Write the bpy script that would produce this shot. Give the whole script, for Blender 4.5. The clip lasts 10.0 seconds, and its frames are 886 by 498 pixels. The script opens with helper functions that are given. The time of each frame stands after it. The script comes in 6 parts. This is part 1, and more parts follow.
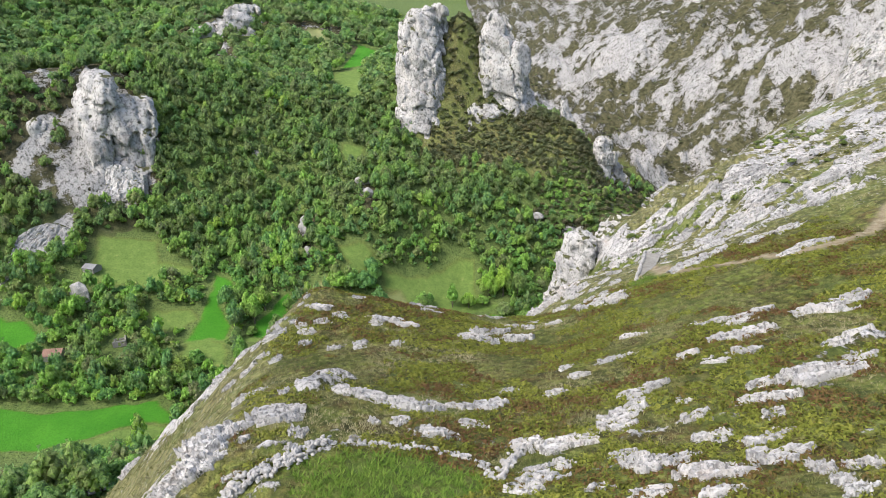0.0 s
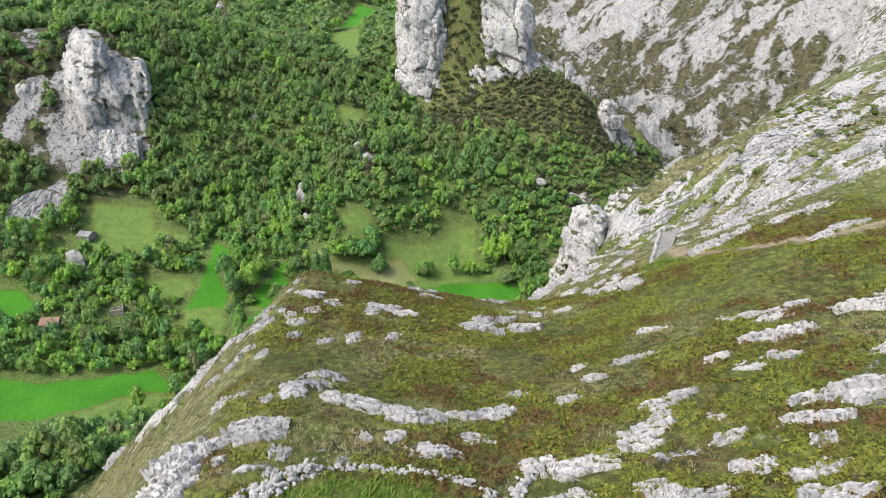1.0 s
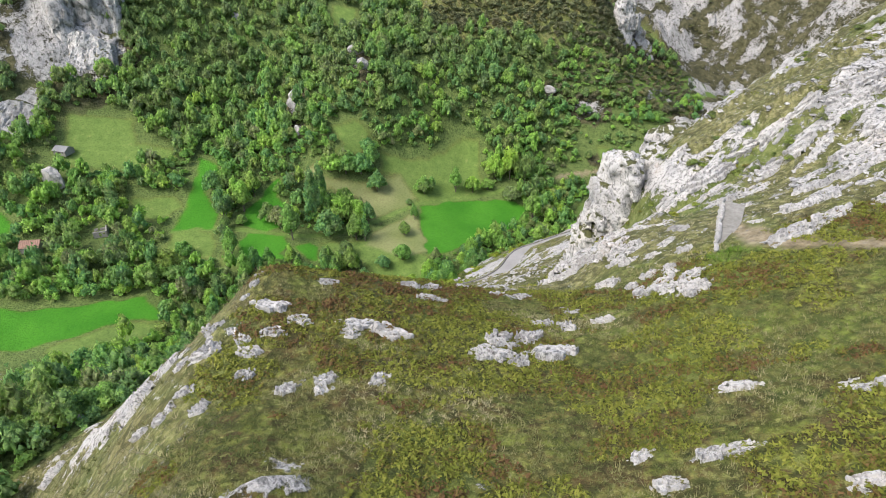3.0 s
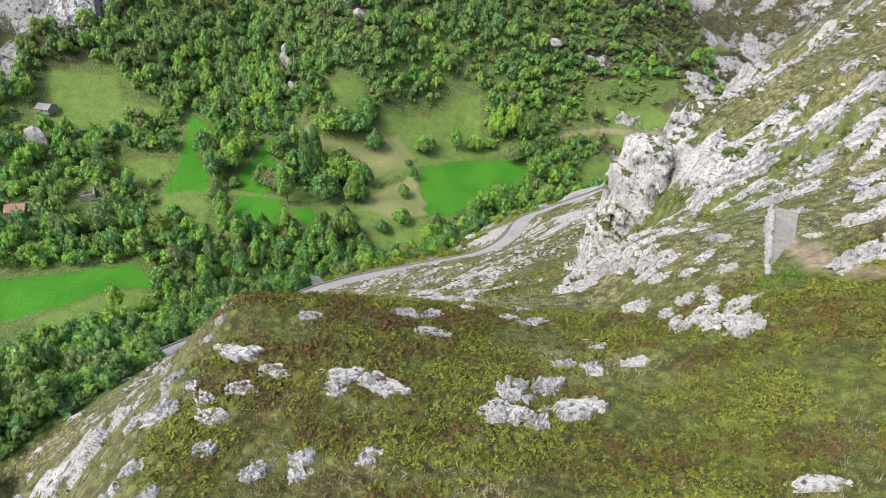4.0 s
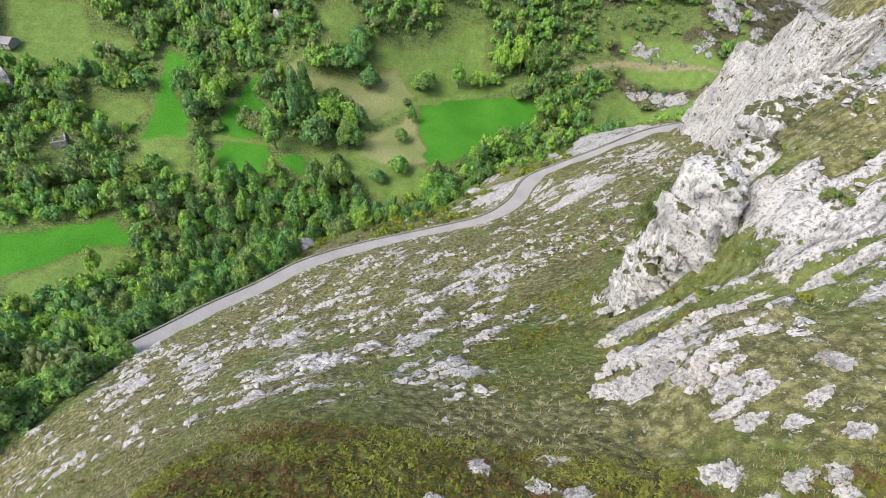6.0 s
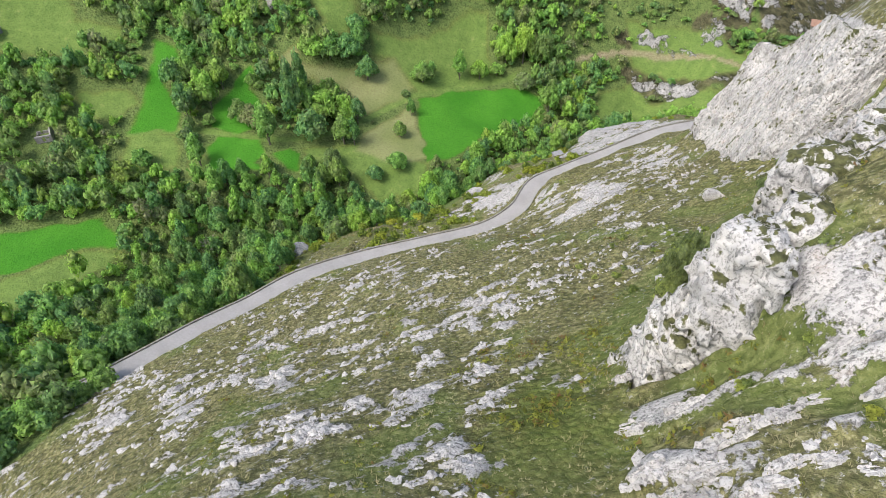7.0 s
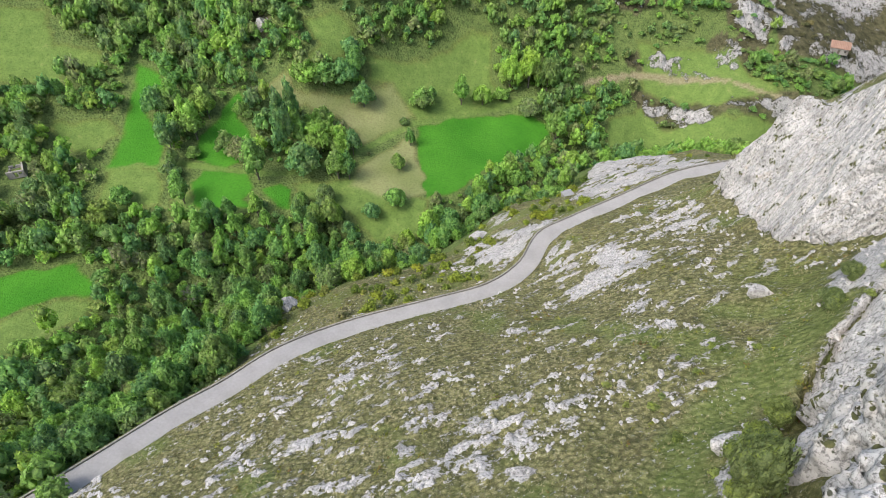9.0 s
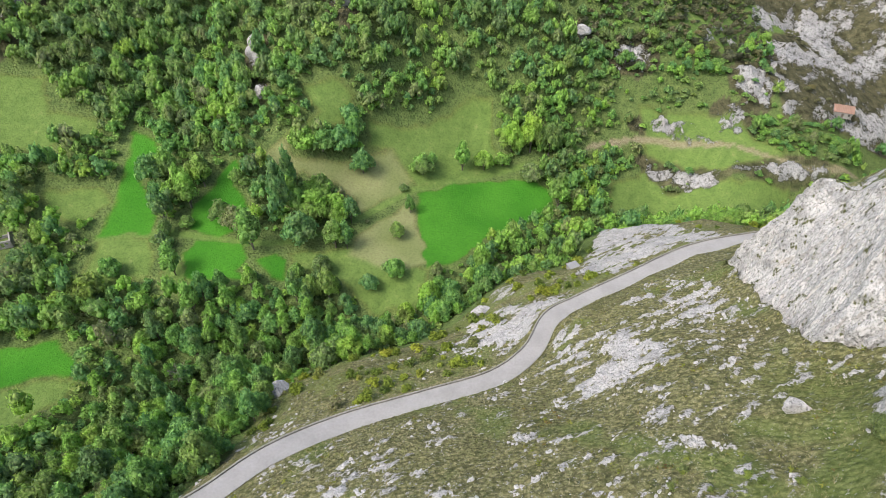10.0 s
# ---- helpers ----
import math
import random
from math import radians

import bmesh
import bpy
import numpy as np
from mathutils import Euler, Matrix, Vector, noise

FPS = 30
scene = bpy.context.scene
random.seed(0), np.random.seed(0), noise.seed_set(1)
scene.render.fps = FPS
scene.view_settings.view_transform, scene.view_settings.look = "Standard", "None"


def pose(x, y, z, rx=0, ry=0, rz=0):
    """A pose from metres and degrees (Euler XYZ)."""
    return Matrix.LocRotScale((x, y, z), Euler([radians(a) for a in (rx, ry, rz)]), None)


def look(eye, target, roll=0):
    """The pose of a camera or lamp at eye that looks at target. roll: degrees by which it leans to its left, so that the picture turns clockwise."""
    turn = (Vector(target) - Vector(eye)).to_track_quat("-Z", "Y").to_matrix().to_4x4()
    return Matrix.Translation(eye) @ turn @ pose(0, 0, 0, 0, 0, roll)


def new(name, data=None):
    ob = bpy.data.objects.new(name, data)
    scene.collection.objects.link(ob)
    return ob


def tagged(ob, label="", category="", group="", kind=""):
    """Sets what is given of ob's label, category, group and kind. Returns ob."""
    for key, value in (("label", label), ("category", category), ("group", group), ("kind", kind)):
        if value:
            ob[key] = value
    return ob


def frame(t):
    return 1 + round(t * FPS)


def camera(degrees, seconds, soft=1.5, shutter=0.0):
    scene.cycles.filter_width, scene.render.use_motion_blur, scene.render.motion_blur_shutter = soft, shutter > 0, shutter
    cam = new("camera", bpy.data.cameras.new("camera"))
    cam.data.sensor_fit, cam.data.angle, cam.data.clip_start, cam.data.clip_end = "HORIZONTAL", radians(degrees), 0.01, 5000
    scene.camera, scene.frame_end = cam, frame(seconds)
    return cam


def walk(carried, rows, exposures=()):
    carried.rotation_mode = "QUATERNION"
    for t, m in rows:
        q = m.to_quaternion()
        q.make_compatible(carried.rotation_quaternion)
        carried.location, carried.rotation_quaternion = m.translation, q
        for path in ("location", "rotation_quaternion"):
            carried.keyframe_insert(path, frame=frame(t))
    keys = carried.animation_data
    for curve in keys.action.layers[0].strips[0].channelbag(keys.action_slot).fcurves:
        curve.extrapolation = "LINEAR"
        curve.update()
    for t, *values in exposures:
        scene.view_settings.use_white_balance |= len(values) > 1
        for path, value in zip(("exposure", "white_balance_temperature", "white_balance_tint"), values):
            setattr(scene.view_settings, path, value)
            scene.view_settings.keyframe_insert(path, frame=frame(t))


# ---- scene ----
cam = camera(71.5, 10.0, soft=0.6)
PATH = [
    (0, (0.14, 0.58, 160.041), (0.139, 2.463, 159.365), -0.3),
    (0.5, (0.168, 3.192, 160.04), (0.165, 5.055, 159.312), -0.3),
    (1, (0.167, 6.296, 159.995), (0.162, 8.135, 159.209), -0.3),
    (1.5, (0.156, 10.496, 160.014), (0.15, 12.302, 159.156), -0.3),
    (2, (0.112, 15.025, 159.997), (0.105, 16.797, 159.07), -0.3),
    (2.5, (0.032, 19.73, 160.019), (0.024, 21.462, 159.02), -0.3),
    (4, (-0.305, 34.573, 159.879), (-0.314, 36.175, 158.681), -0.2),
    (4.5, (-0.386, 39.759, 159.889), (-0.395, 41.31, 158.626), -0.2),
    (5, (-0.384, 44.822, 159.834), (-0.396, 46.323, 158.512), -0.2),
    (5.5, (-0.468, 50.151, 159.824), (-0.479, 51.614, 158.46), -0.2),
    (7, (-0.61, 66.29, 160.118), (-0.619, 67.672, 158.673), 0.0),
    (7.5, (-0.78, 71.604, 160.196), (-0.788, 72.975, 158.74), 0.1),
    (8, (-0.967, 76.963, 160.216), (-0.974, 78.334, 158.761), 0.2),
    (8.5, (-1.101, 82.367, 160.231), (-1.107, 83.74, 158.776), 0.2),
    (9, (-1.23, 87.843, 160.235), (-1.237, 89.221, 158.786), 0.2),
    (9.5, (-1.361, 93.454, 160.216), (-1.369, 94.881, 158.815), 0.2),
    (10, (-1.344, 99.034, 160.189), (-1.354, 100.522, 158.853), 0.1),
]
walk(cam, [(t, look(eye, target, roll)) for t, eye, target, roll in PATH])

# ---- an overcast day: white sky, a broad weak sun ----
world = bpy.data.worlds.new("overcast_sky")
world.use_nodes = True
scene.world = world
_wn, _wl = world.node_tree.nodes, world.node_tree.links
sky = _wn.new("ShaderNodeTexSky")
sky.sky_type, sky.sun_disc = "NISHITA", False
SUN_HIGH, SUN_ROUND = 52.0, 235.0
sky.sun_elevation, sky.sun_rotation = radians(SUN_HIGH), radians(SUN_ROUND)
sky.air_density, sky.dust_density, sky.ozone_density, sky.altitude = 1.0, 6.0, 0.6, 600
_wl.new(sky.outputs[0], _wn["Background"].inputs[0])
_wn["Background"].inputs[1].default_value = 0.15
sun = new("sun", bpy.data.lights.new("sun", "SUN"))
sun.data.energy, sun.data.angle, sun.data.color = 1.25, radians(22), (1.0, 0.97, 0.92)
_a, _e = radians(SUN_ROUND), radians(SUN_HIGH)
sun.matrix_world = look((0, 0, 0), (-math.sin(_a) * math.cos(_e), -math.cos(_a) * math.cos(_e), -math.sin(_e)))
scene.view_settings.exposure = 1.16


# ---- materials ----
def shader(name):
    m = bpy.data.materials.new(name)
    m.use_nodes = True
    m.node_tree.nodes.clear()
    return m, Nodes(m.node_tree)


class Nodes:
    """Short names for the nodes of a material."""

    def __init__(self, tree):
        self.tree = tree

    def add(self, kind, **inputs):
        node = self.tree.nodes.new(kind)
        for key, value in inputs.items():
            self.put(node.inputs[int(key[1:]) if key[0] == "i" and key[1:].isdigit() else key.replace("_", " ")], value)
        return node

    def put(self, socket, value):
        if isinstance(value, bpy.types.NodeSocket):
            self.tree.links.new(value, socket)
        elif isinstance(value, tuple) and len(value) == 3 and socket.type == "RGBA":
            socket.default_value = (*value, 1)
        else:
            socket.default_value = value

    def attribute(self, name):
        node = self.tree.nodes.new("ShaderNodeAttribute")
        node.attribute_name = name
        return node.outputs["Fac"]

    def place(self, stretch=(1, 1, 1), turn=(0, 0, 0), local=False):
        at = self.tree.nodes.new("ShaderNodeTexCoord").outputs["Object"] if local else self.tree.nodes.new("ShaderNodeNewGeometry").outputs["Position"]
        return self.add("ShaderNodeMapping", Vector=at, Scale=stretch, Rotation=turn).outputs[0]

    def noise(self, size, detail=4, rough=0.55, at=None, warp=0.0):
        n = self.add("ShaderNodeTexNoise", Scale=1 / size, Detail=detail, Roughness=rough, Distortion=warp)
        self.put(n.inputs["Vector"], at or self.place())
        return n.outputs[0]

    def cells(self, size, at=None, feature="F1"):
        n = self.tree.nodes.new("ShaderNodeTexVoronoi")
        n.feature = feature
        n.inputs["Scale"].default_value = 1 / size
        self.put(n.inputs["Vector"], at or self.place())
        return n.outputs[0]

    def steps(self, value, *stops):
        """A colour ramp: stops of place and colour (or grey)."""
        node = self.tree.nodes.new("ShaderNodeValToRGB")
        ramp_stops = node.color_ramp.elements
        while len(ramp_stops) < len(stops):
            ramp_stops.new(0.5)
        for el, (where, colour) in zip(ramp_stops, stops):
            el.position = where
            el.color = (*colour, 1) if isinstance(colour, tuple) else (colour, colour, colour, 1)
        self.put(node.inputs[0], value)
        return node.outputs[0]

    def mix(self, fac, a, b, blend="MIX"):
        node = self.tree.nodes.new("ShaderNodeMix")
        node.data_type, node.blend_type = "RGBA", blend
        for socket, value in ((node.inputs[0], fac), (node.inputs[6], a), (node.inputs[7], b)):
            self.put(socket, value)
        return node.outputs[2]

    def calc(self, how, a, b=0.0, clamp=False):
        node = self.tree.nodes.new("ShaderNodeMath")
        node.operation, node.use_clamp = how, clamp
        self.put(node.inputs[0], a)
        self.put(node.inputs[1], b)
        return node.outputs[0]

    def finish(self, colour, rough=0.9, bump=None, depth=0.05, strength=0.6, gloss=0.25, through_light=0.0):
        shade = self.add("ShaderNodeBsdfPrincipled", Base_Color=colour, Roughness=rough)
        shade.inputs["Specular IOR Level"].default_value = gloss
        if bump is not None:
            b = self.add("ShaderNodeBump", Strength=strength, Distance=depth, Height=bump)
            self.put(shade.inputs["Normal"], b.outputs[0])
        out = shade.outputs[0]
        if through_light:
            leaf = self.add("ShaderNodeBsdfTranslucent", Color=colour)
            out = self.add("ShaderNodeMixShader", i0=through_light, i1=out, i2=leaf.outputs[0]).outputs[0]
        self.tree.links.new(out, self.add("ShaderNodeOutputMaterial").inputs[0])


def limestone_colour(n, size=1.0):
    """Pale grey karst limestone: grey weathering, dark lichen spots, faint rust, fine flutes."""
    broad = n.noise(4.0 * size, 6, 0.66)
    fine = n.noise(0.32 * size, 5, 0.7)
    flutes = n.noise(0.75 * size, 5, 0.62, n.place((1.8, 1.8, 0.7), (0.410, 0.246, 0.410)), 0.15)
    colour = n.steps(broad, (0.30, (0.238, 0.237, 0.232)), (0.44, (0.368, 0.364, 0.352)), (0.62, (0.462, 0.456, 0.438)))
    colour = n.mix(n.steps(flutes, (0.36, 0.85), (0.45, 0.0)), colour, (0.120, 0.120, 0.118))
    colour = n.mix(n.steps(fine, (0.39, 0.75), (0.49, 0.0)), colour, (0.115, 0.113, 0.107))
    rust = n.calc("MULTIPLY", n.steps(n.noise(4.0, 3), (0.58, 0.0), (0.72, 1.0)), n.steps(n.noise(0.7, 4), (0.4, 0.0), (0.6, 0.4)))
    colour = n.mix(rust, colour, (0.262, 0.197, 0.139))
    herbs = n.calc("ADD", n.cells(1.35 * size), n.calc("MULTIPLY", n.noise(0.45 * size, 3), 0.4))
    herbs = n.calc("ADD", herbs, n.calc("MULTIPLY", n.steps(n.noise(3.6 * size, 5, 0.65), (0.44, 1.0), (0.60, 0.0)), 0.3))
    colour = n.mix(n.steps(herbs, (0.36, 0.92), (0.41, 0.0)), colour, (0.030, 0.035, 0.017))
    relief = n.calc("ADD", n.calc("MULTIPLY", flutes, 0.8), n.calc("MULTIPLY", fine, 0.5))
    return colour, relief


def rock_material():
    m, n = shader("limestone")
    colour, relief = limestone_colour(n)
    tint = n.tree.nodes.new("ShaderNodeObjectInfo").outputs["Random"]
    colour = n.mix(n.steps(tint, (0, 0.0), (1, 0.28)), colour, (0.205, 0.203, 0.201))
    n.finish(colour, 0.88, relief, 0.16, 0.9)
    return m


def crag_material(name, size=1.0):
    """Limestone faces with turf and herbs on whatever lies flat enough to hold them."""
    m, n = shader(name)
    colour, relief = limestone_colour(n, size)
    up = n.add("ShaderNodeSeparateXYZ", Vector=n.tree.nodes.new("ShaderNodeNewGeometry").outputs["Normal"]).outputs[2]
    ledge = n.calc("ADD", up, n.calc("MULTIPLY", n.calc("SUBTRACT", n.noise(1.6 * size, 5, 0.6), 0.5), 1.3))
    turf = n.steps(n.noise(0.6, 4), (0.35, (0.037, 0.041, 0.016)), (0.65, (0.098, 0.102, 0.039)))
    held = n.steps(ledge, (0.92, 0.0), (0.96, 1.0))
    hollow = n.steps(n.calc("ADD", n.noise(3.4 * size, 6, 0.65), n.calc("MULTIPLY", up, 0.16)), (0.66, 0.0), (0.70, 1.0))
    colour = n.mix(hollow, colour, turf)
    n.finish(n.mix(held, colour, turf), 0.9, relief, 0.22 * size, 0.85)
    return m


def ground_material():
    m, n = shader("mountain_ground")
    a = {k: n.attribute(k) for k in ("rock", "dry", "emerald", "hay", "pasture", "wood", "trodden", "scrub", "lush", "far")}
    big, mid, small, tiny = n.noise(16, 4), n.noise(3.2, 5, 0.6), n.noise(0.8, 5, 0.65), n.noise(0.16, 4, 0.7)
    # heath: green and olive grass with brown heather and fern
    heath = n.steps(mid, (0.3, (0.118, 0.092, 0.036)), (0.44, (0.158, 0.142, 0.042)), (0.58, (0.148, 0.172, 0.038)), (0.75, (0.220, 0.218, 0.078)))
    heath = n.mix(n.steps(small, (0.34, 0.7), (0.5, 0.0)), heath, (0.038, 0.038, 0.014))
    heath = n.mix(n.steps(tiny, (0.50, 0.0), (0.68, 0.6)), heath, (0.208, 0.199, 0.084))
    heath = n.mix(n.steps(n.noise(2.2, 4, 0.6), (0.48, 0.0), (0.58, 0.8)), heath, (0.145, 0.173, 0.034))
    heath = n.mix(n.steps(n.noise(3.0, 4, 0.6, n.place((1, 1.4, 1))), (0.50, 0.0), (0.60, 0.8)), heath, (0.078, 0.046, 0.024))
    heath = n.mix(n.steps(big, (0.56, 0.0), (0.70, 0.35)), heath, (0.090, 0.056, 0.028))
    # the dry slope: straw and grey-green grass in tufts, with dark herb; shade between tufts is coloured in below
    straw = n.steps(small, (0.28, (0.092, 0.094, 0.034)), (0.45, (0.184, 0.179, 0.074)), (0.62, (0.259, 0.246, 0.120)), (0.78, (0.328, 0.308, 0.178)))
    straw = n.mix(n.steps(mid, (0.36, 0.6), (0.50, 0.0)), straw, (0.086, 0.098, 0.032))
    straw = n.mix(n.steps(big, (0.54, 0.0), (0.72, 0.5)), straw, (0.112, 0.094, 0.045))
    straw = n.mix(n.steps(tiny, (0.36, 0.6), (0.5, 0.0)), straw, (0.038, 0.040, 0.017))
    colour = n.mix(a["dry"], heath, straw)
    herb = n.calc("MULTIPLY", n.steps(n.noise(1.5, 5, 0.65), (0.53, 0.0), (0.62, 0.85)), n.steps(n.noise(9, 3), (0.38, 0.25), (0.6, 1.0)))
    colour = n.mix(herb, colour, n.steps(tiny, (0.4, (0.024, 0.032, 0.010)), (0.6, (0.060, 0.076, 0.021))))
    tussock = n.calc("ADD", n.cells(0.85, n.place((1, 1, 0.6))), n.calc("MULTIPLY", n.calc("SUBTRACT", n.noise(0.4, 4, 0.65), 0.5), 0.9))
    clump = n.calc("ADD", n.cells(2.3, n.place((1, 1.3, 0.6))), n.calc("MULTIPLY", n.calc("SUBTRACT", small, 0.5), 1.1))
    # shade between the tussocks, painted near-black into the turf colour
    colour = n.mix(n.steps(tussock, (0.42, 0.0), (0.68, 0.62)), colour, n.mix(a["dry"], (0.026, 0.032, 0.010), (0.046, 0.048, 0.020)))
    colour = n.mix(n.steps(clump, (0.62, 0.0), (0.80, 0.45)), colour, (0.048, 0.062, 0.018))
    # tussock middles painted paler, as a highlight on the tufts
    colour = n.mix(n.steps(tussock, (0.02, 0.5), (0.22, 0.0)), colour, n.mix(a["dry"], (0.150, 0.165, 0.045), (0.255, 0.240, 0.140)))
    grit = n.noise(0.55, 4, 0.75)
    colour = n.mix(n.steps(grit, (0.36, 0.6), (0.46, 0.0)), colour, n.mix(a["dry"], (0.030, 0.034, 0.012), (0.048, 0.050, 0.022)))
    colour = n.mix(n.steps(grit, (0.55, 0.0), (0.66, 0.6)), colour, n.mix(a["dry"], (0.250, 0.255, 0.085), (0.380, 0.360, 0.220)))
    colour = n.mix(n.calc("MULTIPLY", a["scrub"], 0.85), colour, n.steps(small, (0.35, (0.076, 0.096, 0.026)), (0.6, (0.150, 0.176, 0.058))))
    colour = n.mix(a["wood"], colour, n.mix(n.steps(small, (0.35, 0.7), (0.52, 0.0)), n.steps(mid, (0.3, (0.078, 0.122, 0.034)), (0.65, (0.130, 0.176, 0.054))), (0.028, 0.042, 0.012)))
    pasture = n.steps(mid, (0.3, (0.096, 0.158, 0.036)), (0.6, (0.136, 0.206, 0.050)), (0.8, (0.200, 0.232, 0.080)))
    colour = n.mix(a["pasture"], colour, n.mix(n.steps(small, (0.3, 0.5), (0.5, 0.0)), pasture, (0.046, 0.072, 0.020)))
    hay = n.steps(big, (0.35, (0.165, 0.196, 0.072)), (0.65, (0.232, 0.246, 0.108)))
    colour = n.mix(a["hay"], colour, n.mix(n.steps(small, (0.3, 0.4), (0.55, 0.0)), hay, (0.078, 0.086, 0.033)))
    emerald = n.steps(big, (0.35, (0.040, 0.168, 0.012)), (0.65, (0.062, 0.215, 0.018)))
    colour = n.mix(a["emerald"], colour, n.mix(n.steps(small, (0.35, 0.35), (0.55, 0.0)), emerald, (0.018, 0.089, 0.009)))
    colour = n.mix(n.calc("MULTIPLY", a["lush"], 0.8), colour, n.steps(small, (0.35, (0.066, 0.112, 0.020)), (0.65, (0.130, 0.182, 0.040))))
    colour = n.mix(a["trodden"], colour, n.steps(small, (0.35, (0.175, 0.140, 0.084)), (0.65, (0.310, 0.262, 0.180))))
    moor = n.steps(n.noise(3.5, 7, 0.75), (0.38, (0.026, 0.027, 0.012)), (0.50, (0.066, 0.064, 0.032)), (0.64, (0.118, 0.110, 0.062)))
    colour = n.mix(n.calc("MULTIPLY", a["far"], n.calc("SUBTRACT", 1.0, n.calc("ADD", a["pasture"], a["trodden"], True), True)), colour, moor)
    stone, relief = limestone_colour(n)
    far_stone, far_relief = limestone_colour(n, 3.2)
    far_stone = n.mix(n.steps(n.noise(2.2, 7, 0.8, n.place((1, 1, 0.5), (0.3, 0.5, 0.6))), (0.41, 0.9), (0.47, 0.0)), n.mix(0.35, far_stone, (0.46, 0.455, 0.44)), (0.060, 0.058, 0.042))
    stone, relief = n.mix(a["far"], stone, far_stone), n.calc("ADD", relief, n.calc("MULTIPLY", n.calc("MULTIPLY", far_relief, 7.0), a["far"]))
    ragged = n.calc("MULTIPLY", n.calc("SUBTRACT", n.noise(6, 7, 0.7), 0.5), n.calc("MULTIPLY", a["far"], 1.9))
    edge = n.calc("ADD", n.calc("MULTIPLY", n.calc("SUBTRACT", small, 0.5), 0.9), n.calc("MULTIPLY", n.calc("SUBTRACT", n.noise(0.35, 4, 0.6), 0.5), 0.5))
    chips = n.calc("MULTIPLY", n.calc("MULTIPLY", n.steps(n.noise(0.75, 5, 0.72), (0.60, 0.0), (0.63, 1.0)), n.steps(n.noise(6, 4), (0.44, 0.0), (0.56, 1.0))), n.calc("MULTIPLY", a["dry"], n.calc("SUBTRACT", 1.0, a["far"])))
    colour = n.mix(chips, colour, stone)
    mask = n.steps(n.calc("ADD", n.calc("ADD", a["rock"], edge), ragged), (0.47, 0.0), (0.55, 1.0))
    colour = n.mix(mask, colour, stone)
    turf = n.calc("ADD", n.calc("ADD", n.calc("MULTIPLY", small, 0.8), n.calc("MULTIPLY", tiny, 0.45)), n.calc("MULTIPLY", tussock, n.calc("SUBTRACT", n.calc("MULTIPLY", n.calc("ADD", n.calc("ADD", a["pasture"], a["hay"]), a["emerald"], True), 0.85), 0.9)))
    height = n.mix(mask, turf, n.calc("ADD", relief, 0.25))
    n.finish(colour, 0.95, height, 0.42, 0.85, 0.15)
    return m


def leaf_material(name, dark, fresh, autumn=0.0):
    """Foliage: every tree of its own green, some yellowish, some grey-brown, each spray of leaves a little different."""
    m, n = shader(name)
    tree = n.calc("FRACT", n.calc("ADD", n.attribute("tree"), n.tree.nodes.new("ShaderNodeObjectInfo").outputs["Random"]))
    spray = n.tree.nodes.new("ShaderNodeNewGeometry").outputs["Random Per Island"]
    mid = tuple((a + b) / 2 for a, b in zip(dark, fresh))
    colour = n.steps(tree, (0.0, (dark[0] * 0.80, dark[1] * 0.76, dark[2] * 1.25)), (0.16, (dark[0] * 0.85, dark[1] * 0.92, dark[2] * 1.45)), (0.34, (dark[0] * 1.2, dark[1] * 1.1, dark[2] * 1.2)), (0.55, mid), (0.78, fresh), (0.90, (fresh[0] * 1.3, fresh[1] * 1.05, fresh[2] * 0.9)), (0.95, (0.28, 0.26, 0.15)), (1.0, (0.25, 0.21, 0.16)))
    stand = n.steps(n.noise(30, 3), (0.42, 0.0), (0.64, 0.5))
    colour = n.mix(stand, colour, tuple(0.9 * v for v in dark))
    colour = n.mix(n.steps(spray, (0.0, 0.0), (1.0, 0.28)), colour, tuple(1.2 * v for v in fresh))
    turning = n.calc("MULTIPLY", n.steps(n.noise(17, 5, 0.65), (0.47, 0.0), (0.62, 1.0)), autumn)
    height = n.add("ShaderNodeSeparateXYZ", Vector=n.place()).outputs[2]
    upland = n.calc("MULTIPLY", n.steps(n.calc("DIVIDE", height, 160.0), (0.26, 0.0), (0.46, 1.0)), n.steps(n.noise(22, 5, 0.65), (0.36, 0.05), (0.58, 0.75)))
    colour = n.mix(upland, colour, (0.205, 0.255, 0.122))
    colour = n.mix(turning, colour, (0.200, 0.190, 0.110))
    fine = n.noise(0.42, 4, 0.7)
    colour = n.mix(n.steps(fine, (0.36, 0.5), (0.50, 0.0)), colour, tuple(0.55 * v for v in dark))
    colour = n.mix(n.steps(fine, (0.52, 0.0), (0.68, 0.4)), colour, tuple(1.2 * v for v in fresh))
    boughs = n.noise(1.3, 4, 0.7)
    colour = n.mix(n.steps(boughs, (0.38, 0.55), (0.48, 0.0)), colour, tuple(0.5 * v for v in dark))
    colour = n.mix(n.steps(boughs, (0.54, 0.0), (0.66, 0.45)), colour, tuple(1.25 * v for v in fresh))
    n.finish(colour, 0.75, fine, 0.25, 0.7, 0.2, 0.45)
    return m


def plain(name, dark, light, size=0.6, rough=0.9, depth=0.02, local=False):
    m, n = shader(name)
    v = n.noise(size, 6, 0.65, n.place(local=local))
    w = n.noise(size * 9, 3, 0.5, n.place(local=local))
    colour = n.steps(v, (0.3, dark), (0.7, light))
    colour = n.mix(n.steps(w, (0.4, 0.0), (0.7, 0.35)), colour, tuple(0.7 * c for c in dark))
    n.finish(colour, rough, v, depth, 0.6)
    return m


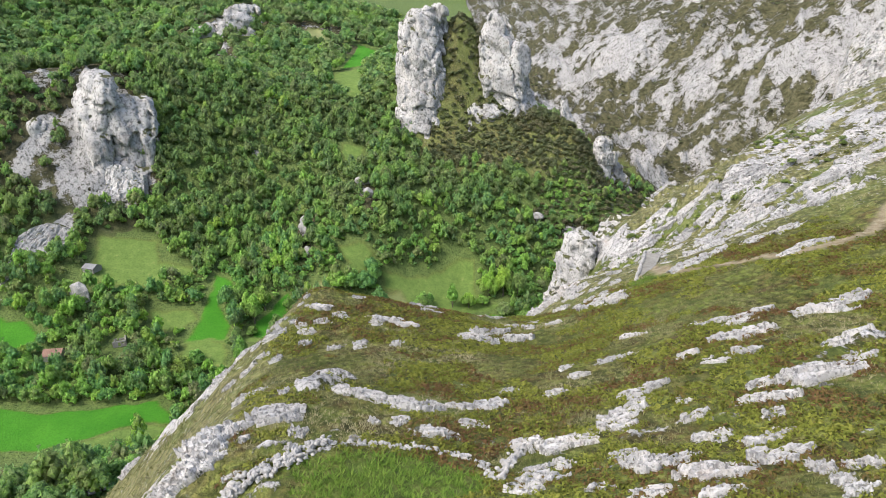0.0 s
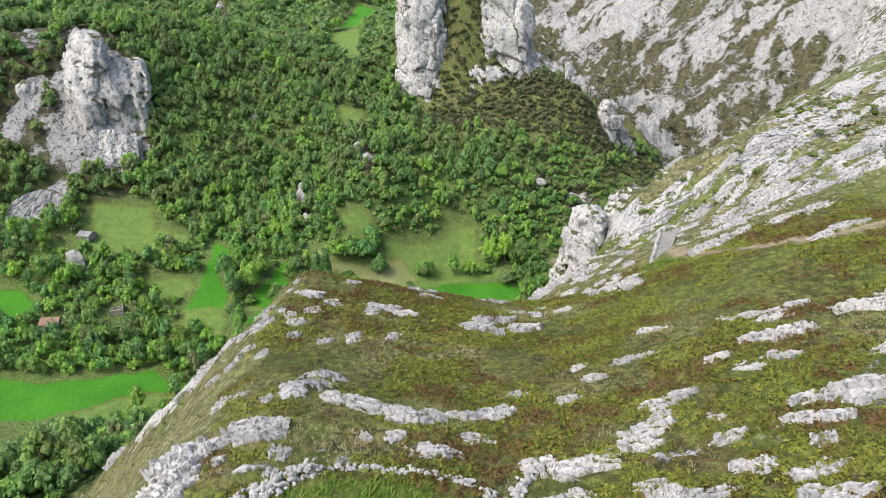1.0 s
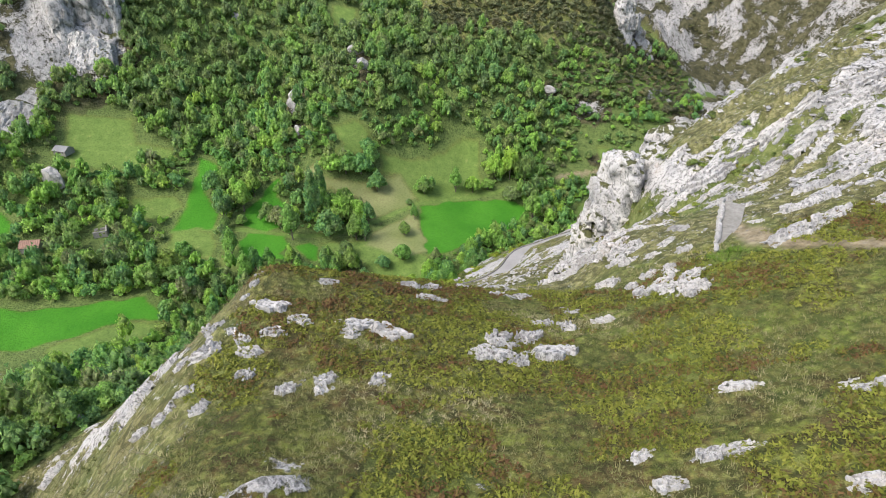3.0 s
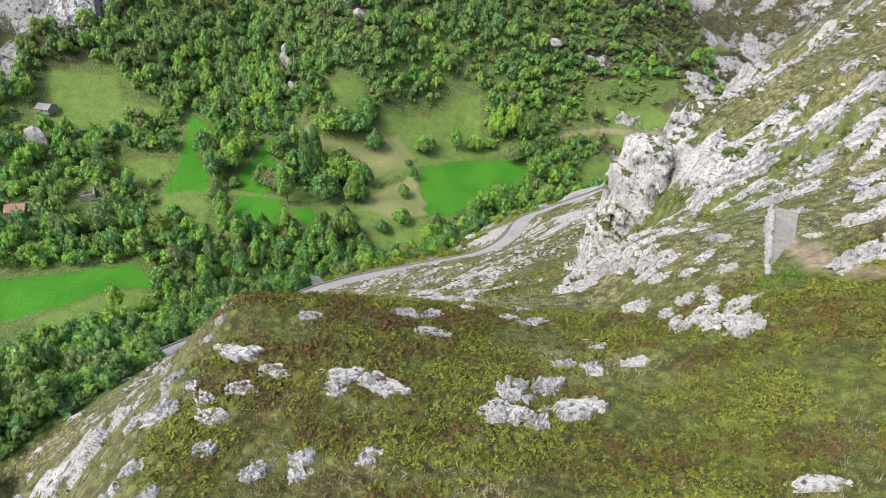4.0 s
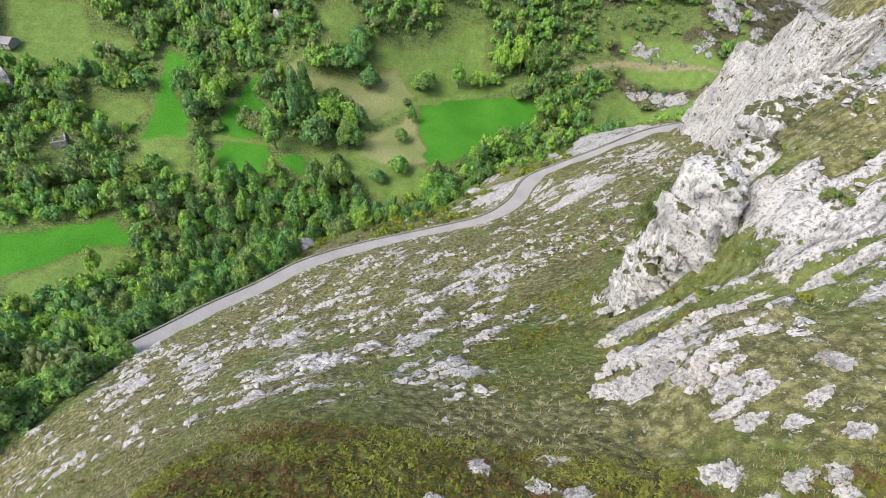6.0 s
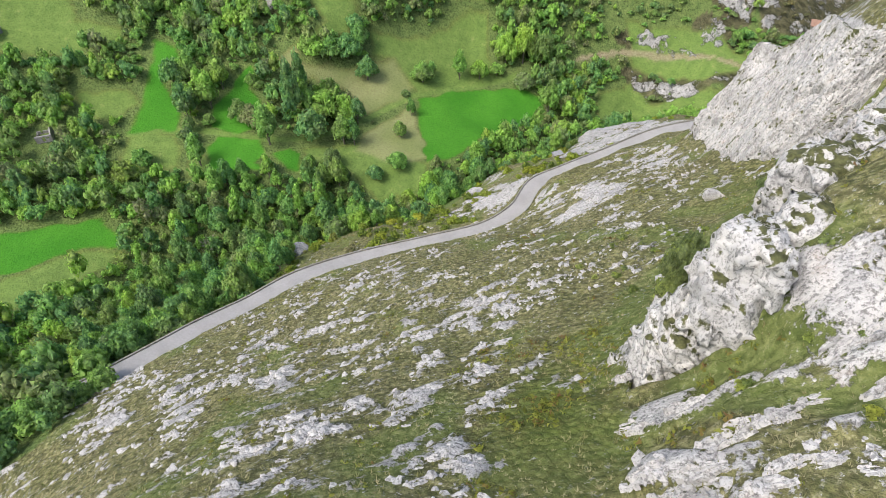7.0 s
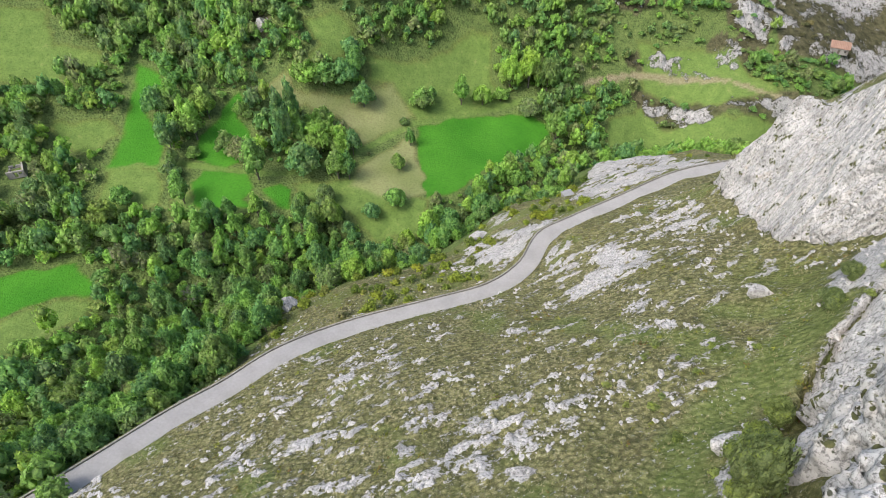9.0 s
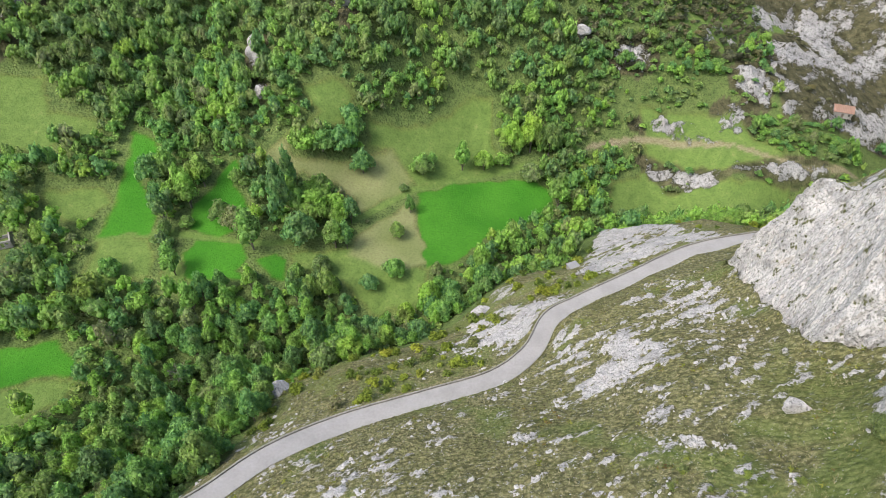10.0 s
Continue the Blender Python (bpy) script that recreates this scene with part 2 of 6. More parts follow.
LIMESTONE, CRAG, GROUND = rock_material(), crag_material("limestone_crag_face"), ground_material()
FAR_CRAG = crag_material("distant_limestone_face", 4.5)
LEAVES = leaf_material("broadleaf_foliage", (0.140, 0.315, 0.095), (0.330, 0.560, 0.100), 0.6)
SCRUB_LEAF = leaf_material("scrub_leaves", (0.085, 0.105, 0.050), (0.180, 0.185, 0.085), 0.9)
ASPHALT = plain("worn_asphalt", (0.245, 0.240, 0.232), (0.300, 0.294, 0.284), 0.5, 0.85, 0.008)
CONCRETE = plain("mossy_concrete", (0.14, 0.14, 0.105), (0.30, 0.295, 0.265), 0.5)
SLATE = plain("grey_slab_roof", (0.179, 0.185, 0.192), (0.288, 0.288, 0.288), 0.4)
GRAVEL = plain("pale_gravel", (0.150, 0.145, 0.128), (0.260, 0.252, 0.228), 0.5, 0.95, 0.05)
DEAD_WOOD = plain("bleached_wood", (0.197, 0.176, 0.148), (0.328, 0.303, 0.262), 0.2)
BARK = plain("grey_bark", (0.082, 0.070, 0.053), (0.180, 0.164, 0.135), 0.15)
ROOF_TILE = plain("clay_roof", (0.205, 0.119, 0.086), (0.295, 0.197, 0.152), 0.3)
RUBBLE = plain("pale_rubble", (0.235, 0.230, 0.216), (0.420, 0.414, 0.396), 0.3, 0.9, 0.05)
MASONRY = plain("rubble_masonry", (0.180, 0.174, 0.160), (0.330, 0.322, 0.302), 0.3, 0.9, 0.05)


def blade_material(name, *stops):
    """Leaves and blades that go from one colour to another by the plant's own number."""
    m, n = shader(name)
    spray = n.tree.nodes.new("ShaderNodeNewGeometry").outputs["Random Per Island"]
    tone = n.calc("ADD", n.attribute("tree"), n.calc("MULTIPLY", n.calc("SUBTRACT", spray, 0.5), 0.5), True)
    n.finish(n.steps(tone, *stops), 0.85, through_light=0.3, gloss=0.15)
    return m


HEATH_LEAF = blade_material("heath_leaves", (0.05, (0.130, 0.074, 0.036)), (0.30, (0.150, 0.116, 0.036)), (0.50, (0.125, 0.138, 0.024)), (0.75, (0.165, 0.190, 0.032)), (0.95, (0.215, 0.228, 0.044)))
GRASS_LEAF = blade_material("grass_blades", (0.05, (0.070, 0.094, 0.027)), (0.35, (0.125, 0.136, 0.045)), (0.65, (0.205, 0.194, 0.092)), (0.95, (0.300, 0.278, 0.165)))
LUSH_LEAF = blade_material("rank_grass_blades", (0.1, (0.062, 0.120, 0.018)), (0.5, (0.115, 0.195, 0.028)), (0.9, (0.190, 0.270, 0.050)))
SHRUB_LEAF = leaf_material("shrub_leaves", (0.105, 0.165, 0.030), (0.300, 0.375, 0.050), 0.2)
# ---- the lie of the land: crests, edges, benches and stream beds, each a short line of x, y, z ----
LAND = {
    "slope behind the start": [(-70, -60, 70), (-30, -40, 118), (0, -30, 142), (50, -30, 156), (120, -20, 182)],
    "shelf at the start": [(-20, 12, 131), (-8, 8, 138), (10, 6, 141), (40, 10, 149), (100, 20, 172)],
    "front shelf": [(-17, 34, 134.5), (-11, 36, 135.6), (3, 33, 134), (17, 32, 137.5), (30, 46, 137.5), (60, 48, 146), (110, 60, 162)],
    "hollow": [(-13, 46, 133), (-5, 44, 132.5), (-1, 48, 131), (8, 48.5, 131), (12, 57, 129.5), (19, 45, 136)],
    "grassy rim": [(-17, 60, 130.6), (-11, 56, 130), (-1, 60.5, 129.4), (5, 60.5, 128.4), (10.5, 65.4, 127.1), (17, 77, 126)],
    "knoll crest": [(-15, 67.4, 131.6), (-9, 70, 128.5), (-3, 72, 126.6), (4, 72, 125.2), (10, 74, 124.5), (11, 80, 120.5)],
    "left edge": [(-17, 58, 130), (-24, 65.5, 122.5), (-31.5, 66, 115.5), (-41, 66, 106.5), (-52, 68, 94)],
    "left flank": [(-27, 20, 119), (-27, 40, 120), (-36, 50, 109), (-48, 60, 96)],
    "left foot": [(-75, -10, 62), (-70, 30, 66), (-72, 60, 66), (-78, 90, 58)],
    "path bench": [(35, 62, 137), (44.5, 66, 138.6), (26, 76, 130.3), (28, 80, 129.7), (24, 79, 128.4), (35, 88, 129.2), (42, 85, 135)],
    "shoulder": [(42, 93.5, 137.7), (55, 100, 140.4), (75, 88, 149), (110, 95, 160), (150, 100, 172)],
    "prow top": [(26.5, 99.5, 124), (29.5, 103, 126), (33, 99.5, 129.8), (36.5, 99, 133)],
    "trough by the prow": [(17.5, 92.5, 112.5), (20.1, 91.7, 115.8), (22.6, 92.6, 117), (25, 93, 121.8), (26.6, 94.5, 124)],
    "turf over the trough": [(21.5, 90, 119.8), (26.2, 90.1, 122), (31, 93.5, 126.5), (29, 95.5, 127)],
    "crag crest": [(29, 106.5, 125), (38, 114, 125), (46, 119, 125), (57, 126, 131), (68, 134, 136), (90, 145, 142)],
    "low ledge": [(12.5, 75, 122.5), (13.3, 82, 119), (15, 88, 115), (16.5, 93, 111.8)],
    "low ledge top": [(16.5, 75, 126.3), (17.5, 81, 125.8), (18.6, 87, 122.2), (19.8, 89.5, 119.3)],
    "prow foot": [(17.5, 97.5, 110.5), (18.3, 99.5, 109), (22, 105.2, 108.2), (26.5, 113, 103.8), (33, 119.5, 100)],
    "crag foot": [(37.5, 121, 102), (39, 124, 101.5), (44, 129.5, 102.5), (50, 134.5, 105), (57, 139.5, 110), (65, 144.5, 117)],
    "crag brow": [(40, 119.5, 107.5), (42.5, 122, 110.5), (47, 125.5, 115.5), (52, 129, 120.5), (56.5, 132.5, 125.5)],
    "great rock foot": [(64, 152.5, 97), (59.5, 157, 90), (56, 162, 86.2), (57.7, 169, 80), (59.5, 180, 74.5), (61.5, 192, 69), (63.4, 203, 63), (70, 211, 55), (82, 216, 52)],
    "great rock crest": [(76, 155, 122), (68, 157, 115), (66, 162, 112), (68, 170, 109), (71, 182, 99.5), (72, 188, 93), (71, 194, 91), (73, 202, 79), (80, 208, 67)],
    "gully": [(46, 138, 94.5), (51, 146, 92), (55, 154, 89), (60, 150, 95), (65, 149, 104)],
    "great rock back": [(80, 150, 132), (90, 170, 126), (92, 190, 112), (95, 205, 88), (110, 215, 60)],
    "mountain to the east": [(130, 130, 168), (130, 170, 150), (135, 205, 110), (145, 225, 60)],
    "upper slope": [(-50, 87.5, 86.7), (-30, 92, 99), (-10, 88, 111), (3, 87, 113.5), (10, 90, 112.5)],
    "slope": [(-44, 119, 72.6), (-36.5, 122, 72.8), (-28.8, 122.6, 76.2), (-15, 118.7, 81.8), (-6, 116.7, 88.1), (2, 115.5, 89.6), (12.8, 114.8, 94.9), (20.3, 112, 100.3)],
    "lower slope": [(-29.5, 132, 68.2), (-14, 142.5, 69.8), (-2.5, 137.5, 76.5), (6.5, 134.5, 80.7), (15.5, 136.3, 83.4), (25.7, 138.5, 86.5), (30.3, 126.4, 94.5), (37, 156.7, 79.8), (45, 146.3, 89.8)],
    "cutting": [(28.6, 197, 52), (36, 201.2, 52.6), (50, 209, 53), (65, 217.4, 53.2), (80, 222.4, 53.6)],
    "bank over the road": [(-25.2, 148.6, 61.6), (-10, 162, 58), (3, 168, 57), (21.2, 163, 64.8), (29.8, 159.5, 73.4), (23.8, 167.3, 63.4), (42.4, 163, 78.2), (43, 190, 61)],
    "under the road": [(-82, 132, 50), (-68, 147, 43), (-55, 162, 38), (-42, 180, 34), (-25, 190, 36), (-5, 193, 39), (10.6, 204, 36.2), (19, 212, 36), (38, 224, 36.5), (60, 236, 39), (82, 239, 43)],
    "bluff": [(12, 215, 29), (25, 229, 30), (50, 240, 32), (60, 256, 24.5), (70, 248, 32)],
    "bluff edge": [(-62, 178, 26), (-46, 197, 23), (-30, 203, 25), (-10, 213, 21), (5, 226, 19.5), (14, 236, 19.5), (22, 244, 19.5), (30, 243, 22), (38, 241, 24.5), (46, 250, 23), (52, 265, 16.5), (59, 275, 13), (70, 272, 17), (84, 258, 32)],
    "stream": [(-320, 175, 22), (-230, 182, 19), (-150, 188, 15), (-100, 190, 11), (-72, 200, 8), (-45, 211, 5), (-15, 227, 4), (4, 243, 3), (20, 256, 1), (40, 268, -1), (60, 287, -5), (90, 300, -9), (150, 305, -13), (250, 310, -18), (450, 330, -25)],
    "west meadow": [(-240, 205, 22), (-170, 200, 19.5), (-121, 212, 17), (-109.5, 217, 16.5), (-140, 225, 19)],
    "valley floor": [(-230, 235, 30), (-172, 240, 23.5), (-149, 252, 25), (-118, 248, 21), (-75, 245, 19), (-35, 245, 14), (-6, 251.5, 12.5), (13, 264, 9), (33, 281, 5), (50, 297, 0)],
    "field heads": [(-104, 266, 24.5), (-70, 275, 23), (-37, 297, 21), (-15, 293, 16), (9, 303, 11.5), (42, 303, 6), (66, 308, 1), (88, 318, -2), (104, 322, 3), (123, 320, 8), (170, 325, 8)],
    "wood foot": [(-235, 290, 62), (-178, 289, 45.5), (-125, 286, 35), (-90, 300, 36), (-50, 309, 40), (-20, 322, 30), (10, 330, 22), (34, 335, 27), (60, 335, 16), (96, 345, 18), (122, 345, 18), (160, 350, 22)],
    "wood": [(-225, 330, 92), (-192, 342, 87), (-175, 343, 74), (-136, 328, 57), (-112, 334, 47), (-80, 350, 56), (-44, 340, 66), (-10, 355, 58), (31, 362, 52), (66, 370, 42), (97, 364, 34), (139, 366, 30), (185, 375, 22)],
    "upper wood": [(-218, 373, 122), (-170, 371, 106), (-128, 388, 92), (-66, 396, 90), (-20, 402, 80), (30, 405, 76), (80, 408, 80), (112, 410, 56), (140, 420, 42), (190, 440, 26)],
    "pinnacle foot": [(-34, 434, 92), (-10, 428, 88), (20, 428, 88), (50, 428, 97), (66, 426, 101), (88, 420, 98), (110, 440, 74), (135, 445, 62)],
    "pinnacle gully": [(8, 434, 108), (8, 443, 136), (9, 453, 166)],
    "pinnacle gully side": [(20, 434, 106), (19, 443, 134), (18, 453, 164)],
    "pinnacle back": [(-25, 480, 128), (15, 472, 166), (55, 476, 112), (80, 490, 84), (115, 480, 66)],
    "side valley": [(240, 380, 0), (215, 430, 22), (190, 475, 42), (165, 530, 60), (130, 620, 80), (100, 750, 95), (80, 1000, 110)],
    "east wall": [(330, 380, 70), (290, 440, 90), (255, 490, 85), (215, 545, 82), (190, 610, 100)],
    "east brow": [(420, 420, 150), (340, 490, 150), (290, 545, 140), (255, 600, 140), (215, 680, 145)],
    "east crest": [(600, 520, 250), (460, 600, 225), (370, 690, 205), (300, 780, 190), (260, 900, 185)],
    "west crag top": [(-250, 370, 136), (-215, 395, 139), (-190, 425, 141), (-150, 450, 136)],
    "hill behind": [(-330, 330, 125), (-330, 450, 130), (-260, 500, 112), (-140, 490, 120), (-60, 500, 122), (-10, 520, 124), (30, 535, 110)],
    "meadow hill": [(-330, 640, 165), (-210, 600, 158), (-130, 600, 150), (-60, 590, 139), (-10, 600, 134), (20, 640, 116)],
    "hill crest": [(-700, 500, 270), (-500, 700, 260), (-300, 760, 205), (-150, 740, 186), (-60, 760, 172), (0, 820, 140)],
    "far range": [(-2500, 1000, 500), (-900, 1500, 320), (-300, 1500, 235), (0, 1500, 205), (150, 1600, 200), (500, 1500, 300), (1500, 1300, 450), (2500, 600, 500)],
    "near range": [(-2500, 0, 300), (-900, 150, 200), (-500, 250, 120), (-450, 120, 80), (-420, -200, 120), (-300, -800, 300), (300, -900, 420), (900, -300, 400), (900, 300, 330), (420, 200, 180)],
    "rim of the map": [(-2500, -2500, 400), (0, -2500, 500), (2500, -2500, 500), (2500, 2500, 600), (0, 2500, 380), (-2500, 2500, 600)],
}
ROAD = [(-96, 100, 66), (-80, 113, 62.5), (-64, 129.5, 58.7), (-52.4, 143, 55.2), (-44, 151, 53.3), (-35, 160.3, 51.6), (-22.2, 168.8, 49.2), (-4.8, 176, 47.8), (9.9, 181.9, 47.2), (18.9, 189.8, 47), (24.6, 200, 47), (33, 205.6, 47), (48, 214.2, 47.2), (64.5, 223.4, 47.8), (80, 228.2, 48), (105, 232, 48.5), (150, 236, 50)]
FOOTPATH = [(92, 78, 153), (64, 77, 146), (49.5, 66, 140), (44.5, 62.5, 138.4), (37.5, 62, 136), (30.5, 66, 132.5), (27.5, 70.5, 131), (26.5, 76, 130.3)]


def stretched(line, step):
    """The line with points every few metres along it."""
    out = []
    for a, b in zip(line, line[1:]):
        a, b = np.array(a, float), np.array(b, float)
        n = max(1, int(np.hypot(*(b - a)[:2]) / step))
        out += [a + (b - a) * i / n for i in range(n)]
    return np.array(out + [np.array(line[-1], float)])


def curved(line, step):
    """A smooth curve through the line's points."""
    p = np.array(line, float)
    q = np.vstack([2 * p[0] - p[1], p, 2 * p[-1] - p[-2]])
    out = []
    for i in range(1, len(q) - 2):
        n = max(2, int(np.linalg.norm(q[i + 1] - q[i]) / step))
        for k in range(n):
            u = k / n
            out.append(0.5 * (2 * q[i] + (q[i + 1] - q[i - 1]) * u + (2 * q[i - 1] - 5 * q[i] + 4 * q[i + 1] - q[i + 2]) * u * u
                              + (3 * q[i] - q[i - 1] - 3 * q[i + 1] + q[i + 2]) * u ** 3))
    return np.array(out + [p[-1]])


def ramp(a, b, v):
    u = np.clip((v - a) / (b - a), 0, 1)
    return u * u * (3 - 2 * u)


def lattice(ix, iy, seed):
    h = (ix.astype(np.int64) * 374761393 + iy.astype(np.int64) * 668265263 + seed * 1442695041) & 0xFFFFFFFF
    h = ((h ^ (h >> 13)) * 1274126177) & 0xFFFFFFFF
    return ((h ^ (h >> 16)) & 0xFFFFFF) / 0xFFFFFF * 2 - 1


def grain(x, y, seed=0):
    """Smooth noise from -1 to 1, one cell a unit."""
    ix, iy = np.floor(x), np.floor(y)
    fx, fy = x - ix, y - iy
    fx, fy = fx ** 3 * (fx * (6 * fx - 15) + 10), fy ** 3 * (fy * (6 * fy - 15) + 10)
    a, b, c, d = (lattice(ix + i, iy + j, seed) for i, j in ((0, 0), (1, 0), (0, 1), (1, 1)))
    return (a + (b - a) * fx) * (1 - fy) + (c + (d - c) * fx) * fy


def fractal(x, y, octaves=4, seed=0):
    total, size = 0, 0
    for k in range(octaves):
        total, size = total + grain(x * 2 ** k + 17.3 * k, y * 2 ** k - 9.1 * k, seed + k) * 0.55 ** k, size + 0.55 ** k
    return total / size


def cracked(x, y, seed=0):
    """Distance to the nearest and the next of scattered points, one to a cell: stones and the joints between them."""
    ix, iy = np.floor(x), np.floor(y)
    best, second, own = np.full(x.shape, 9.0), np.full(x.shape, 9.0), np.zeros(x.shape)
    for i in (-1, 0, 1):
        for j in (-1, 0, 1):
            cx, cy = ix + i, iy + j
            d = np.hypot(cx + 0.5 + 0.42 * lattice(cx, cy, seed) - x, cy + 0.5 + 0.42 * lattice(cx, cy, seed + 5) - y)
            closer = d < best
            second = np.where(closer, best, np.minimum(second, d))
            own = np.where(closer, lattice(cx, cy, seed + 9), own)
            best = np.where(closer, d, best)
    return best, second, own


KNOTS = np.vstack([stretched(line, 11 if max(abs(p[0]) for p in line) < 300 and max(p[1] for p in line) < 420 else 40) for line in LAND.values()] + [curved(ROAD, 9)])
_, keep = np.unique((KNOTS[:, :2] / 0.8).round(), axis=0, return_index=True)
KNOTS = KNOTS[np.sort(keep)]
_n = len(KNOTS)
_d = np.hypot(KNOTS[:, None, 0] - KNOTS[None, :, 0], KNOTS[:, None, 1] - KNOTS[None, :, 1])
_m = np.block([[-_d + np.eye(_n) * 0.6, np.ones((_n, 1))], [np.ones((1, _n)), np.zeros((1, 1))]])
PULL = np.linalg.solve(_m, np.append(KNOTS[:, 2], 0))


def base_height(x, y):
    x, y = np.asarray(x, float), np.asarray(y, float)
    out = np.empty(x.size)
    fx, fy = x.ravel(), y.ravel()
    for s in range(0, x.size, 20000):
        d = np.hypot(fx[s:s + 20000, None] - KNOTS[None, :, 0], fy[s:s + 20000, None] - KNOTS[None, :, 1])
        out[s:s + 20000] = PULL[-1] - d @ PULL[:-1]
    return out.reshape(x.shape)


def beside(line, x, y, reach):
    """Distance to a curve, and the height and side of its nearest point, for places within reach."""
    line = np.column_stack([line, np.zeros(len(line))]) if line.shape[1] == 2 else line
    x, y = np.asarray(x, float), np.asarray(y, float)
    dist, high, side = np.full(x.shape, 1e3), np.zeros(x.shape), np.zeros(x.shape)
    inside = (x > line[:, 0].min() - reach) & (x < line[:, 0].max() + reach) & (y > line[:, 1].min() - reach) & (y < line[:, 1].max() + reach)
    px, py = x[inside], y[inside]
    best, bz, bs = np.full(px.shape, 1e3), np.zeros(px.shape), np.zeros(px.shape)
    for a, b in zip(line, line[1:]):
        w = b[:2] - a[:2]
        u = np.clip(((px - a[0]) * w[0] + (py - a[1]) * w[1]) / (w @ w), 0, 1)
        d = np.hypot(a[0] + u * w[0] - px, a[1] + u * w[1] - py)
        nearer = d < best
        best, bz = np.where(nearer, d, best), np.where(nearer, a[2] + u * (b[2] - a[2]), bz)
        bs = np.where(nearer, np.sign(w[0] * (py - a[1]) - w[1] * (px - a[0])), bs)
    dist[inside], high[inside], side[inside] = best, bz, bs
    return dist, high, side


ROAD_CURVE, PATH_CURVE = curved(ROAD, 2.0), curved(FOOTPATH, 2.0)
ROAD_HALF = 2.15


# ---- the ground: one sheet to the horizon ----
def axis(stops):
    """Grid lines: stops of a place and the spacing from there on."""
    out = [stops[0][0]]
    for (a, s), (b, e) in zip(stops, stops[1:]):
        while out[-1] < b - 1e-6:
            u = (out[-1] - a) / (b - a)
            out.append(out[-1] + s + (e - s) * u)
        out[-1] = b
    return np.array(out)


GX = axis([(-2600, 160), (-700, 45), (-330, 6), (-250, 1.9), (-130, 1.3), (-60, 0.78), (75, 0.78), (135, 1.3), (220, 2.2), (380, 4), (700, 40), (2600, 160)])
GY = axis([(-2600, 200), (-250, 40), (10, 1.4), (25, 0.62), (125, 0.7), (255, 0.9), (335, 1.25), (420, 2.0), (520, 3.0), (720, 6), (1000, 25), (2600, 160)])

FIELDS = {
    "emerald": {
        "square field": [(-13, 292), (2, 302), (26, 309), (40, 308), (42, 302), (40, 293), (26, 284), (12, 272), (4, 260), (-8, 253)],
        "long strip": [(-119, 299), (-109, 297), (-108, 287), (-112, 281), (-110, 275), (-103, 268), (-102, 260), (-119, 256), (-118, 264), (-118, 274), (-117, 288)],
        "short strip": [(-79, 291), (-83, 287), (-87, 279), (-91, 272), (-90, 262), (-81, 260), (-72, 265), (-72, 272), (-74, 277), (-79, 281), (-77, 288)],
        "lower strip": [(-87, 258), (-72, 257), (-69, 251), (-72, 245), (-66, 242), (-77, 241), (-87, 243), (-90, 252)],
        "small glade": [(-65, 250), (-60, 254), (-55, 253), (-54, 244), (-60, 244)],
        "west meadow": [(-190, 208), (-157, 205), (-139, 210), (-126, 214), (-116, 217), (-112, 211), (-108, 207), (-120, 203), (-133, 195), (-149, 187), (-180, 184)],
        "house meadow": [(-225, 256), (-208, 255), (-195, 258), (-186, 252), (-184, 244), (-187, 239), (-198, 235), (-225, 236)],
        "hill meadow": [(-78, 611), (-60, 595), (-62, 551), (-83, 534)],
    },
    "hay": {
        "upper hay field": [(-64, 301), (-70, 296), (-66, 291), (-59, 290), (-55, 292), (-51, 289), (-44, 292), (-37, 286), (-34, 278), (-26, 287), (-17, 294), (-15, 299), (-24, 309), (-33, 304), (-40, 300), (-52, 297), (-61, 295), (-61, 300)],
        "lower hay field": [(-18, 286), (-14, 287), (-8, 256), (-19, 251), (-36, 256), (-33, 267), (-25, 277)],
        "hill hay": [(-138, 617), (-123, 643), (-91, 622), (-116, 596)],
    },
    "pasture": {
        "olive pasture": [(-33, 316), (-22, 318), (-8, 325), (1, 332), (10, 338), (18, 338), (19, 318), (26, 315), (2, 303), (-12, 296), (-15, 300), (-24, 309), (-33, 307)],
        "bank pasture": [(-58, 320), (-51, 311), (-56, 305), (-63, 302), (-52, 305), (-42, 309), (-39, 322), (-44, 323)],
        "west pasture": [(-181, 309), (-154, 314), (-149, 301), (-134, 302), (-130, 298), (-146, 286), (-165, 284), (-176, 283)],
        "small west pasture": [(-142, 271), (-124, 275), (-120, 270), (-126, 260), (-138, 262)],
        "orchard": [(-118, 255), (-102, 257), (-99, 243), (-107, 239), (-110, 234), (-119, 241)],
        "under the strip": [(-93, 251), (-86, 242), (-86, 235), (-94, 239)],
        "rough strip": [(-54, 256), (-32, 260), (-8, 252), (-9, 241), (-24, 236), (-39, 246), (-51, 248)],
        "brook pasture": [(71, 318), (86, 324), (98, 316), (118, 317), (148, 317), (144, 307), (108, 301), (91, 305), (69, 304)],
        "stony pasture": [(85, 350), (98, 347), (129, 348), (136, 335), (147, 328), (119, 322), (89, 330), (87, 338)],
        "high pasture": [(100, 383), (140, 420), (162, 435), (190, 430), (152, 400), (129, 376)],
        "clearing": [(-88, 520), (-66, 537), (-60, 460), (-80, 466)],
        "mown bank": [(-140, 188), (-132, 194), (-120, 202), (-107, 206), (-110, 197), (-119, 186), (-125, 181), (-130, 173)],
        "glade": [(-66, 398), (-52, 402), (-50, 385), (-62, 382)],
    },
}
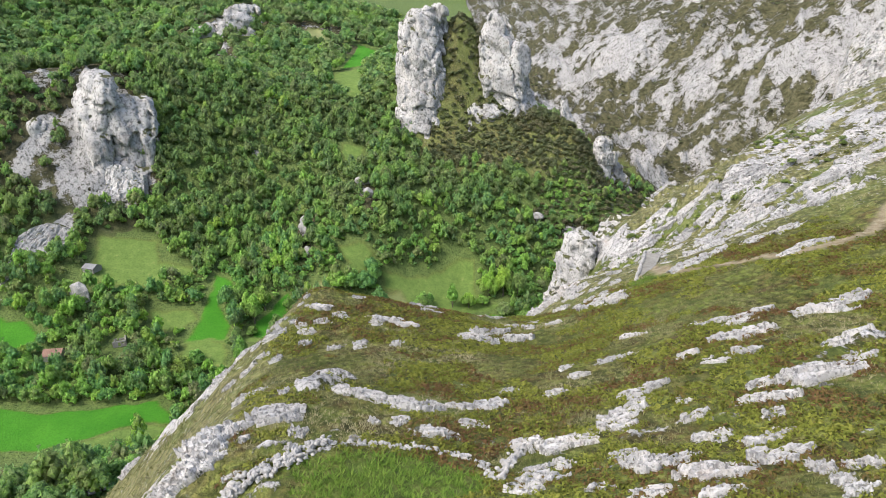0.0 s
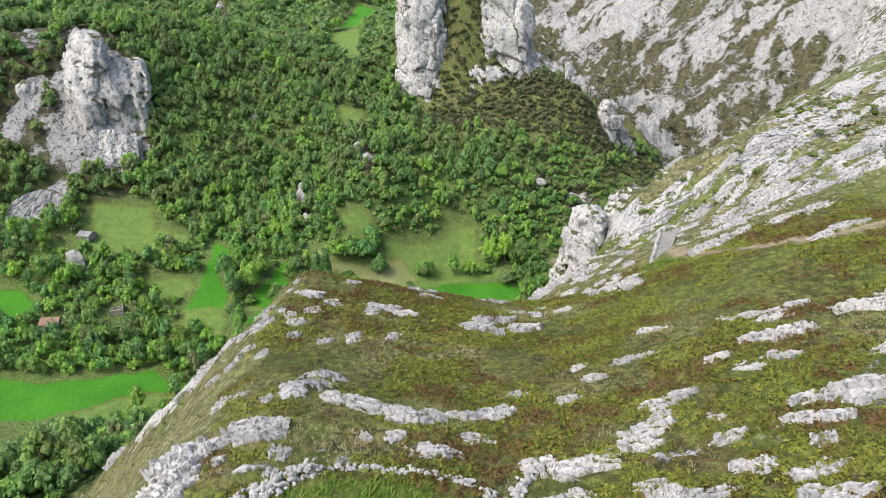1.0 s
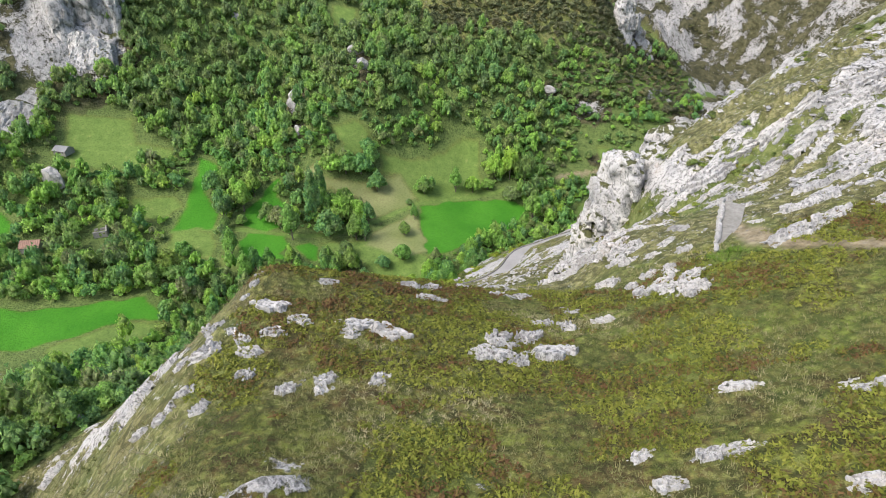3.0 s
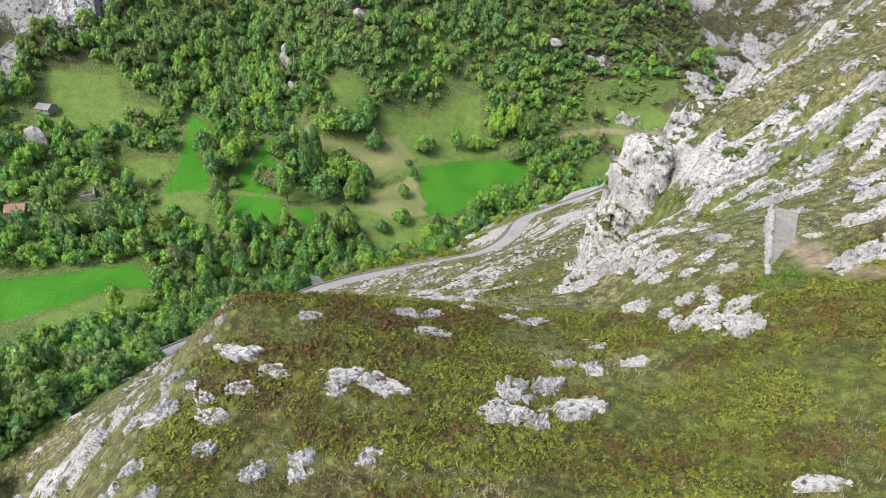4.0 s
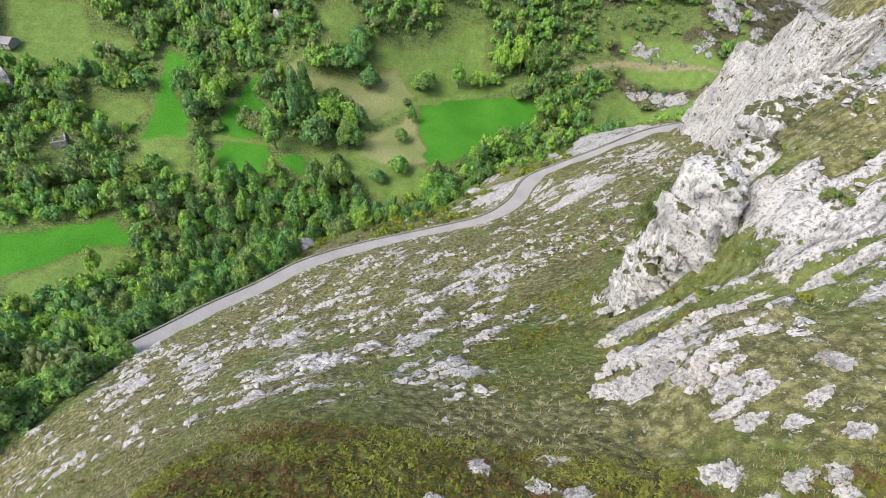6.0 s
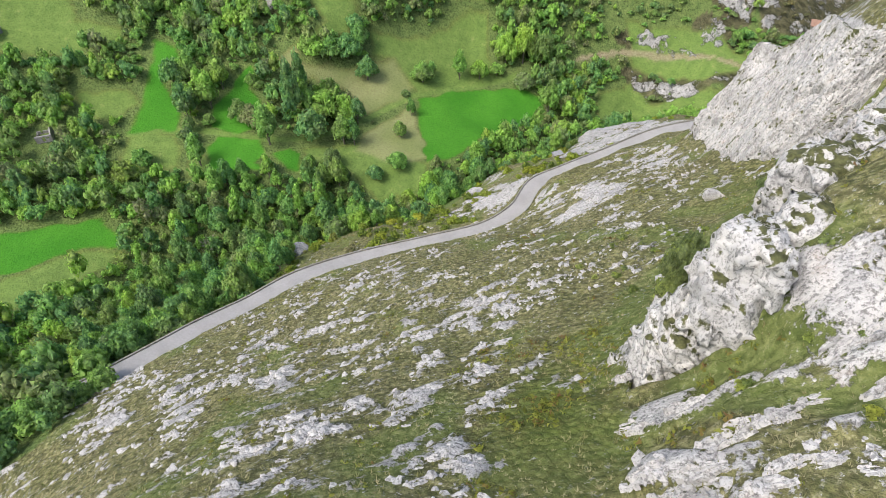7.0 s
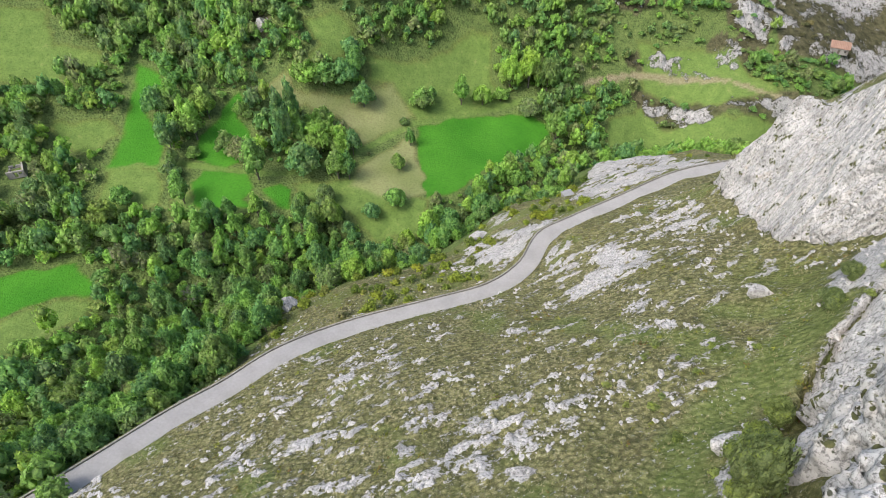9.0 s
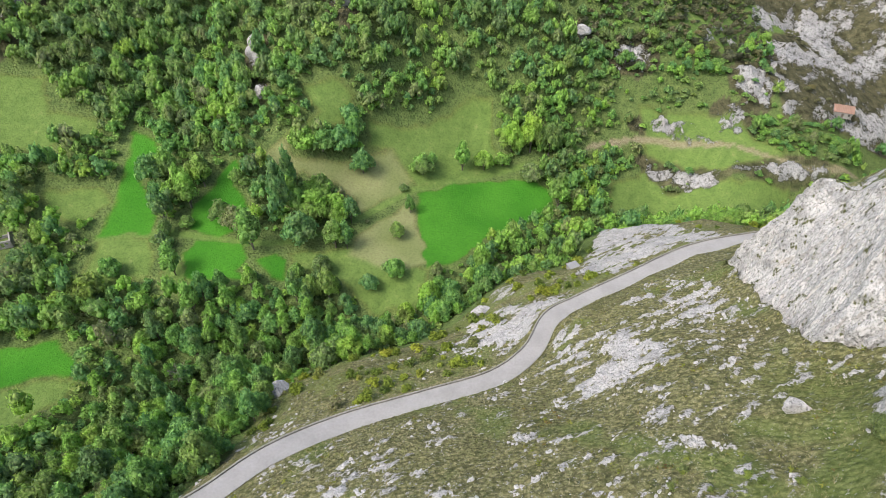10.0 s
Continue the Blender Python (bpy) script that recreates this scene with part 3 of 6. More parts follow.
OUTCROPS = {
    "knoll flank": (0.34, [(-15, 28), (-12, 33), (-11, 41), (-11, 56), (-8, 65), (-5, 63), (-7, 49), (-7, 42), (-6, 33), (-8, 27)]),
    "prow mass": (0.30, [(25, 95), (23, 88), (26, 90), (31, 91), (36, 91), (46, 98), (54, 110), (58, 120), (46, 119), (38, 113), (31, 106), (27, 101)]),
    "ledges under the prow": (0.46, [(12, 84), (15, 92), (18, 89), (19.4, 81), (19.8, 78), (18.6, 76), (16, 78), (15.8, 83), (13, 80)]),
    "ledge": (0.46, [(14, 74), (16, 78.4), (17.2, 77.5), (16, 75), (14.2, 71)]),
    "lower ledge": (0.42, [(14.3, 70.8), (16.2, 73.4), (18, 72), (15.8, 68.4), (14.5, 68.4)]),
    "ledge of blocks": (0.42, [(17.4, 69.7), (18.8, 72.3), (20.5, 73), (21.9, 70.2), (21.2, 68.8), (19.3, 69.6), (17.5, 67.8)]),
    "broad ledge": (0.42, [(17.2, 66.5), (20.9, 68.2), (23, 68), (21, 63.6), (18.6, 64.6)]),
    "knoll rock": (0.36, [(3.9, 70.2), (5.4, 75.7), (8.5, 74.7), (9.7, 73.1), (7.1, 69.9)]),
    "knoll edge": (0.34, [(6.3, 68.5), (9.9, 70.1), (11.6, 66), (9.4, 66)]),
    "block under the prow": (0.6, [(15, 90), (16, 93), (19, 91), (18, 88)]),
    "slope": (0.26, [(-23, 146), (-18, 157), (-10, 157), (-11, 147), (-14, 144)]),
    "slope under the knoll": (0.32, [(-7, 96), (-6, 105), (-1, 102), (-2, 99), (-4, 94)]),
    "slope slab": (0.34, [(-15.5, 93.5), (-15.5, 97.5), (-10.5, 95.5), (-12, 92.5)]),
    "west slope": (0.26, [(-44, 111), (-46, 123), (-35, 118), (-33, 107)]),
    "west slope over the road": (0.34, [(-60, 113), (-54, 118), (-48, 113), (-53, 110)]),
    "middle slope": (0.26, [(-29, 112), (-31, 120), (-23, 120), (-22, 110)]),
    "slope by the crag": (0.28, [(11, 119), (14, 127), (18, 127), (16, 118)]),
    "slope streak": (0.30, [(2, 111), (5, 115), (8, 113), (6, 110)]),
    "prow toe": (0.32, [(17, 102), (21, 107), (19, 100), (17, 98)]),
}
CUT_ROCKS = {
    "bluff at the bend": (0.62, [(0, 199), (5, 215), (17, 219), (27, 212), (18, 195), (11, 193)]),
    "long bluff": (0.62, [(52, 280), (72, 276), (82, 232), (68, 232), (47, 222), (40, 225), (46, 250)]),
    "cutting": (0.40, [(21, 167), (24, 180), (35, 181), (43, 176), (35, 167), (26, 163)]),
    "upper cutting": (0.36, [(39, 195), (53, 206), (59, 193), (52, 181), (45, 186)]),
    "bend": (0.50, [(21, 190), (26, 196), (30, 187), (27, 183)]),
}
FAR_CRAGS = {
    "west crag ridge": (0.8, [(-233, 323), (-231, 341), (-226, 358), (-217, 357), (-221, 337), (-223, 324)]),
    "west crag face": (0.72, [(-218, 357), (-218, 380), (-216, 393), (-200, 386), (-176, 380), (-169, 370), (-182, 365), (-192, 353), (-195, 326), (-206, 322), (-208, 346)]),
    "west crag block": (0.85, [(-197, 333), (-185, 353), (-178, 355), (-165, 344), (-175, 334), (-194, 322)]),
    "west rib": (0.8, [(-211, 291), (-203, 311), (-193, 315), (-194, 302), (-200, 293)]),
    "hill rib": (0.8, [(-232, 595), (-215, 674), (-204, 733), (-196, 739), (-187, 636), (-205, 595)]),
    "lower hill rib": (0.62, [(-203, 544), (-194, 584), (-177, 565), (-171, 534)]),
    "brook crag": (0.62, [(75, 368), (83, 370), (95, 365), (88, 362)]),
    "track rocks": (0.62, [(90, 344), (117, 340), (121, 334), (97, 337)]),
    "brook rocks": (0.62, [(86, 326), (101, 327), (116, 319), (111, 315), (91, 321)]),
    "east rocks": (0.62, [(132, 369), (160, 381), (142, 349), (135, 353)]),
    "upper east rocks": (0.6, [(112, 383), (161, 422), (139, 385), (120, 379)]),
    "east spur": (0.62, [(175, 429), (197, 445), (215, 422), (199, 391), (195, 420)]),
    "white faces": (0.5, [(193, 583), (241, 599), (284, 598), (280, 554), (253, 549), (222, 549), (196, 576)]),
    "great white face": (0.5, [(240, 511), (280, 554), (357, 531), (330, 480), (306, 498), (273, 491)]),
    "back face": (0.42, [(125, 900), (240, 724), (184, 633), (134, 694), (121, 872)]),
    "lane rocks": (0.55, [(121, 323), (149, 326), (156, 323), (130, 319)]),
}
LANE = [(-119, 256), (-103, 259), (-95, 260), (-72, 258), (-57, 260), (-49, 264), (-34, 276), (-17, 292), (2, 303), (26, 314), (44, 318)]
TRACK = [(60, 330), (76, 335), (88, 337), (121, 334), (128, 332), (144, 326), (159, 323), (180, 325)]


# foot and crest of the three crags beside the slope
PROW = ([(17.2, 97, 111), (18.2, 99.5, 108.6), (22, 105.2, 107.8), (26.5, 113, 103.8), (33, 119.5, 100.0), (37, 121, 103)],
        [(21.2, 96.2, 120.5), (23.4, 98.3, 126.4), (27, 102, 127.2), (31, 106.5, 127), (38, 113, 125.6), (46, 119, 125)])
SIDE_CRAG = ([(36.5, 119.5, 102.5), (39, 124, 100.5), (44, 129.5, 101.5), (50, 134.5, 104), (57, 139.5, 109), (66, 145, 117)],
             [(39, 118.5, 107), (42.5, 122, 111), (47, 125.5, 116), (52, 129, 121), (56.5, 132.5, 126), (62, 136, 132)])
GREAT_ROCK = ([(66, 150.5, 101), (60, 156, 90.5), (56, 162, 85.2), (57.7, 169, 79.5), (59.5, 180, 74), (61.5, 192, 68.5), (63.4, 203, 62.5), (68, 209.5, 56), (77, 214, 53)],
              [(75, 155, 122), (68, 157, 115.5), (65.3, 162, 112.5), (67.4, 169, 110.6), (69.4, 175.5, 108.4), (70.5, 182, 101.5), (71.4, 188, 94.8), (68.5, 193.6, 93.8), (69.8, 199, 85), (72, 204, 75), (79, 208, 67)])


def within(shape, x, y, soft):
    """1 inside a polygon, 0 outside, with an edge of a given width."""
    inside, dist = np.zeros(x.shape, bool), np.full(x.shape, 1e9)
    for (ax, ay), (bx, by) in zip(shape, shape[1:] + shape[:1]):
        wx, wy = bx - ax, by - ay
        u = np.clip(((x - ax) * wx + (y - ay) * wy) / (wx * wx + wy * wy), 0, 1)
        dist = np.minimum(dist, np.hypot(ax + u * wx - x, ay + u * wy - y))
        cross = (ay > y) != (by > y)
        inside ^= cross & (x < ax + (y - ay) * wx / (wy if wy else 1e-9))
    return ramp(-soft, soft, np.where(inside, dist, -dist))


def box_of(shape, margin):
    xs, ys = [p[0] for p in shape], [p[1] for p in shape]
    return min(xs) - margin, max(xs) + margin, min(ys) - margin, max(ys) + margin


def outcrops_at(shapes, x, y, soft, wander):
    """How much rock the named outcrops add."""
    out = np.zeros(x.shape)
    wx, wy = x + wander * grain(x / (2 * wander), y / (2 * wander), 75), y + wander * grain(x / (2 * wander), y / (2 * wander), 76)
    for strength, shape in shapes.values():
        a, b, c, d = box_of(shape, soft + 2 * wander)
        near = (x > a) & (x < b) & (y > c) & (y < d)
        out[near] = np.maximum(out[near], strength * within(shape, wx[near], wy[near], soft))
    return out


def fields_at(kind, x, y, soft=0.5):
    out = np.zeros(x.shape)
    wx, wy = x + 1.3 * grain(x / 5, y / 5, 71), y + 1.3 * grain(x / 5, y / 5, 72)
    for shape in FIELDS[kind].values():
        a, b, c, d = box_of(shape, 6)
        near = (x > a) & (x < b) & (y > c) & (y < d)
        out[near] = np.maximum(out[near], within(shape, wx[near], wy[near], soft))
    return out


def blob(x, y, cx, cy, rx, ry, turn=0.0):
    c, s = math.cos(radians(turn)), math.sin(radians(turn))
    u, v = ((x - cx) * c + (y - cy) * s) / rx, ((y - cy) * c - (x - cx) * s) / ry
    return np.clip(1.25 - np.hypot(u, v), 0, 1)


BLUFF_CURVE = curved([(-130, 84, 0), (-110, 99, 0), (-84, 118, 0), (-67, 134.5, 0), (-56, 148, 0), (-49, 163, 0), (-46, 182, 0), (-45, 200, 0), (-28, 204, 0), (-10, 213, 0), (5, 226, 0), (14, 236, 0), (22, 244, 0), (30, 244, 0), (38, 243, 0), (46, 251, 0), (52, 266, 0), (59, 276, 0), (70, 273, 0), (84, 260, 0), (120, 256, 0), (165, 258, 0)], 3.0)


def height_and_cover(x, y):
    """The ground's height, and how much of each cover lies there."""
    coarse = base_height(x[::2, ::2], y[::2, ::2])
    cx, cy = x[0, ::2], y[::2, 0]
    z = np.array([np.interp(x[0], cx, row) for row in coarse])
    z = np.array([np.interp(y[:, 0], cy, column) for column in z.T]).T
    gy, gx = np.gradient(z, y[:, 0], x[0])
    slope = np.hypot(gx, gy)
    home = (y < 175 + 0.35 * np.maximum(x, 0)) & (x < 140)          # the mountain that the flight crosses
    by_road, _, road_side = beside(ROAD_CURVE, x, y, 16)
    home &= ~((x < -65.5) & (y > 40) & (y < 135) & ((z < 61) | (by_road < 10.5) | (road_side > 0)))
    edge_d, _, edge_side = beside(BLUFF_CURVE, x, y, 70)
    home &= ~((edge_side > 0) & (edge_d < 70))
    bank = (y < 280) & (x > -66) & (x < 160) & ~home & (edge_side <= 0) & (edge_d < 900)
    east = (x > np.maximum(150 + 0.12 * (np.minimum(y, 430) - 350) - 0.42 * np.maximum(y - 430, 0), 60)) & (y > 345)
    # rock: streaks along the dip of the beds, and everything steep
    sx, sy = x * 0.86 + y * 0.5, -x * 0.5 + y * 0.86
    fx, fy = x * 0.985 + y * 0.17, -x * 0.17 + y * 0.985
    near_beds = fractal(fx / 4.6, fy / 1.7, 4, 3)
    slope_beds = fractal(sx / 3.0, sy / 1.25, 4, 11)
    patches = fractal(x / 16, y / 16, 3, 21)
    below = ramp(71, 82, y + 0.2 * np.minimum(x, 20))                                # 0 on the shelf, 1 on the slope under the rim
    rock = np.where(home, (near_beds * 0.62 + patches * 0.22) * (1 - below) + (slope_beds * 0.72 + patches * 0.16) * below + 0.02 + 0.215 * below, 0.0)
    shoulder = np.maximum.reduce([blob(x, y, 46, 96, 30, 15, 12), blob(x, y, 80, 92, 45, 25), 1.1 * blob(x, y, 40, 109, 16, 10, 40)])
    rock += home * 0.42 * shoulder + outcrops_at(OUTCROPS, x, y, 0.8, 0.9) * (0.8 + 0.9 * near_beds) + outcrops_at(CUT_ROCKS, x, y, 2.0, 2.0) * (0.75 + 0.9 * slope_beds)
    rock += outcrops_at(FAR_CRAGS, x, y, 2.5, 3.0) * (0.75 + 0.9 * fractal(x / 8, y / 11, 5, 53))
    rock -= home * 0.42 * np.maximum.reduce([blob(x, y, 0, 63, 17, 8, 8), blob(x, y, -4, 55, 9, 8), blob(x, y, 22, 68, 9, 5, 20), 1.4 * blob(x, y, 24, 91.5, 6, 3, 15), 0.9 * blob(x, y, 30, 94, 6, 4, 10), blob(x, y, 10, 88, 7, 12, -15), blob(x, y, -1, 30, 10, 4), blob(x, y, 18, 113, 12, 9, 50), blob(x, y, 46, 141, 8, 8)])
    rock += home * 0.30 * np.maximum.reduce([blob(x, y, -20, 36, 6, 10), 1.4 * blob(x, y, -28, 62, 16, 7), blob(x, y, -19, 60, 7, 10), 0.5 * blob(x, y, 30, 40, 14, 12), 0.5 * blob(x, y, 14, 32, 9, 8)])
    rock += bank * (0.1 + slope_beds * 0.5 + 0.46 * np.maximum.reduce([blob(x, y, 27, 212, 9, 9, 30), blob(x, y, 57, 262, 16, 12, 20), blob(x, y, 17, 203, 9, 6, 40), blob(x, y, 42, 232, 12, 6, 30), blob(x, y, 62, 238, 14, 6, 20), blob(x, y, 16, 232, 6, 8, 30)]))
    rock += home * 0.34 * np.maximum.reduce([blob(x, y, 32, 188, 12, 12, 30), blob(x, y, 46, 203, 16, 7, 30), blob(x, y, 30, 170, 9, 6, 30), 0.7 * blob(x, y, 5, 125, 14, 8, 30), 0.6 * blob(x, y, 0, 88, 12, 5, 10), 0.5 * blob(x, y, -20, 95, 14, 6, 20), 0.7 * blob(x, y, -15, 135, 14, 7, 30)])
    east_beds = fractal((x * 0.8 + y * 0.6) / 26, (-x * 0.6 + y * 0.8) / 15, 5, 31)
    rock += east * (0.44 + 0.75 * east_beds + 0.35 * fractal(x / 7, y / 7, 4, 35))
    ribs = 1 - np.abs(fractal((x * 0.8 + y * 0.6) / 55, (-x * 0.6 + y * 0.8) / 38, 5, 33))
    z = z + np.where(y > 440, east * ramp(440, 480, y) * (16 * ribs ** 2.5 - 5), 0)
    rough = np.maximum.reduce([blob(x, y, 108, 321, 18, 5, 10), blob(x, y, 92, 326, 9, 4, -20), blob(x, y, 98, 342, 16, 4), blob(x, y, 128, 345, 10, 9), blob(x, y, 82, 368, 12, 7), blob(x, y, 139, 364, 10, 10),
                               blob(x, y, 170, 395, 20, 10, 30), blob(x, y, 150, 322, 20, 5), blob(x, y, -215, 272, 12, 14), blob(x, y, -196, 248, 12, 8), blob(x, y, 60, 372, 5, 4)])
    rock += 0.95 * rough * (fractal(x / 4, y / 3, 4, 41) * 0.9 + 0.55)
    crags = np.maximum.reduce([blob(x, y, -205, 340, 34, 40, 20), blob(x, y, -176, 344, 16, 12), blob(x, y, -200, 296, 16, 14, 60), blob(x, y, -225, 385, 40, 30), blob(x, y, -125, 640, 45, 22), blob(x, y, -45, 352, 6, 14, 20),
                               blob(x, y, -79, 338, 5, 14), blob(x, y, -75, 318, 4, 5), blob(x, y, -95, 590, 30, 12), blob(x, y, -240, 640, 14, 30), blob(x, y, 125, 430, 16, 10, 25), blob(x, y, 200, 497, 9, 9)])
    rock += 0.75 * crags * (0.62 + 0.75 * fractal(x / 9, y / 14, 4, 51))
    rock = np.maximum.reduce([rock, ramp(1.45, 2.1, slope + 0.3 * near_beds) * (home | bank) , ramp(1.15, 1.75, slope + 0.25 * near_beds) * (east | (crags > 0.2))])
    stepped = within([(13, 84), (12, 96), (17, 97.5), (22, 99), (31, 107), (40, 114), (48, 120), (60, 122), (56, 108), (46, 96), (36, 88), (24, 84)], x + 1.5 * grain(x / 3, y / 3, 79), y + 1.5 * grain(x / 3, y / 3, 80), 1.5)
    steps = fractal(fx / 5.5, fy / 2.2, 4, 61)                         # ledges with grass on their treads
    crest = np.minimum.reduce([beside(curved(high, 2.0), x, y, 12)[0] for low, high in (PROW, SIDE_CRAG, GREAT_ROCK)])
    rock = rock * (1 - stepped) + stepped * np.clip(0.26 + 1.05 * steps, 0, 1)
    rock = rock + home * 0.15 * ramp(8, 3, crest) * (0.75 + 0.8 * steps)
    z = z + stepped * 1.1 * ramp(-0.15, 0.25, steps) * (0.6 + 0.6 * np.abs(grain(fx / 6, fy / 3, 63)))
    # fields and tracks
    cover = {k: fields_at(k, x, y, 0.5 if k == "emerald" else 1.4) for k in FIELDS}
    open_land = np.clip(cover["emerald"] + cover["hay"] + cover["pasture"], 0, 1)
    rock *= 1 - ramp(0, 0.5, np.clip(cover["emerald"] + cover["hay"], 0, 1))
    road, road_z, road_side = beside(ROAD_CURVE, x, y, 14)
    trail, _, _ = beside(PATH_CURVE, x, y, 6)
    lane, _, _ = beside(curved(LANE, 3.0), x, y, 6)
    track, _, _ = beside(curved(TRACK, 3.0), x, y, 6)
    trodden = np.maximum.reduce([0.95 * ramp(1.2, 0.5, trail + 0.5 * grain(x / 2, y / 2, 61)), 0.8 * ramp(1.5, 0.8, track + 0.7 * grain(x / 3, y / 3, 62))])
    cover["pasture"] = np.maximum(cover["pasture"], ramp(2.0, 0.8, lane))
    rock *= ramp(0.6, 1.8, trail)
    strip_of_shrubs = within([(19, 104), (25.5, 114.5), (32.5, 121), (37.5, 124), (44, 131), (51, 137), (44, 139), (34, 129), (27, 123), (16, 108)], x + grain(x / 2, y / 2, 77), y + grain(x / 2, y / 2, 78), 1.0)
    rock *= 1 - 0.9 * strip_of_shrubs
    under_crags = np.maximum.reduce([within([p[:2] for p in low] + [p[:2] for p in high[::-1]], x, y, 0.7) for low, high in (PROW, SIDE_CRAG, GREAT_ROCK)])
    z = z - 6.0 * under_crags
    rock *= 1 - under_crags
    # relief
    broken, second, own = cracked(x / 1.9 + 0.4 * grain(x / 2, y / 2, 81), y / 1.5, 82)
    stone = ramp(0.42, 0.62, rock)
    lift = stone * (0.30 + 0.55 * np.abs(own) + 0.35 * near_beds - 0.45 * ramp(0.14, 0.0, second - broken))
    scale = np.where(y > 330, 3.0, 1.0)
    big_broken, big_second, big_own = cracked(x / 9.0, y / 7.0, 91)
    lift = np.where(y > 330, stone * (2.6 * np.abs(big_own) + 3.0 * fractal(x / 8, y / 8, 4, 95) - 1.6 * ramp(0.2, 0.0, big_second - big_broken)), lift)
    z = z + lift * ramp(3.2, 5.5, road) + (0.55 * fractal(x / 7, y / 7, 4, 101) + 0.10 * fractal(x / 1.1, y / 1.1, 2, 102)) * (1 - 0.85 * ramp(0, 0.5, cover["emerald"] + cover["hay"])) * ramp(2.5, 5, road)
    flat = np.where(road_side > 0, ramp(5.5, ROAD_HALF + 0.5, road), ramp(ROAD_HALF + 1.9, ROAD_HALF + 0.4, road))
    z = z * (1 - flat) + (road_z - 0.12) * flat
    rock *= ramp(2.6, 3.4, road)
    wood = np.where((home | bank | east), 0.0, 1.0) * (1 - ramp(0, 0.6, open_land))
    dry = np.clip(below * home + bank, 0, 1) * np.clip(1.0 - 0.9 * blob(x, y, 9, 96, 9, 14, -20) - 0.5 * blob(x, y, 52, 150, 8, 14), 0, 1)
    dry = np.maximum(dry, home * ramp(-12, -20, x + 2 * grain(x / 4, y / 4, 93)) * 0.85)
    dry = np.maximum(dry, east * 0.6)
    scrub = np.clip(bank * ramp(0.05, 0.3, fractal(x / 6, y / 6, 3, 111) + 0.25 * (road_side > 0) - 0.15 * (x > 30)), 0, 1) * ramp(4.5, 7, road)
    scrub = np.maximum(scrub, np.where(east, ramp(0.15, 0.4, fractal(x / 14, y / 14, 3, 112)) * 0.8, 0))
    heathy = within([(-20, 404), (0, 396), (60, 398), (100, 404), (140, 430), (120, 470), (60, 480), (-10, 470)], x + 6 * grain(x / 9, y / 9, 91), y + 6 * grain(x / 9, y / 9, 92), 5.0) * ~east
    wood, scrub, dry = wood * (1 - heathy), np.maximum(scrub, heathy * ramp(-0.3, 0.3, fractal(x / 8, y / 8, 3, 113))), np.maximum(dry, 0.5 * heathy)
    cover.update(far=np.where(east | (y > 285) & (rock > 0.05), 1.0, 0.0) * ramp(285, 330, y), lush=np.maximum.reduce([0.7 * strip_of_shrubs, blob(x, y, -3, 29.5, 6.5, 3.2, -4), 0.8 * blob(x, y, 25, 69.5, 2.4, 1.6), home * 0.6 * blob(x, y, 9, 93, 6, 14, -12), home * 0.45 * blob(x, y, 51, 148, 7, 12, 20), home * 0.5 * blob(x, y, 22, 112, 5, 8, -40), home * ramp(0.12, 0.45, fractal(x / 9, y / 9, 3, 171)) * 0.34 * (1 + 0.8 * (y > 84))]), rock=np.clip(rock, 0, 1), dry=dry, wood=wood, trodden=trodden, scrub=scrub)
    return z, cover


def grid_mesh(name, x, y, z, material):
    rows, cols = x.shape
    me = bpy.data.meshes.new(name)
    k = np.arange(rows * cols).reshape(rows, cols)
    quads = np.stack([k[:-1, :-1], k[:-1, 1:], k[1:, 1:], k[1:, :-1]], -1).reshape(-1, 4)
    me.vertices.add(rows * cols)
    me.vertices.foreach_set("co", np.stack([x, y, z], -1).astype(np.float32).ravel())
    me.loops.add(quads.size)
    me.loops.foreach_set("vertex_index", quads.astype(np.int32).ravel())
    me.polygons.add(len(quads))
    me.polygons.foreach_set("loop_start", np.arange(0, quads.size, 4, dtype=np.int32))
    me.polygons.foreach_set("use_smooth", np.ones(len(quads), bool))
    me.materials.append(material)
    me.update(calc_edges=True)
    me.validate()
    return me


XX, YY = np.meshgrid(GX, GY)
ZZ, COVER = height_and_cover(XX, YY)
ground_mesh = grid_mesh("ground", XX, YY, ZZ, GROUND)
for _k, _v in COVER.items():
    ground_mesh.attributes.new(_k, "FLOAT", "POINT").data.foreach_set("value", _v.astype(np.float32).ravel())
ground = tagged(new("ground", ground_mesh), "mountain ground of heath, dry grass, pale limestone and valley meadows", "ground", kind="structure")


def on_ground(x, y):
    """Height of the finished sheet, between its grid lines."""
    x, y = np.asarray(x, float), np.asarray(y, float)
    i, j = np.clip(np.searchsorted(GX, x) - 1, 0, len(GX) - 2), np.clip(np.searchsorted(GY, y) - 1, 0, len(GY) - 2)
    u, v = (x - GX[i]) / (GX[i + 1] - GX[i]), (y - GY[j]) / (GY[j + 1] - GY[j])
    return (ZZ[j, i] * (1 - u) + ZZ[j, i + 1] * u) * (1 - v) + (ZZ[j + 1, i] * (1 - u) + ZZ[j + 1, i + 1] * u) * v


def cover_at(kind, x, y):
    i, j = np.clip(np.searchsorted(GX, x), 0, len(GX) - 1), np.clip(np.searchsorted(GY, y), 0, len(GY) - 1)
    return COVER[kind][j, i]


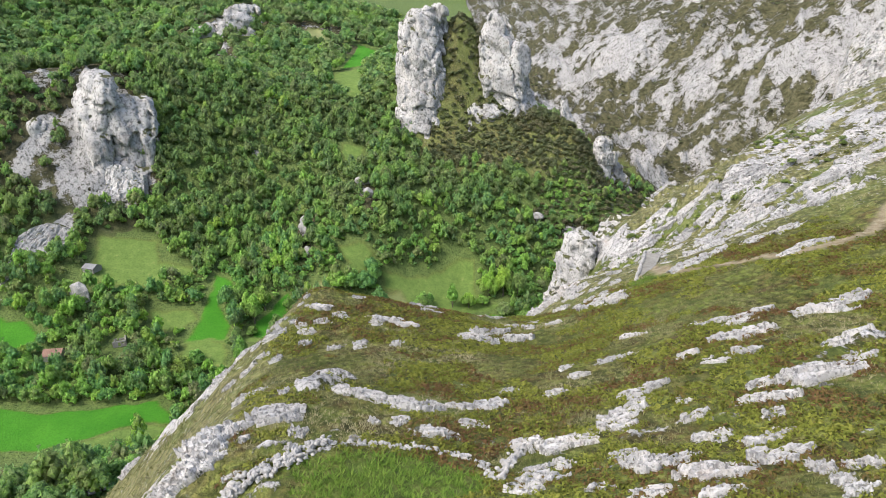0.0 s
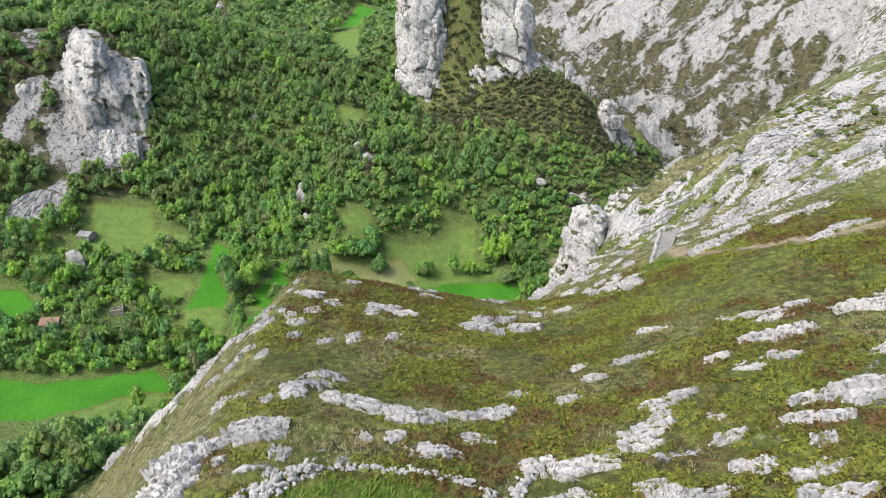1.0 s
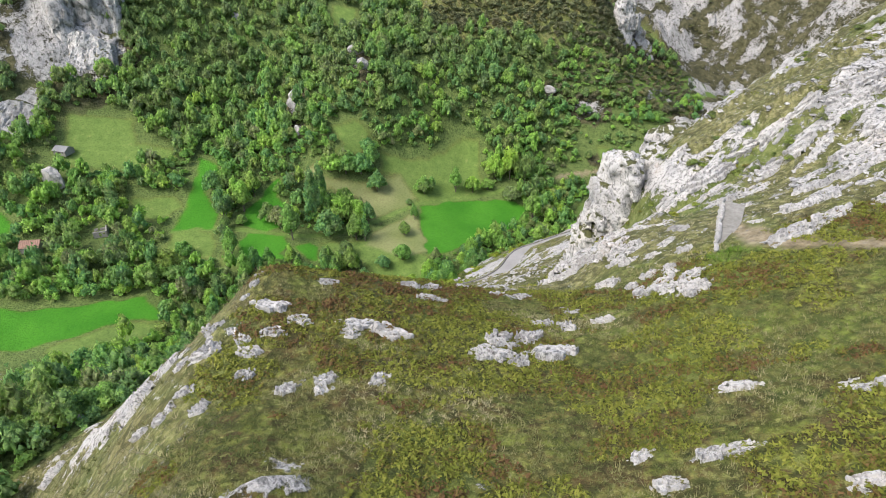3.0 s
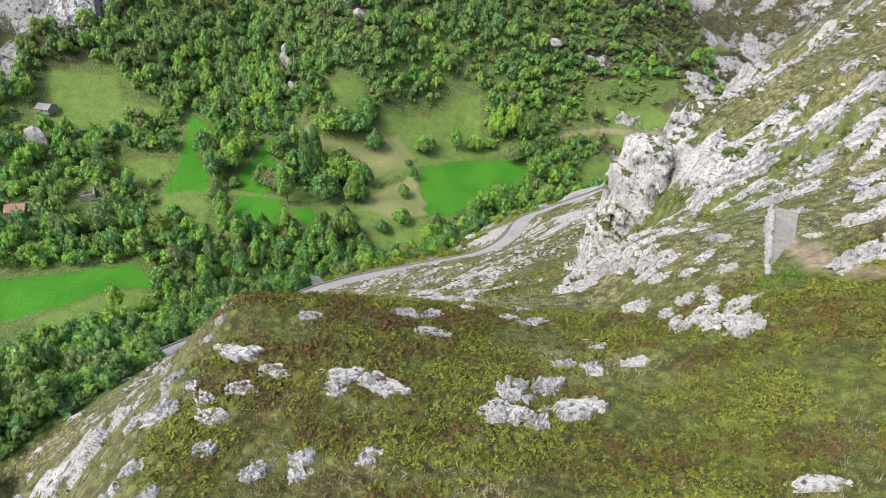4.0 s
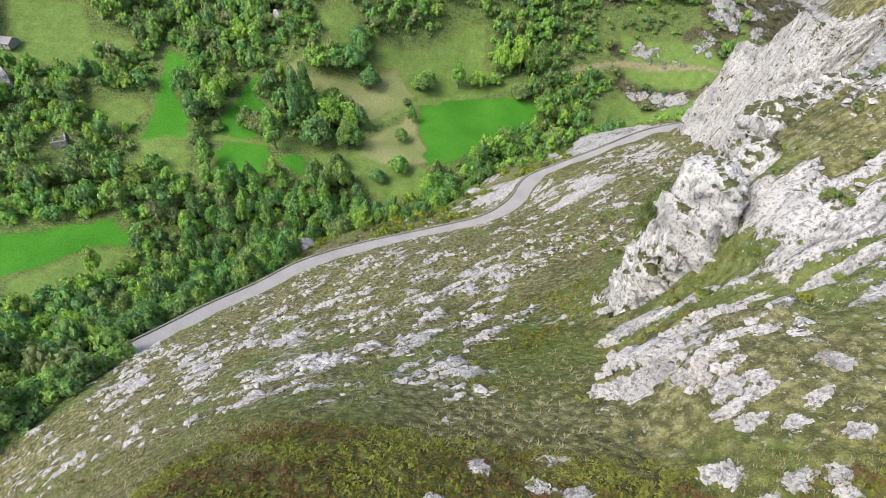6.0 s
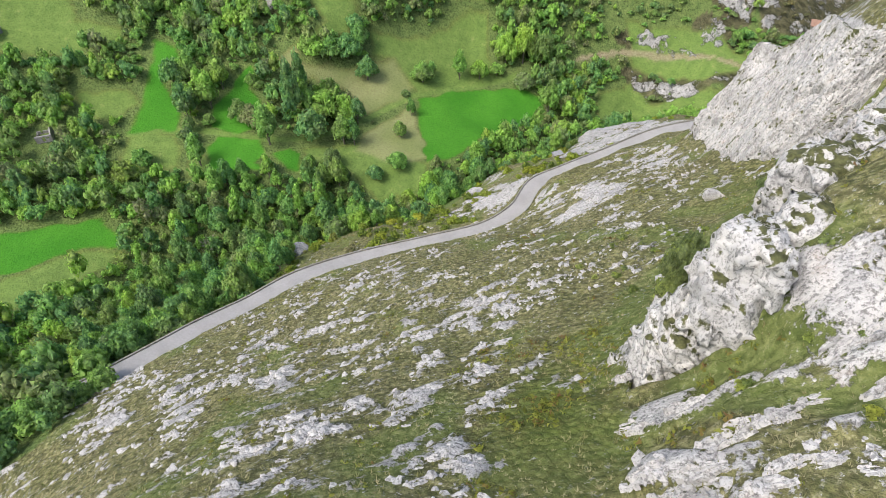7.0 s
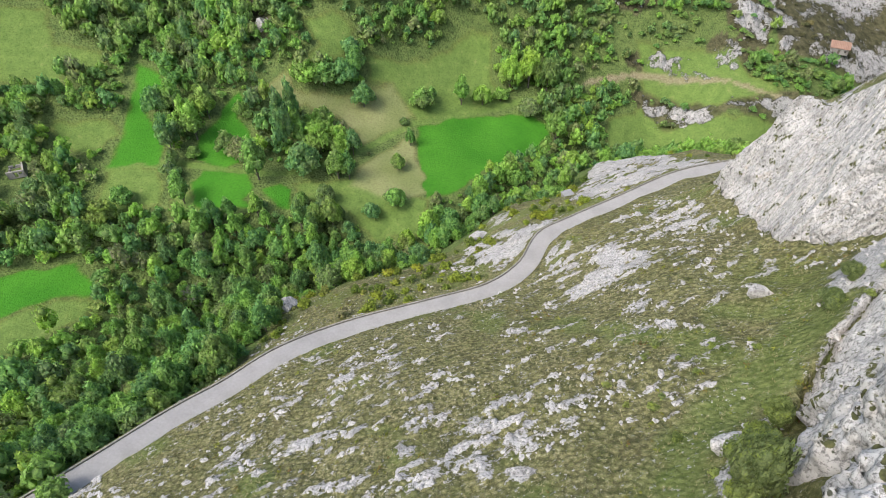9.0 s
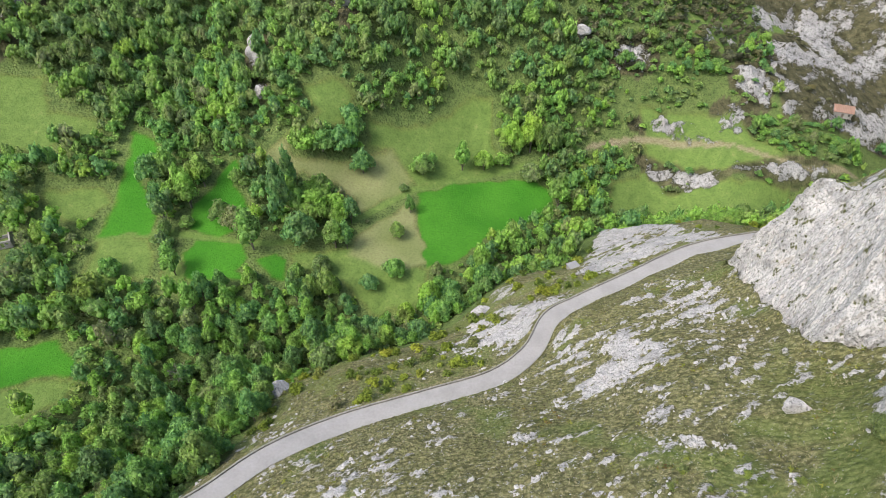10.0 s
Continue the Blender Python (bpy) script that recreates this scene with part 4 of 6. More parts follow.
# ---- the road: an asphalt strip with a low parapet on the valley side ----
def strip(name, line, left, right, up, material, thick=0.3):
    """A band along a curve, from left to right of it, as a closed slab."""
    d = np.gradient(line[:, :2], axis=0)
    side = np.stack([-d[:, 1], d[:, 0]], -1) / np.linalg.norm(d, axis=1)[:, None]
    verts, faces = [], []
    for p, s in zip(line, side):
        for off, h in ((left, up), (right, up), (right, up - thick), (left, up - thick)):
            verts.append((p[0] + s[0] * off, p[1] + s[1] * off, p[2] + h))
    for i in range(len(line) - 1):
        for k in range(4):
            a, b = 4 * i + k, 4 * i + (k + 1) % 4
            faces.append((a, a + 4, b + 4, b))
    n = 4 * (len(line) - 1)
    faces += [(0, 1, 2, 3), (n + 3, n + 2, n + 1, n)]
    me = bpy.data.meshes.new(name)
    me.from_pydata(verts, [], faces)
    me.materials.append(material)
    me.update()
    return me


road = tagged(new("road", strip("road", ROAD_CURVE, ROAD_HALF, -ROAD_HALF, 0.06, ASPHALT)), "narrow grey asphalt mountain road cut across the slope", "road", kind="structure")
parapet = tagged(new("parapet", strip("parapet", ROAD_CURVE, ROAD_HALF + 0.38, ROAD_HALF + 0.05, 0.38, CONCRETE, 0.8)), "low mossy concrete parapet along the valley side of the road", "parapet", kind="structure")


# ---- a kit for rocks, trees and grass ----
def part(name, me, parent, label=""):
    ob = new(name, me)
    ob.parent = parent
    return tagged(ob, label)


def tri_mesh(name, verts, tris, material, values=None, flat=False):
    """A mesh of triangles from arrays; values: a number for each vertex, kept as the attribute "tree"."""
    me = bpy.data.meshes.new(name)
    verts, tris = np.asarray(verts, np.float32), np.asarray(tris, np.int32)
    me.vertices.add(len(verts))
    me.vertices.foreach_set("co", verts.ravel())
    me.loops.add(tris.size)
    me.loops.foreach_set("vertex_index", tris.ravel())
    me.polygons.add(len(tris))
    me.polygons.foreach_set("loop_start", np.arange(0, tris.size, 3, dtype=np.int32))
    me.polygons.foreach_set("use_smooth", np.full(len(tris), not flat))
    me.materials.append(material)
    me.update(calc_edges=True)
    if values is not None:
        me.attributes.new("tree", "FLOAT", "POINT").data.foreach_set("value", np.asarray(values, np.float32))
    return me


def ball(level):
    bm = bmesh.new()
    bmesh.ops.create_icosphere(bm, subdivisions=level, radius=1)
    v = np.array([p.co[:] for p in bm.verts])
    f = np.array([[q.index for q in t.verts] for t in bm.faces])
    bm.free()
    return v, f


BALL = {k: ball(k) for k in (1, 2, 3)}


def block(rng, level, size, facets=15):
    """An angular stone: a ball cut by random planes, its faces pitted and fluted."""
    v, f = BALL[level]
    planes = rng.normal(size=(facets, 3))
    planes[: facets // 2, 2] *= 0.35
    planes /= np.linalg.norm(planes, axis=1)[:, None]
    depth = rng.uniform(0.55, 0.95, facets)
    reach = np.maximum((v @ planes.T) / depth, 0.75)
    v = v / reach.max(1)[:, None]
    rough = fractal(v[:, 0] * 2.4 + v[:, 2] * 1.9 + rng.uniform(0, 90), v[:, 1] * 2.4 - v[:, 2] * 1.3, 4, 7)
    flute = np.abs(grain(v[:, 0] * 6 + v[:, 1] * 3 + rng.uniform(0, 90), v[:, 2] * 1.5 + v[:, 1], 9))
    v = v * (1 + 0.13 * rough - 0.10 * (1 - flute) ** 4)[:, None]
    return v * size, f


def bed(rng, n, blocky):
    """A limestone bed about one unit wide breaking through turf: stepped blocks, open joints, a ragged outline that dips under the ground."""
    g = np.linspace(-0.62, 0.62, n)
    x, y = np.meshgrid(g, g)
    ox, oy = rng.uniform(0, 900, 2)
    wx, wy = x + 0.08 * fractal(x * 5 + ox, y * 5 + oy, 3, 3), y + 0.08 * fractal(x * 5 + oy, y * 5 + ox, 3, 4)
    tilt = rng.uniform(-0.5, 0.5)
    c, s = math.cos(tilt), math.sin(tilt)
    u, v = wx * c + wy * s, -wx * s + wy * c
    near, far, own = cracked(u * blocky * 0.62 + ox, v * blocky * 1.35 + oy, 6)
    n2, f2, own2 = cracked(u * blocky * 1.7 + ox, v * blocky * 3.0 + oy, 8)
    reach = np.hypot(x / 0.58, y / 0.52) + 0.40 * fractal(x * 3.2 + ox, y * 3.2 + oy, 4, 12) + 0.34 * own
    body = ramp(1.0, 0.84, reach)
    top = 0.34 + 0.30 * own + 0.09 * own2 + 0.55 * (np.sin(91 * own) * u + np.cos(57 * own) * v) - 0.30 * v + 0.07 * fractal(u * 7 + ox, v * 12, 3, 15)
    top -= 0.30 * ramp(0.07, 0.0, far - near) + 0.10 * ramp(0.08, 0.0, f2 - n2)
    z = body * np.maximum(top, 0.02) * 0.62 - 0.16 * (1 - body) - 0.02
    k = np.arange(n * n).reshape(n, n)
    a, b, cc, d = k[:-1, :-1].ravel(), k[:-1, 1:].ravel(), k[1:, 1:].ravel(), k[1:, :-1].ravel()
    tris = np.vstack([np.stack([a, b, cc], -1), np.stack([a, cc, d], -1)])
    verts = np.stack([x + 0.03 * fractal(x * 9 + ox, y * 9, 2, 18), y + 0.03 * fractal(x * 9, y * 9 + oy, 2, 19), z], -1).reshape(-1, 3)
    shown = (verts[tris][:, :, 2].max(1) > -0.10)
    return verts, tris[shown]


def loft(name, foot, crest, step, deep, label, seed, lip=4.0, cell=3.0, bulge=0.6, material=None):
    """A cliff between a foot line and a crest line, with joints, ledges and flutes; it runs on into the ground below and behind."""
    foot, crest = curved(foot, 1.0), curved(crest, 1.0)
    along = np.linalg.norm(np.diff(crest, axis=0), axis=1).sum()
    rise = np.linalg.norm(crest[len(crest) // 2] - foot[len(foot) // 2])
    nu, nv = max(12, int(along / step)), max(10, int((rise + lip) / step))
    u = np.linspace(0, 1, nu)
    pick = lambda line: np.stack([np.interp(u, np.linspace(0, 1, len(line)), line[:, k]) for k in range(3)], -1)
    a, b = pick(foot), pick(crest)
    mid = (b - a)
    flat = np.stack([mid[:, 0], mid[:, 1], 0 * mid[:, 0]], -1)
    inward = flat / np.maximum(np.linalg.norm(flat, axis=1)[:, None], 1e-6)
    inward = np.stack([np.convolve(np.pad(inward[:, k], 6, mode="edge"), np.ones(13) / 13, "valid") for k in range(3)], -1)
    inward /= np.linalg.norm(inward, axis=1)[:, None]
    a = a - [0, 0, 2.5] - 0 * inward
    rows = []
    for v in np.linspace(0, 1, nv):
        w = v * (rise + lip)
        if w < rise:
            k = w / rise
            p = a + (b - a) * k - inward * bulge * math.sin(math.pi * min(1, k * 1.15)) * rise / 12
        else:
            k = (w - rise) / lip
            p = b + inward * lip * k - np.array([0, 0, 1]) * lip * (0.15 * k + 0.75 * k * k)
        rows.append(p)
    p = np.array(rows)
    s, h = np.meshgrid(u * along, np.linspace(0, rise + lip, nv))
    tilt = s + 0.45 * h
    lean = h - 0.55 * s
    near, far, own = cracked(tilt / (cell * 0.8) + 0.5 * fractal(s / 3, h / 3, 3, seed), lean / (cell * 2.6) + 0.3 * grain(s / 4, h / 4, seed + 1), seed)
    small_n, small_f, small_own = cracked(tilt / (cell * 0.28) + 0.5 * grain(s / 1.3, h / 1.3, seed + 2), lean / (cell * 0.8), seed + 3)
    crease = 1 - np.abs(fractal(tilt / (cell * 1.3), lean / (cell * 3.2), 4, seed + 11))
    out = 0.22 * own + 0.12 * small_own - 0.16 * ramp(0.10, 0.0, far - near) - 0.10 * ramp(0.12, 0.0, small_f - small_n) - 0.55 * crease ** 5 + 1.0 * fractal(s / 8, h / 10, 4, seed + 7) + 0.34 * fractal(tilt / 0.8, lean / 3.0, 4, seed + 8)
    edge = np.minimum(ramp(0, 0.06, s / along), ramp(1, 0.94, s / along))
    out = out * deep - (1 - edge) * 2.2 * deep
    normal = -inward[None] * 0.9 + np.array([0, 0, 0.35])
    p = p + normal * out[..., None]
    base, pieces = new(name), max(2, int(along / 16))
    for k in range(pieces):
        a, b = (nu - 1) * k // pieces, (nu - 1) * (k + 1) // pieces + 1
        me = grid_mesh("face", p[:, a:b, 0], p[:, a:b, 1], p[:, a:b, 2], material or CRAG)
        me.polygons.foreach_set("use_smooth", np.zeros(len(me.polygons), bool))
        part("face", me, base)
    return tagged(base, label, "rock face", "limestone crags")


def buttress(name, foot, top, wide, narrow, turn, step, seed, rough, cell, material, hollow=None, flat=False, facets=9):
    """A tapering rock body, broken by tilted beds and joints: foot and top are the middles of its ends, wide and narrow their half sizes."""
    foot, top = np.array(foot, float), np.array(top, float)
    reach = max(wide) + 2.5 * rough
    low, high = np.minimum(foot, top) - [reach, reach, rough], np.maximum(foot, top) + [reach, reach, 2.5 * rough]
    x, y, z = np.meshgrid(*[np.arange(a, b, step) for a, b in zip(low, high)], indexing="ij")
    h = np.clip((z - foot[2]) / (top[2] - foot[2]), 0, 1.1)
    c, s = math.cos(radians(turn)), math.sin(radians(turn))
    dx, dy = x - foot[0] - (top[0] - foot[0]) * h, y - foot[1] - (top[1] - foot[1]) * h
    u, v = dx * c + dy * s, dy * c - dx * s
    hu, hv = wide[0] + (narrow[0] - wide[0]) * h, wide[1] + (narrow[1] - wide[1]) * h
    a, b = np.abs(u) / hu, np.abs(v) / hv
    side = ((a ** 3.2 + b ** 3.2) ** (1 / 3.2) - 1) * np.minimum(hu, hv)
    cap = z - top[2] + 0.35 * np.hypot(u, v)
    d = np.maximum(side, cap) + 0.25 * np.minimum(np.maximum(side + 2 * rough, 0), np.maximum(cap + 2 * rough, 0))
    cuts = np.random.default_rng(seed)
    for k in range(facets):
        n = cuts.normal(size=3) * [1, 1, 0.45]
        n /= np.linalg.norm(n)
        d = np.maximum(d, (n[0] * u / hu + n[1] * v / hv + n[2] * (2 * h - 1) - cuts.uniform(0.74, 0.96) * (1 + 0.25 * abs(n[2]))) * np.minimum(hu, hv))
    along, dip = x * 0.8 + y * 0.6, z * 0.85 + x * 0.40 - y * 0.22
    bend = 0.35 * cell * fractal(x / (2.4 * cell) + z / (3.1 * cell), y / (2.4 * cell) - z / (2.7 * cell), 3, seed)
    n1, f1, own1 = cracked((along + bend) / (0.85 * cell), (dip + bend) / (1.5 * cell), seed + 2)
    n2, f2, own2 = cracked((x * 0.6 - y * 0.8 + bend) / (0.5 * cell), (dip - bend) / (0.7 * cell), seed + 5)
    d = d - rough * (0.75 * own1 + 0.45 * own2 - 0.6 * ramp(0.12, 0.0, f1 - n1) - 0.4 * ramp(0.14, 0.0, f2 - n2))
    d = d - rough * (1.0 * fractal(x / (3 * cell) + z / (5 * cell), y / (3 * cell) - z / (4 * cell), 4, seed + 7) + 0.28 * fractal(along / (0.3 * cell), dip / (0.45 * cell), 3, seed + 9))
    if hollow is not None:
        at, size = np.array(hollow[0]), np.array(hollow[1])
        d = np.maximum(d, (1 - np.sqrt(((x - at[0]) / size[0]) ** 2 + ((y - at[1]) / size[1]) ** 2 + ((z - at[2]) / size[2]) ** 2)) * size.min())
    verts, tris = skin(d, low, step)
    return tri_mesh(name, verts, tris, material, flat=flat)


def skin(d, low, step):
    """The surface where a field on a grid of places is nought."""
    inside = d < 0
    shape = tuple(k - 1 for k in d.shape)
    corner = lambda f, o: f[o[0]:o[0] + shape[0], o[1]:o[1] + shape[1], o[2]:o[2] + shape[2]]
    corners = [(i, j, k) for i in (0, 1) for j in (0, 1) for k in (0, 1)]
    count = sum(corner(inside, o).astype(int) for o in corners)
    cells = np.argwhere((count > 0) & (count < 8))
    index = np.full(shape, -1)
    index[tuple(cells.T)] = np.arange(len(cells))
    total, met = np.zeros((len(cells), 3)), np.zeros(len(cells))
    for o in corners:
        for ax in range(3):
            if o[ax]:
                continue
            p = [k + (1 if i == ax else 0) for i, k in enumerate(o)]
            da, db = d[tuple((cells + o).T)], d[tuple((cells + p).T)]
            crossed = (da < 0) != (db < 0)
            w = np.where(crossed, da / np.where(crossed, da - db, 1), 0)
            at = np.array(o, float) + np.eye(3)[ax] * w[:, None]
            total += np.where(crossed[:, None], at, 0)
            met += crossed
    verts = (cells + total / met[:, None]) * step + low
    tris = []
    for ax in range(3):
        b, c = (ax + 1) % 3, (ax + 2) % 3
        ahead = np.moveaxis(inside, ax, 0)
        change = np.argwhere(np.moveaxis(ahead[1:] != ahead[:-1], 0, ax))
        keep = (change[:, b] > 0) & (change[:, c] > 0) & (change[:, b] < shape[b]) & (change[:, c] < shape[c])
        change = change[keep]
        eb, ec = np.eye(3, dtype=int)[b], np.eye(3, dtype=int)[c]
        q = np.stack([index[tuple((change - m).T)] for m in (eb + ec, ec, 0 * eb, eb)], -1)
        out = inside[tuple(change.T)]
        q = np.where(out[:, None], q, q[:, ::-1])
        q = q[(q >= 0).all(1)]
        tris += [q[:, [0, 1, 2]], q[:, [0, 2, 3]]]
    return verts, np.vstack(tris)


def crag_of(name, masses, label, category, step, rough, cell, material, seed, flat=False, facets=5):
    """A crag of several buttresses, each a part."""
    base = new(name)
    for k, (foot, top, wide, narrow, turn, *hollow) in enumerate(masses):
        part("buttress", buttress("buttress", foot, top, wide, narrow, turn, step, seed + 20 * k, rough, cell, material, hollow[0] if hollow else None, flat, facets), base)
    return tagged(base, label, category, "limestone crags")


# ---- trees ----
OCTAHEDRON = np.array([(1.1, 0, 0), (-1.1, 0, 0), (0, 1.1, 0), (0, -1.1, 0), (0, 0, 1.1), (0, 0, -1.1)]), np.array([(0, 2, 4), (2, 1, 4), (1, 3, 4), (3, 0, 4), (2, 0, 5), (1, 2, 5), (3, 1, 5), (0, 3, 5)])


def crown(rng, lobes, leaves, core, tall=1.0, spread=1.0, size=0.30, pointed=0.0):
    """A crown of radius about 1 with its foot at 0: boughs of leaf sprays round dark hearts, with gaps between the boughs."""
    verts, tris, n = [], [], 0
    hv, hf = BALL[1] if leaves > 40 else OCTAHEDRON
    for k in range(lobes):
        a, r = k * 2.4 + rng.uniform(-0.5, 0.5), spread * math.sqrt((k + 0.4) / lobes) * 0.72
        high = tall * (0.62 + 0.75 * (1 - (r / spread / 0.8) ** 1.6) * rng.uniform(0.75, 1.15))
        if pointed:
            r *= 1 - pointed * high / (2.2 * tall)
        c = np.array([r * math.cos(a), r * math.sin(a), high])
        big = rng.uniform(0.30, 0.50) * (1.25 if lobes < 7 else 1.0 if lobes < 11 else 0.8) * np.array([1, 1, 0.85 * min(1.3, tall)])
        if core:
            v = hv * big * 0.78 * rng.uniform(0.85, 1.1, (len(hv), 1)) + c
            verts.append(v), tris.append(hf + n)
            n += len(v)
        d = rng.normal(size=(leaves, 3))
        d[:, 2] = np.abs(d[:, 2]) * 1.0 - 0.35
        d /= np.linalg.norm(d, axis=1)[:, None]
        at = c + d * big * rng.uniform(0.80, 1.12, (leaves, 1))
        face = d + rng.normal(scale=0.55, size=(leaves, 3))
        t1 = np.cross(face, rng.normal(size=(leaves, 3)))
        t1 /= np.linalg.norm(t1, axis=1)[:, None]
        t2 = np.cross(face / np.linalg.norm(face, axis=1)[:, None], t1)
        s = size * rng.uniform(0.6, 1.25, (leaves, 1))
        v = np.stack([at + t1 * s * 0.62, at - t1 * s * 0.40 + t2 * s * 0.55, at - t1 * s * 0.40 - t2 * s * 0.55], 1).reshape(-1, 3)
        verts.append(v), tris.append(np.arange(3 * leaves).reshape(-1, 3) + n)
        n += 3 * leaves
    return np.vstack(verts), np.vstack(tris)


def planted(protos, rng, x, y, z, radius, high, values=None):
    """Many crowns as one set of triangles."""
    verts, tris, tone, n = [], [], [], 0
    pick = rng.integers(0, len(protos), len(x))
    spin = rng.uniform(0, 2 * math.pi, len(x))
    shade = rng.uniform(0, 1, len(x)) ** 1.5 if values is None else values
    for k in range(len(x)):
        v, f = protos[pick[k]]
        c, s = math.cos(spin[k]), math.sin(spin[k])
        w = np.empty_like(v)
        w[:, 0] = (v[:, 0] * c - v[:, 1] * s) * radius[k] + x[k]
        w[:, 1] = (v[:, 0] * s + v[:, 1] * c) * radius[k] + y[k]
        w[:, 2] = v[:, 2] * high[k] + z[k]
        verts.append(w), tris.append(f + n), tone.append(np.full(len(v), shade[k]))
        n += len(v)
    return np.vstack(verts), np.vstack(tris), np.concatenate(tone)


def stems(name, runs, material, sides=6):
    """Tapered round stems: runs of (foot, tip, foot radius, tip radius)."""
    verts, tris, n = [], [], 0
    for a, b, ra, rb in runs:
        a, b = np.array(a, float), np.array(b, float)
        d = (b - a) / np.linalg.norm(b - a)
        p = np.cross(d, [0.3, 1, 0.2])
        p /= np.linalg.norm(p)
        q = np.cross(d, p)
        for c, r in ((a, ra), (b, rb)):
            for k in range(sides):
                t = 2 * math.pi * k / sides
                verts.append(c + r * (p * math.cos(t) + q * math.sin(t)))
        for k in range(sides):
            m = (k + 1) % sides
            tris += [(n + k, n + m, n + sides + m), (n + k, n + sides + m, n + sides + k)]
        n += 2 * sides
    return tri_mesh(name, np.array(verts), np.array(tris), material)


# ---- limestone crags ----
crag_of("limestone_crag", [((20.9, 99.2, 104), (23.4, 99.4, 128.2), (4.8, 6.0), (2.3, 3.0), 8), ((18.9, 99.6, 103), (20.0, 100, 116.5), (2.2, 4.2), (1.1, 2.0), 15),
                           ((28.8, 103.6, 110), (29.0, 103.2, 127.0), (3.9, 4.6), (3.2, 3.2), 30), ((33.5, 109.8, 98), (34, 108.8, 127.5), (6.2, 6.0), (4.8, 4.2), 40), ((41.5, 116, 99), (42.5, 114.2, 127), (6.4, 5.8), (5.2, 4.0), 40)],
        "white limestone prow with grassy ledges over the slope", "rock face", 0.33, 0.85, 2.2, CRAG, 5)
loft("limestone_crag", *SIDE_CRAG,
     0.34, 1.1, "pale limestone crag with dark cracks and shrubs", 15, 6.0, 3.0)
loft("limestone_crag", *GREAT_ROCK,
     0.40, 1.2, "great grey limestone rock face spotted with small shrubs", 25, 6.0, 3.0, 0.3)
crag_of("limestone_crag", [((-205, 344, 52), (-195, 360, 139), (23, 15), (10, 8), -20), ((-238, 338, 60), (-228, 352, 115), (12, 10), (5, 5), -15), ((-182, 350, 60), (-182, 364, 126), (17, 12), (11, 8), 15)],
        "grey limestone crag above the wood", "rock face", 1.2, 2.4, 8.0, FAR_CRAG, 343)
crag_of("limestone_crag", [((-222, 590, 136), (-214, 598, 167), (17, 8), (10, 5), 15), ((-196, 600, 144), (-180, 612, 184), (19, 8), (11, 5), 20)], "pale limestone ribs on the far hill", "rock face", 1.6, 2.6, 9.0, FAR_CRAG, 383)
loft("limestone_crag", [(-199, 327, 66), (-182, 326, 62), (-165, 335, 65)], [(-197, 338, 82), (-183, 341, 89), (-168, 343, 82)], 0.9, 1.6, "pale limestone block below the crag", 45, 6.0, 5.0, material=FAR_CRAG)
loft("limestone_crag", [(-217, 275, 44), (-205, 279, 41), (-194, 290, 43)], [(-214, 292, 63), (-202, 303, 67), (-190, 305, 60)], 0.9, 1.4, "weathered limestone rib among trees", 55, 6.0, 5.0, material=FAR_CRAG)
loft("limestone_crag", [(282, 458, 90), (300, 445, 90), (335, 425, 80)], [(298, 478, 150), (318, 468, 168), (350, 450, 178)], 1.6, 3.0, "tall limestone cliff at the mountain's edge", 65, 20.0, 10.0, material=FAR_CRAG)
crag_of("limestone_pinnacle", [((-13, 444, 66), (-12, 450, 172), (25, 19), (13, 9), 5), ((-15, 448, 112), (-11, 450, 178), (17, 13), (13, 8), -8), ((-8, 440, 72), (-6, 446, 140), (13, 9), (7, 6), 12)],
        "tall grey limestone pinnacle rising out of the wood", "rock tower", 1.3, 3.6, 13.0, FAR_CRAG, 103)
crag_of("limestone_pinnacle", [((48, 446, 82), (36, 450, 171), (16, 15), (10, 9), 0), ((58, 444, 82), (52, 447, 152), (14, 13), (8, 8), 10, ((51.5, 431.5, 119), (3.4, 9, 3.8))), ((30, 434, 76), (28, 440, 112), (20, 8), (14, 5), 0)],
        "pale limestone pinnacle with a cave in its face", "rock tower", 1.3, 3.4, 13.0, FAR_CRAG, 163)
crag_of("limestone_pinnacle", [((88, 430, 84), (83, 434, 115), (8, 7), (3, 3), 20)], "small pale limestone spur beside the pinnacle", "rock tower", 0.9, 1.8, 6.0, FAR_CRAG, 223)

# ---- limestone beds and boulders ----
rng = np.random.default_rng(7)
CHUNKS = [tri_mesh("limestone_block", *block(rng, 3, (0.5, 0.42, 0.36), 9), LIMESTONE, flat=True) for k in range(6)]
BEDS = [tri_mesh("limestone_bed", *bed(rng, 36, b), LIMESTONE, flat=True) for b in (4, 3, 5, 3.5, 6, 4.5, 2.6, 5, 3.2, 4)]
SMALL_BEDS = [tri_mesh("limestone_bed", *bed(rng, 20, b), LIMESTONE, flat=True) for b in (3, 2.4, 3.5, 2.8, 2.2, 4)]
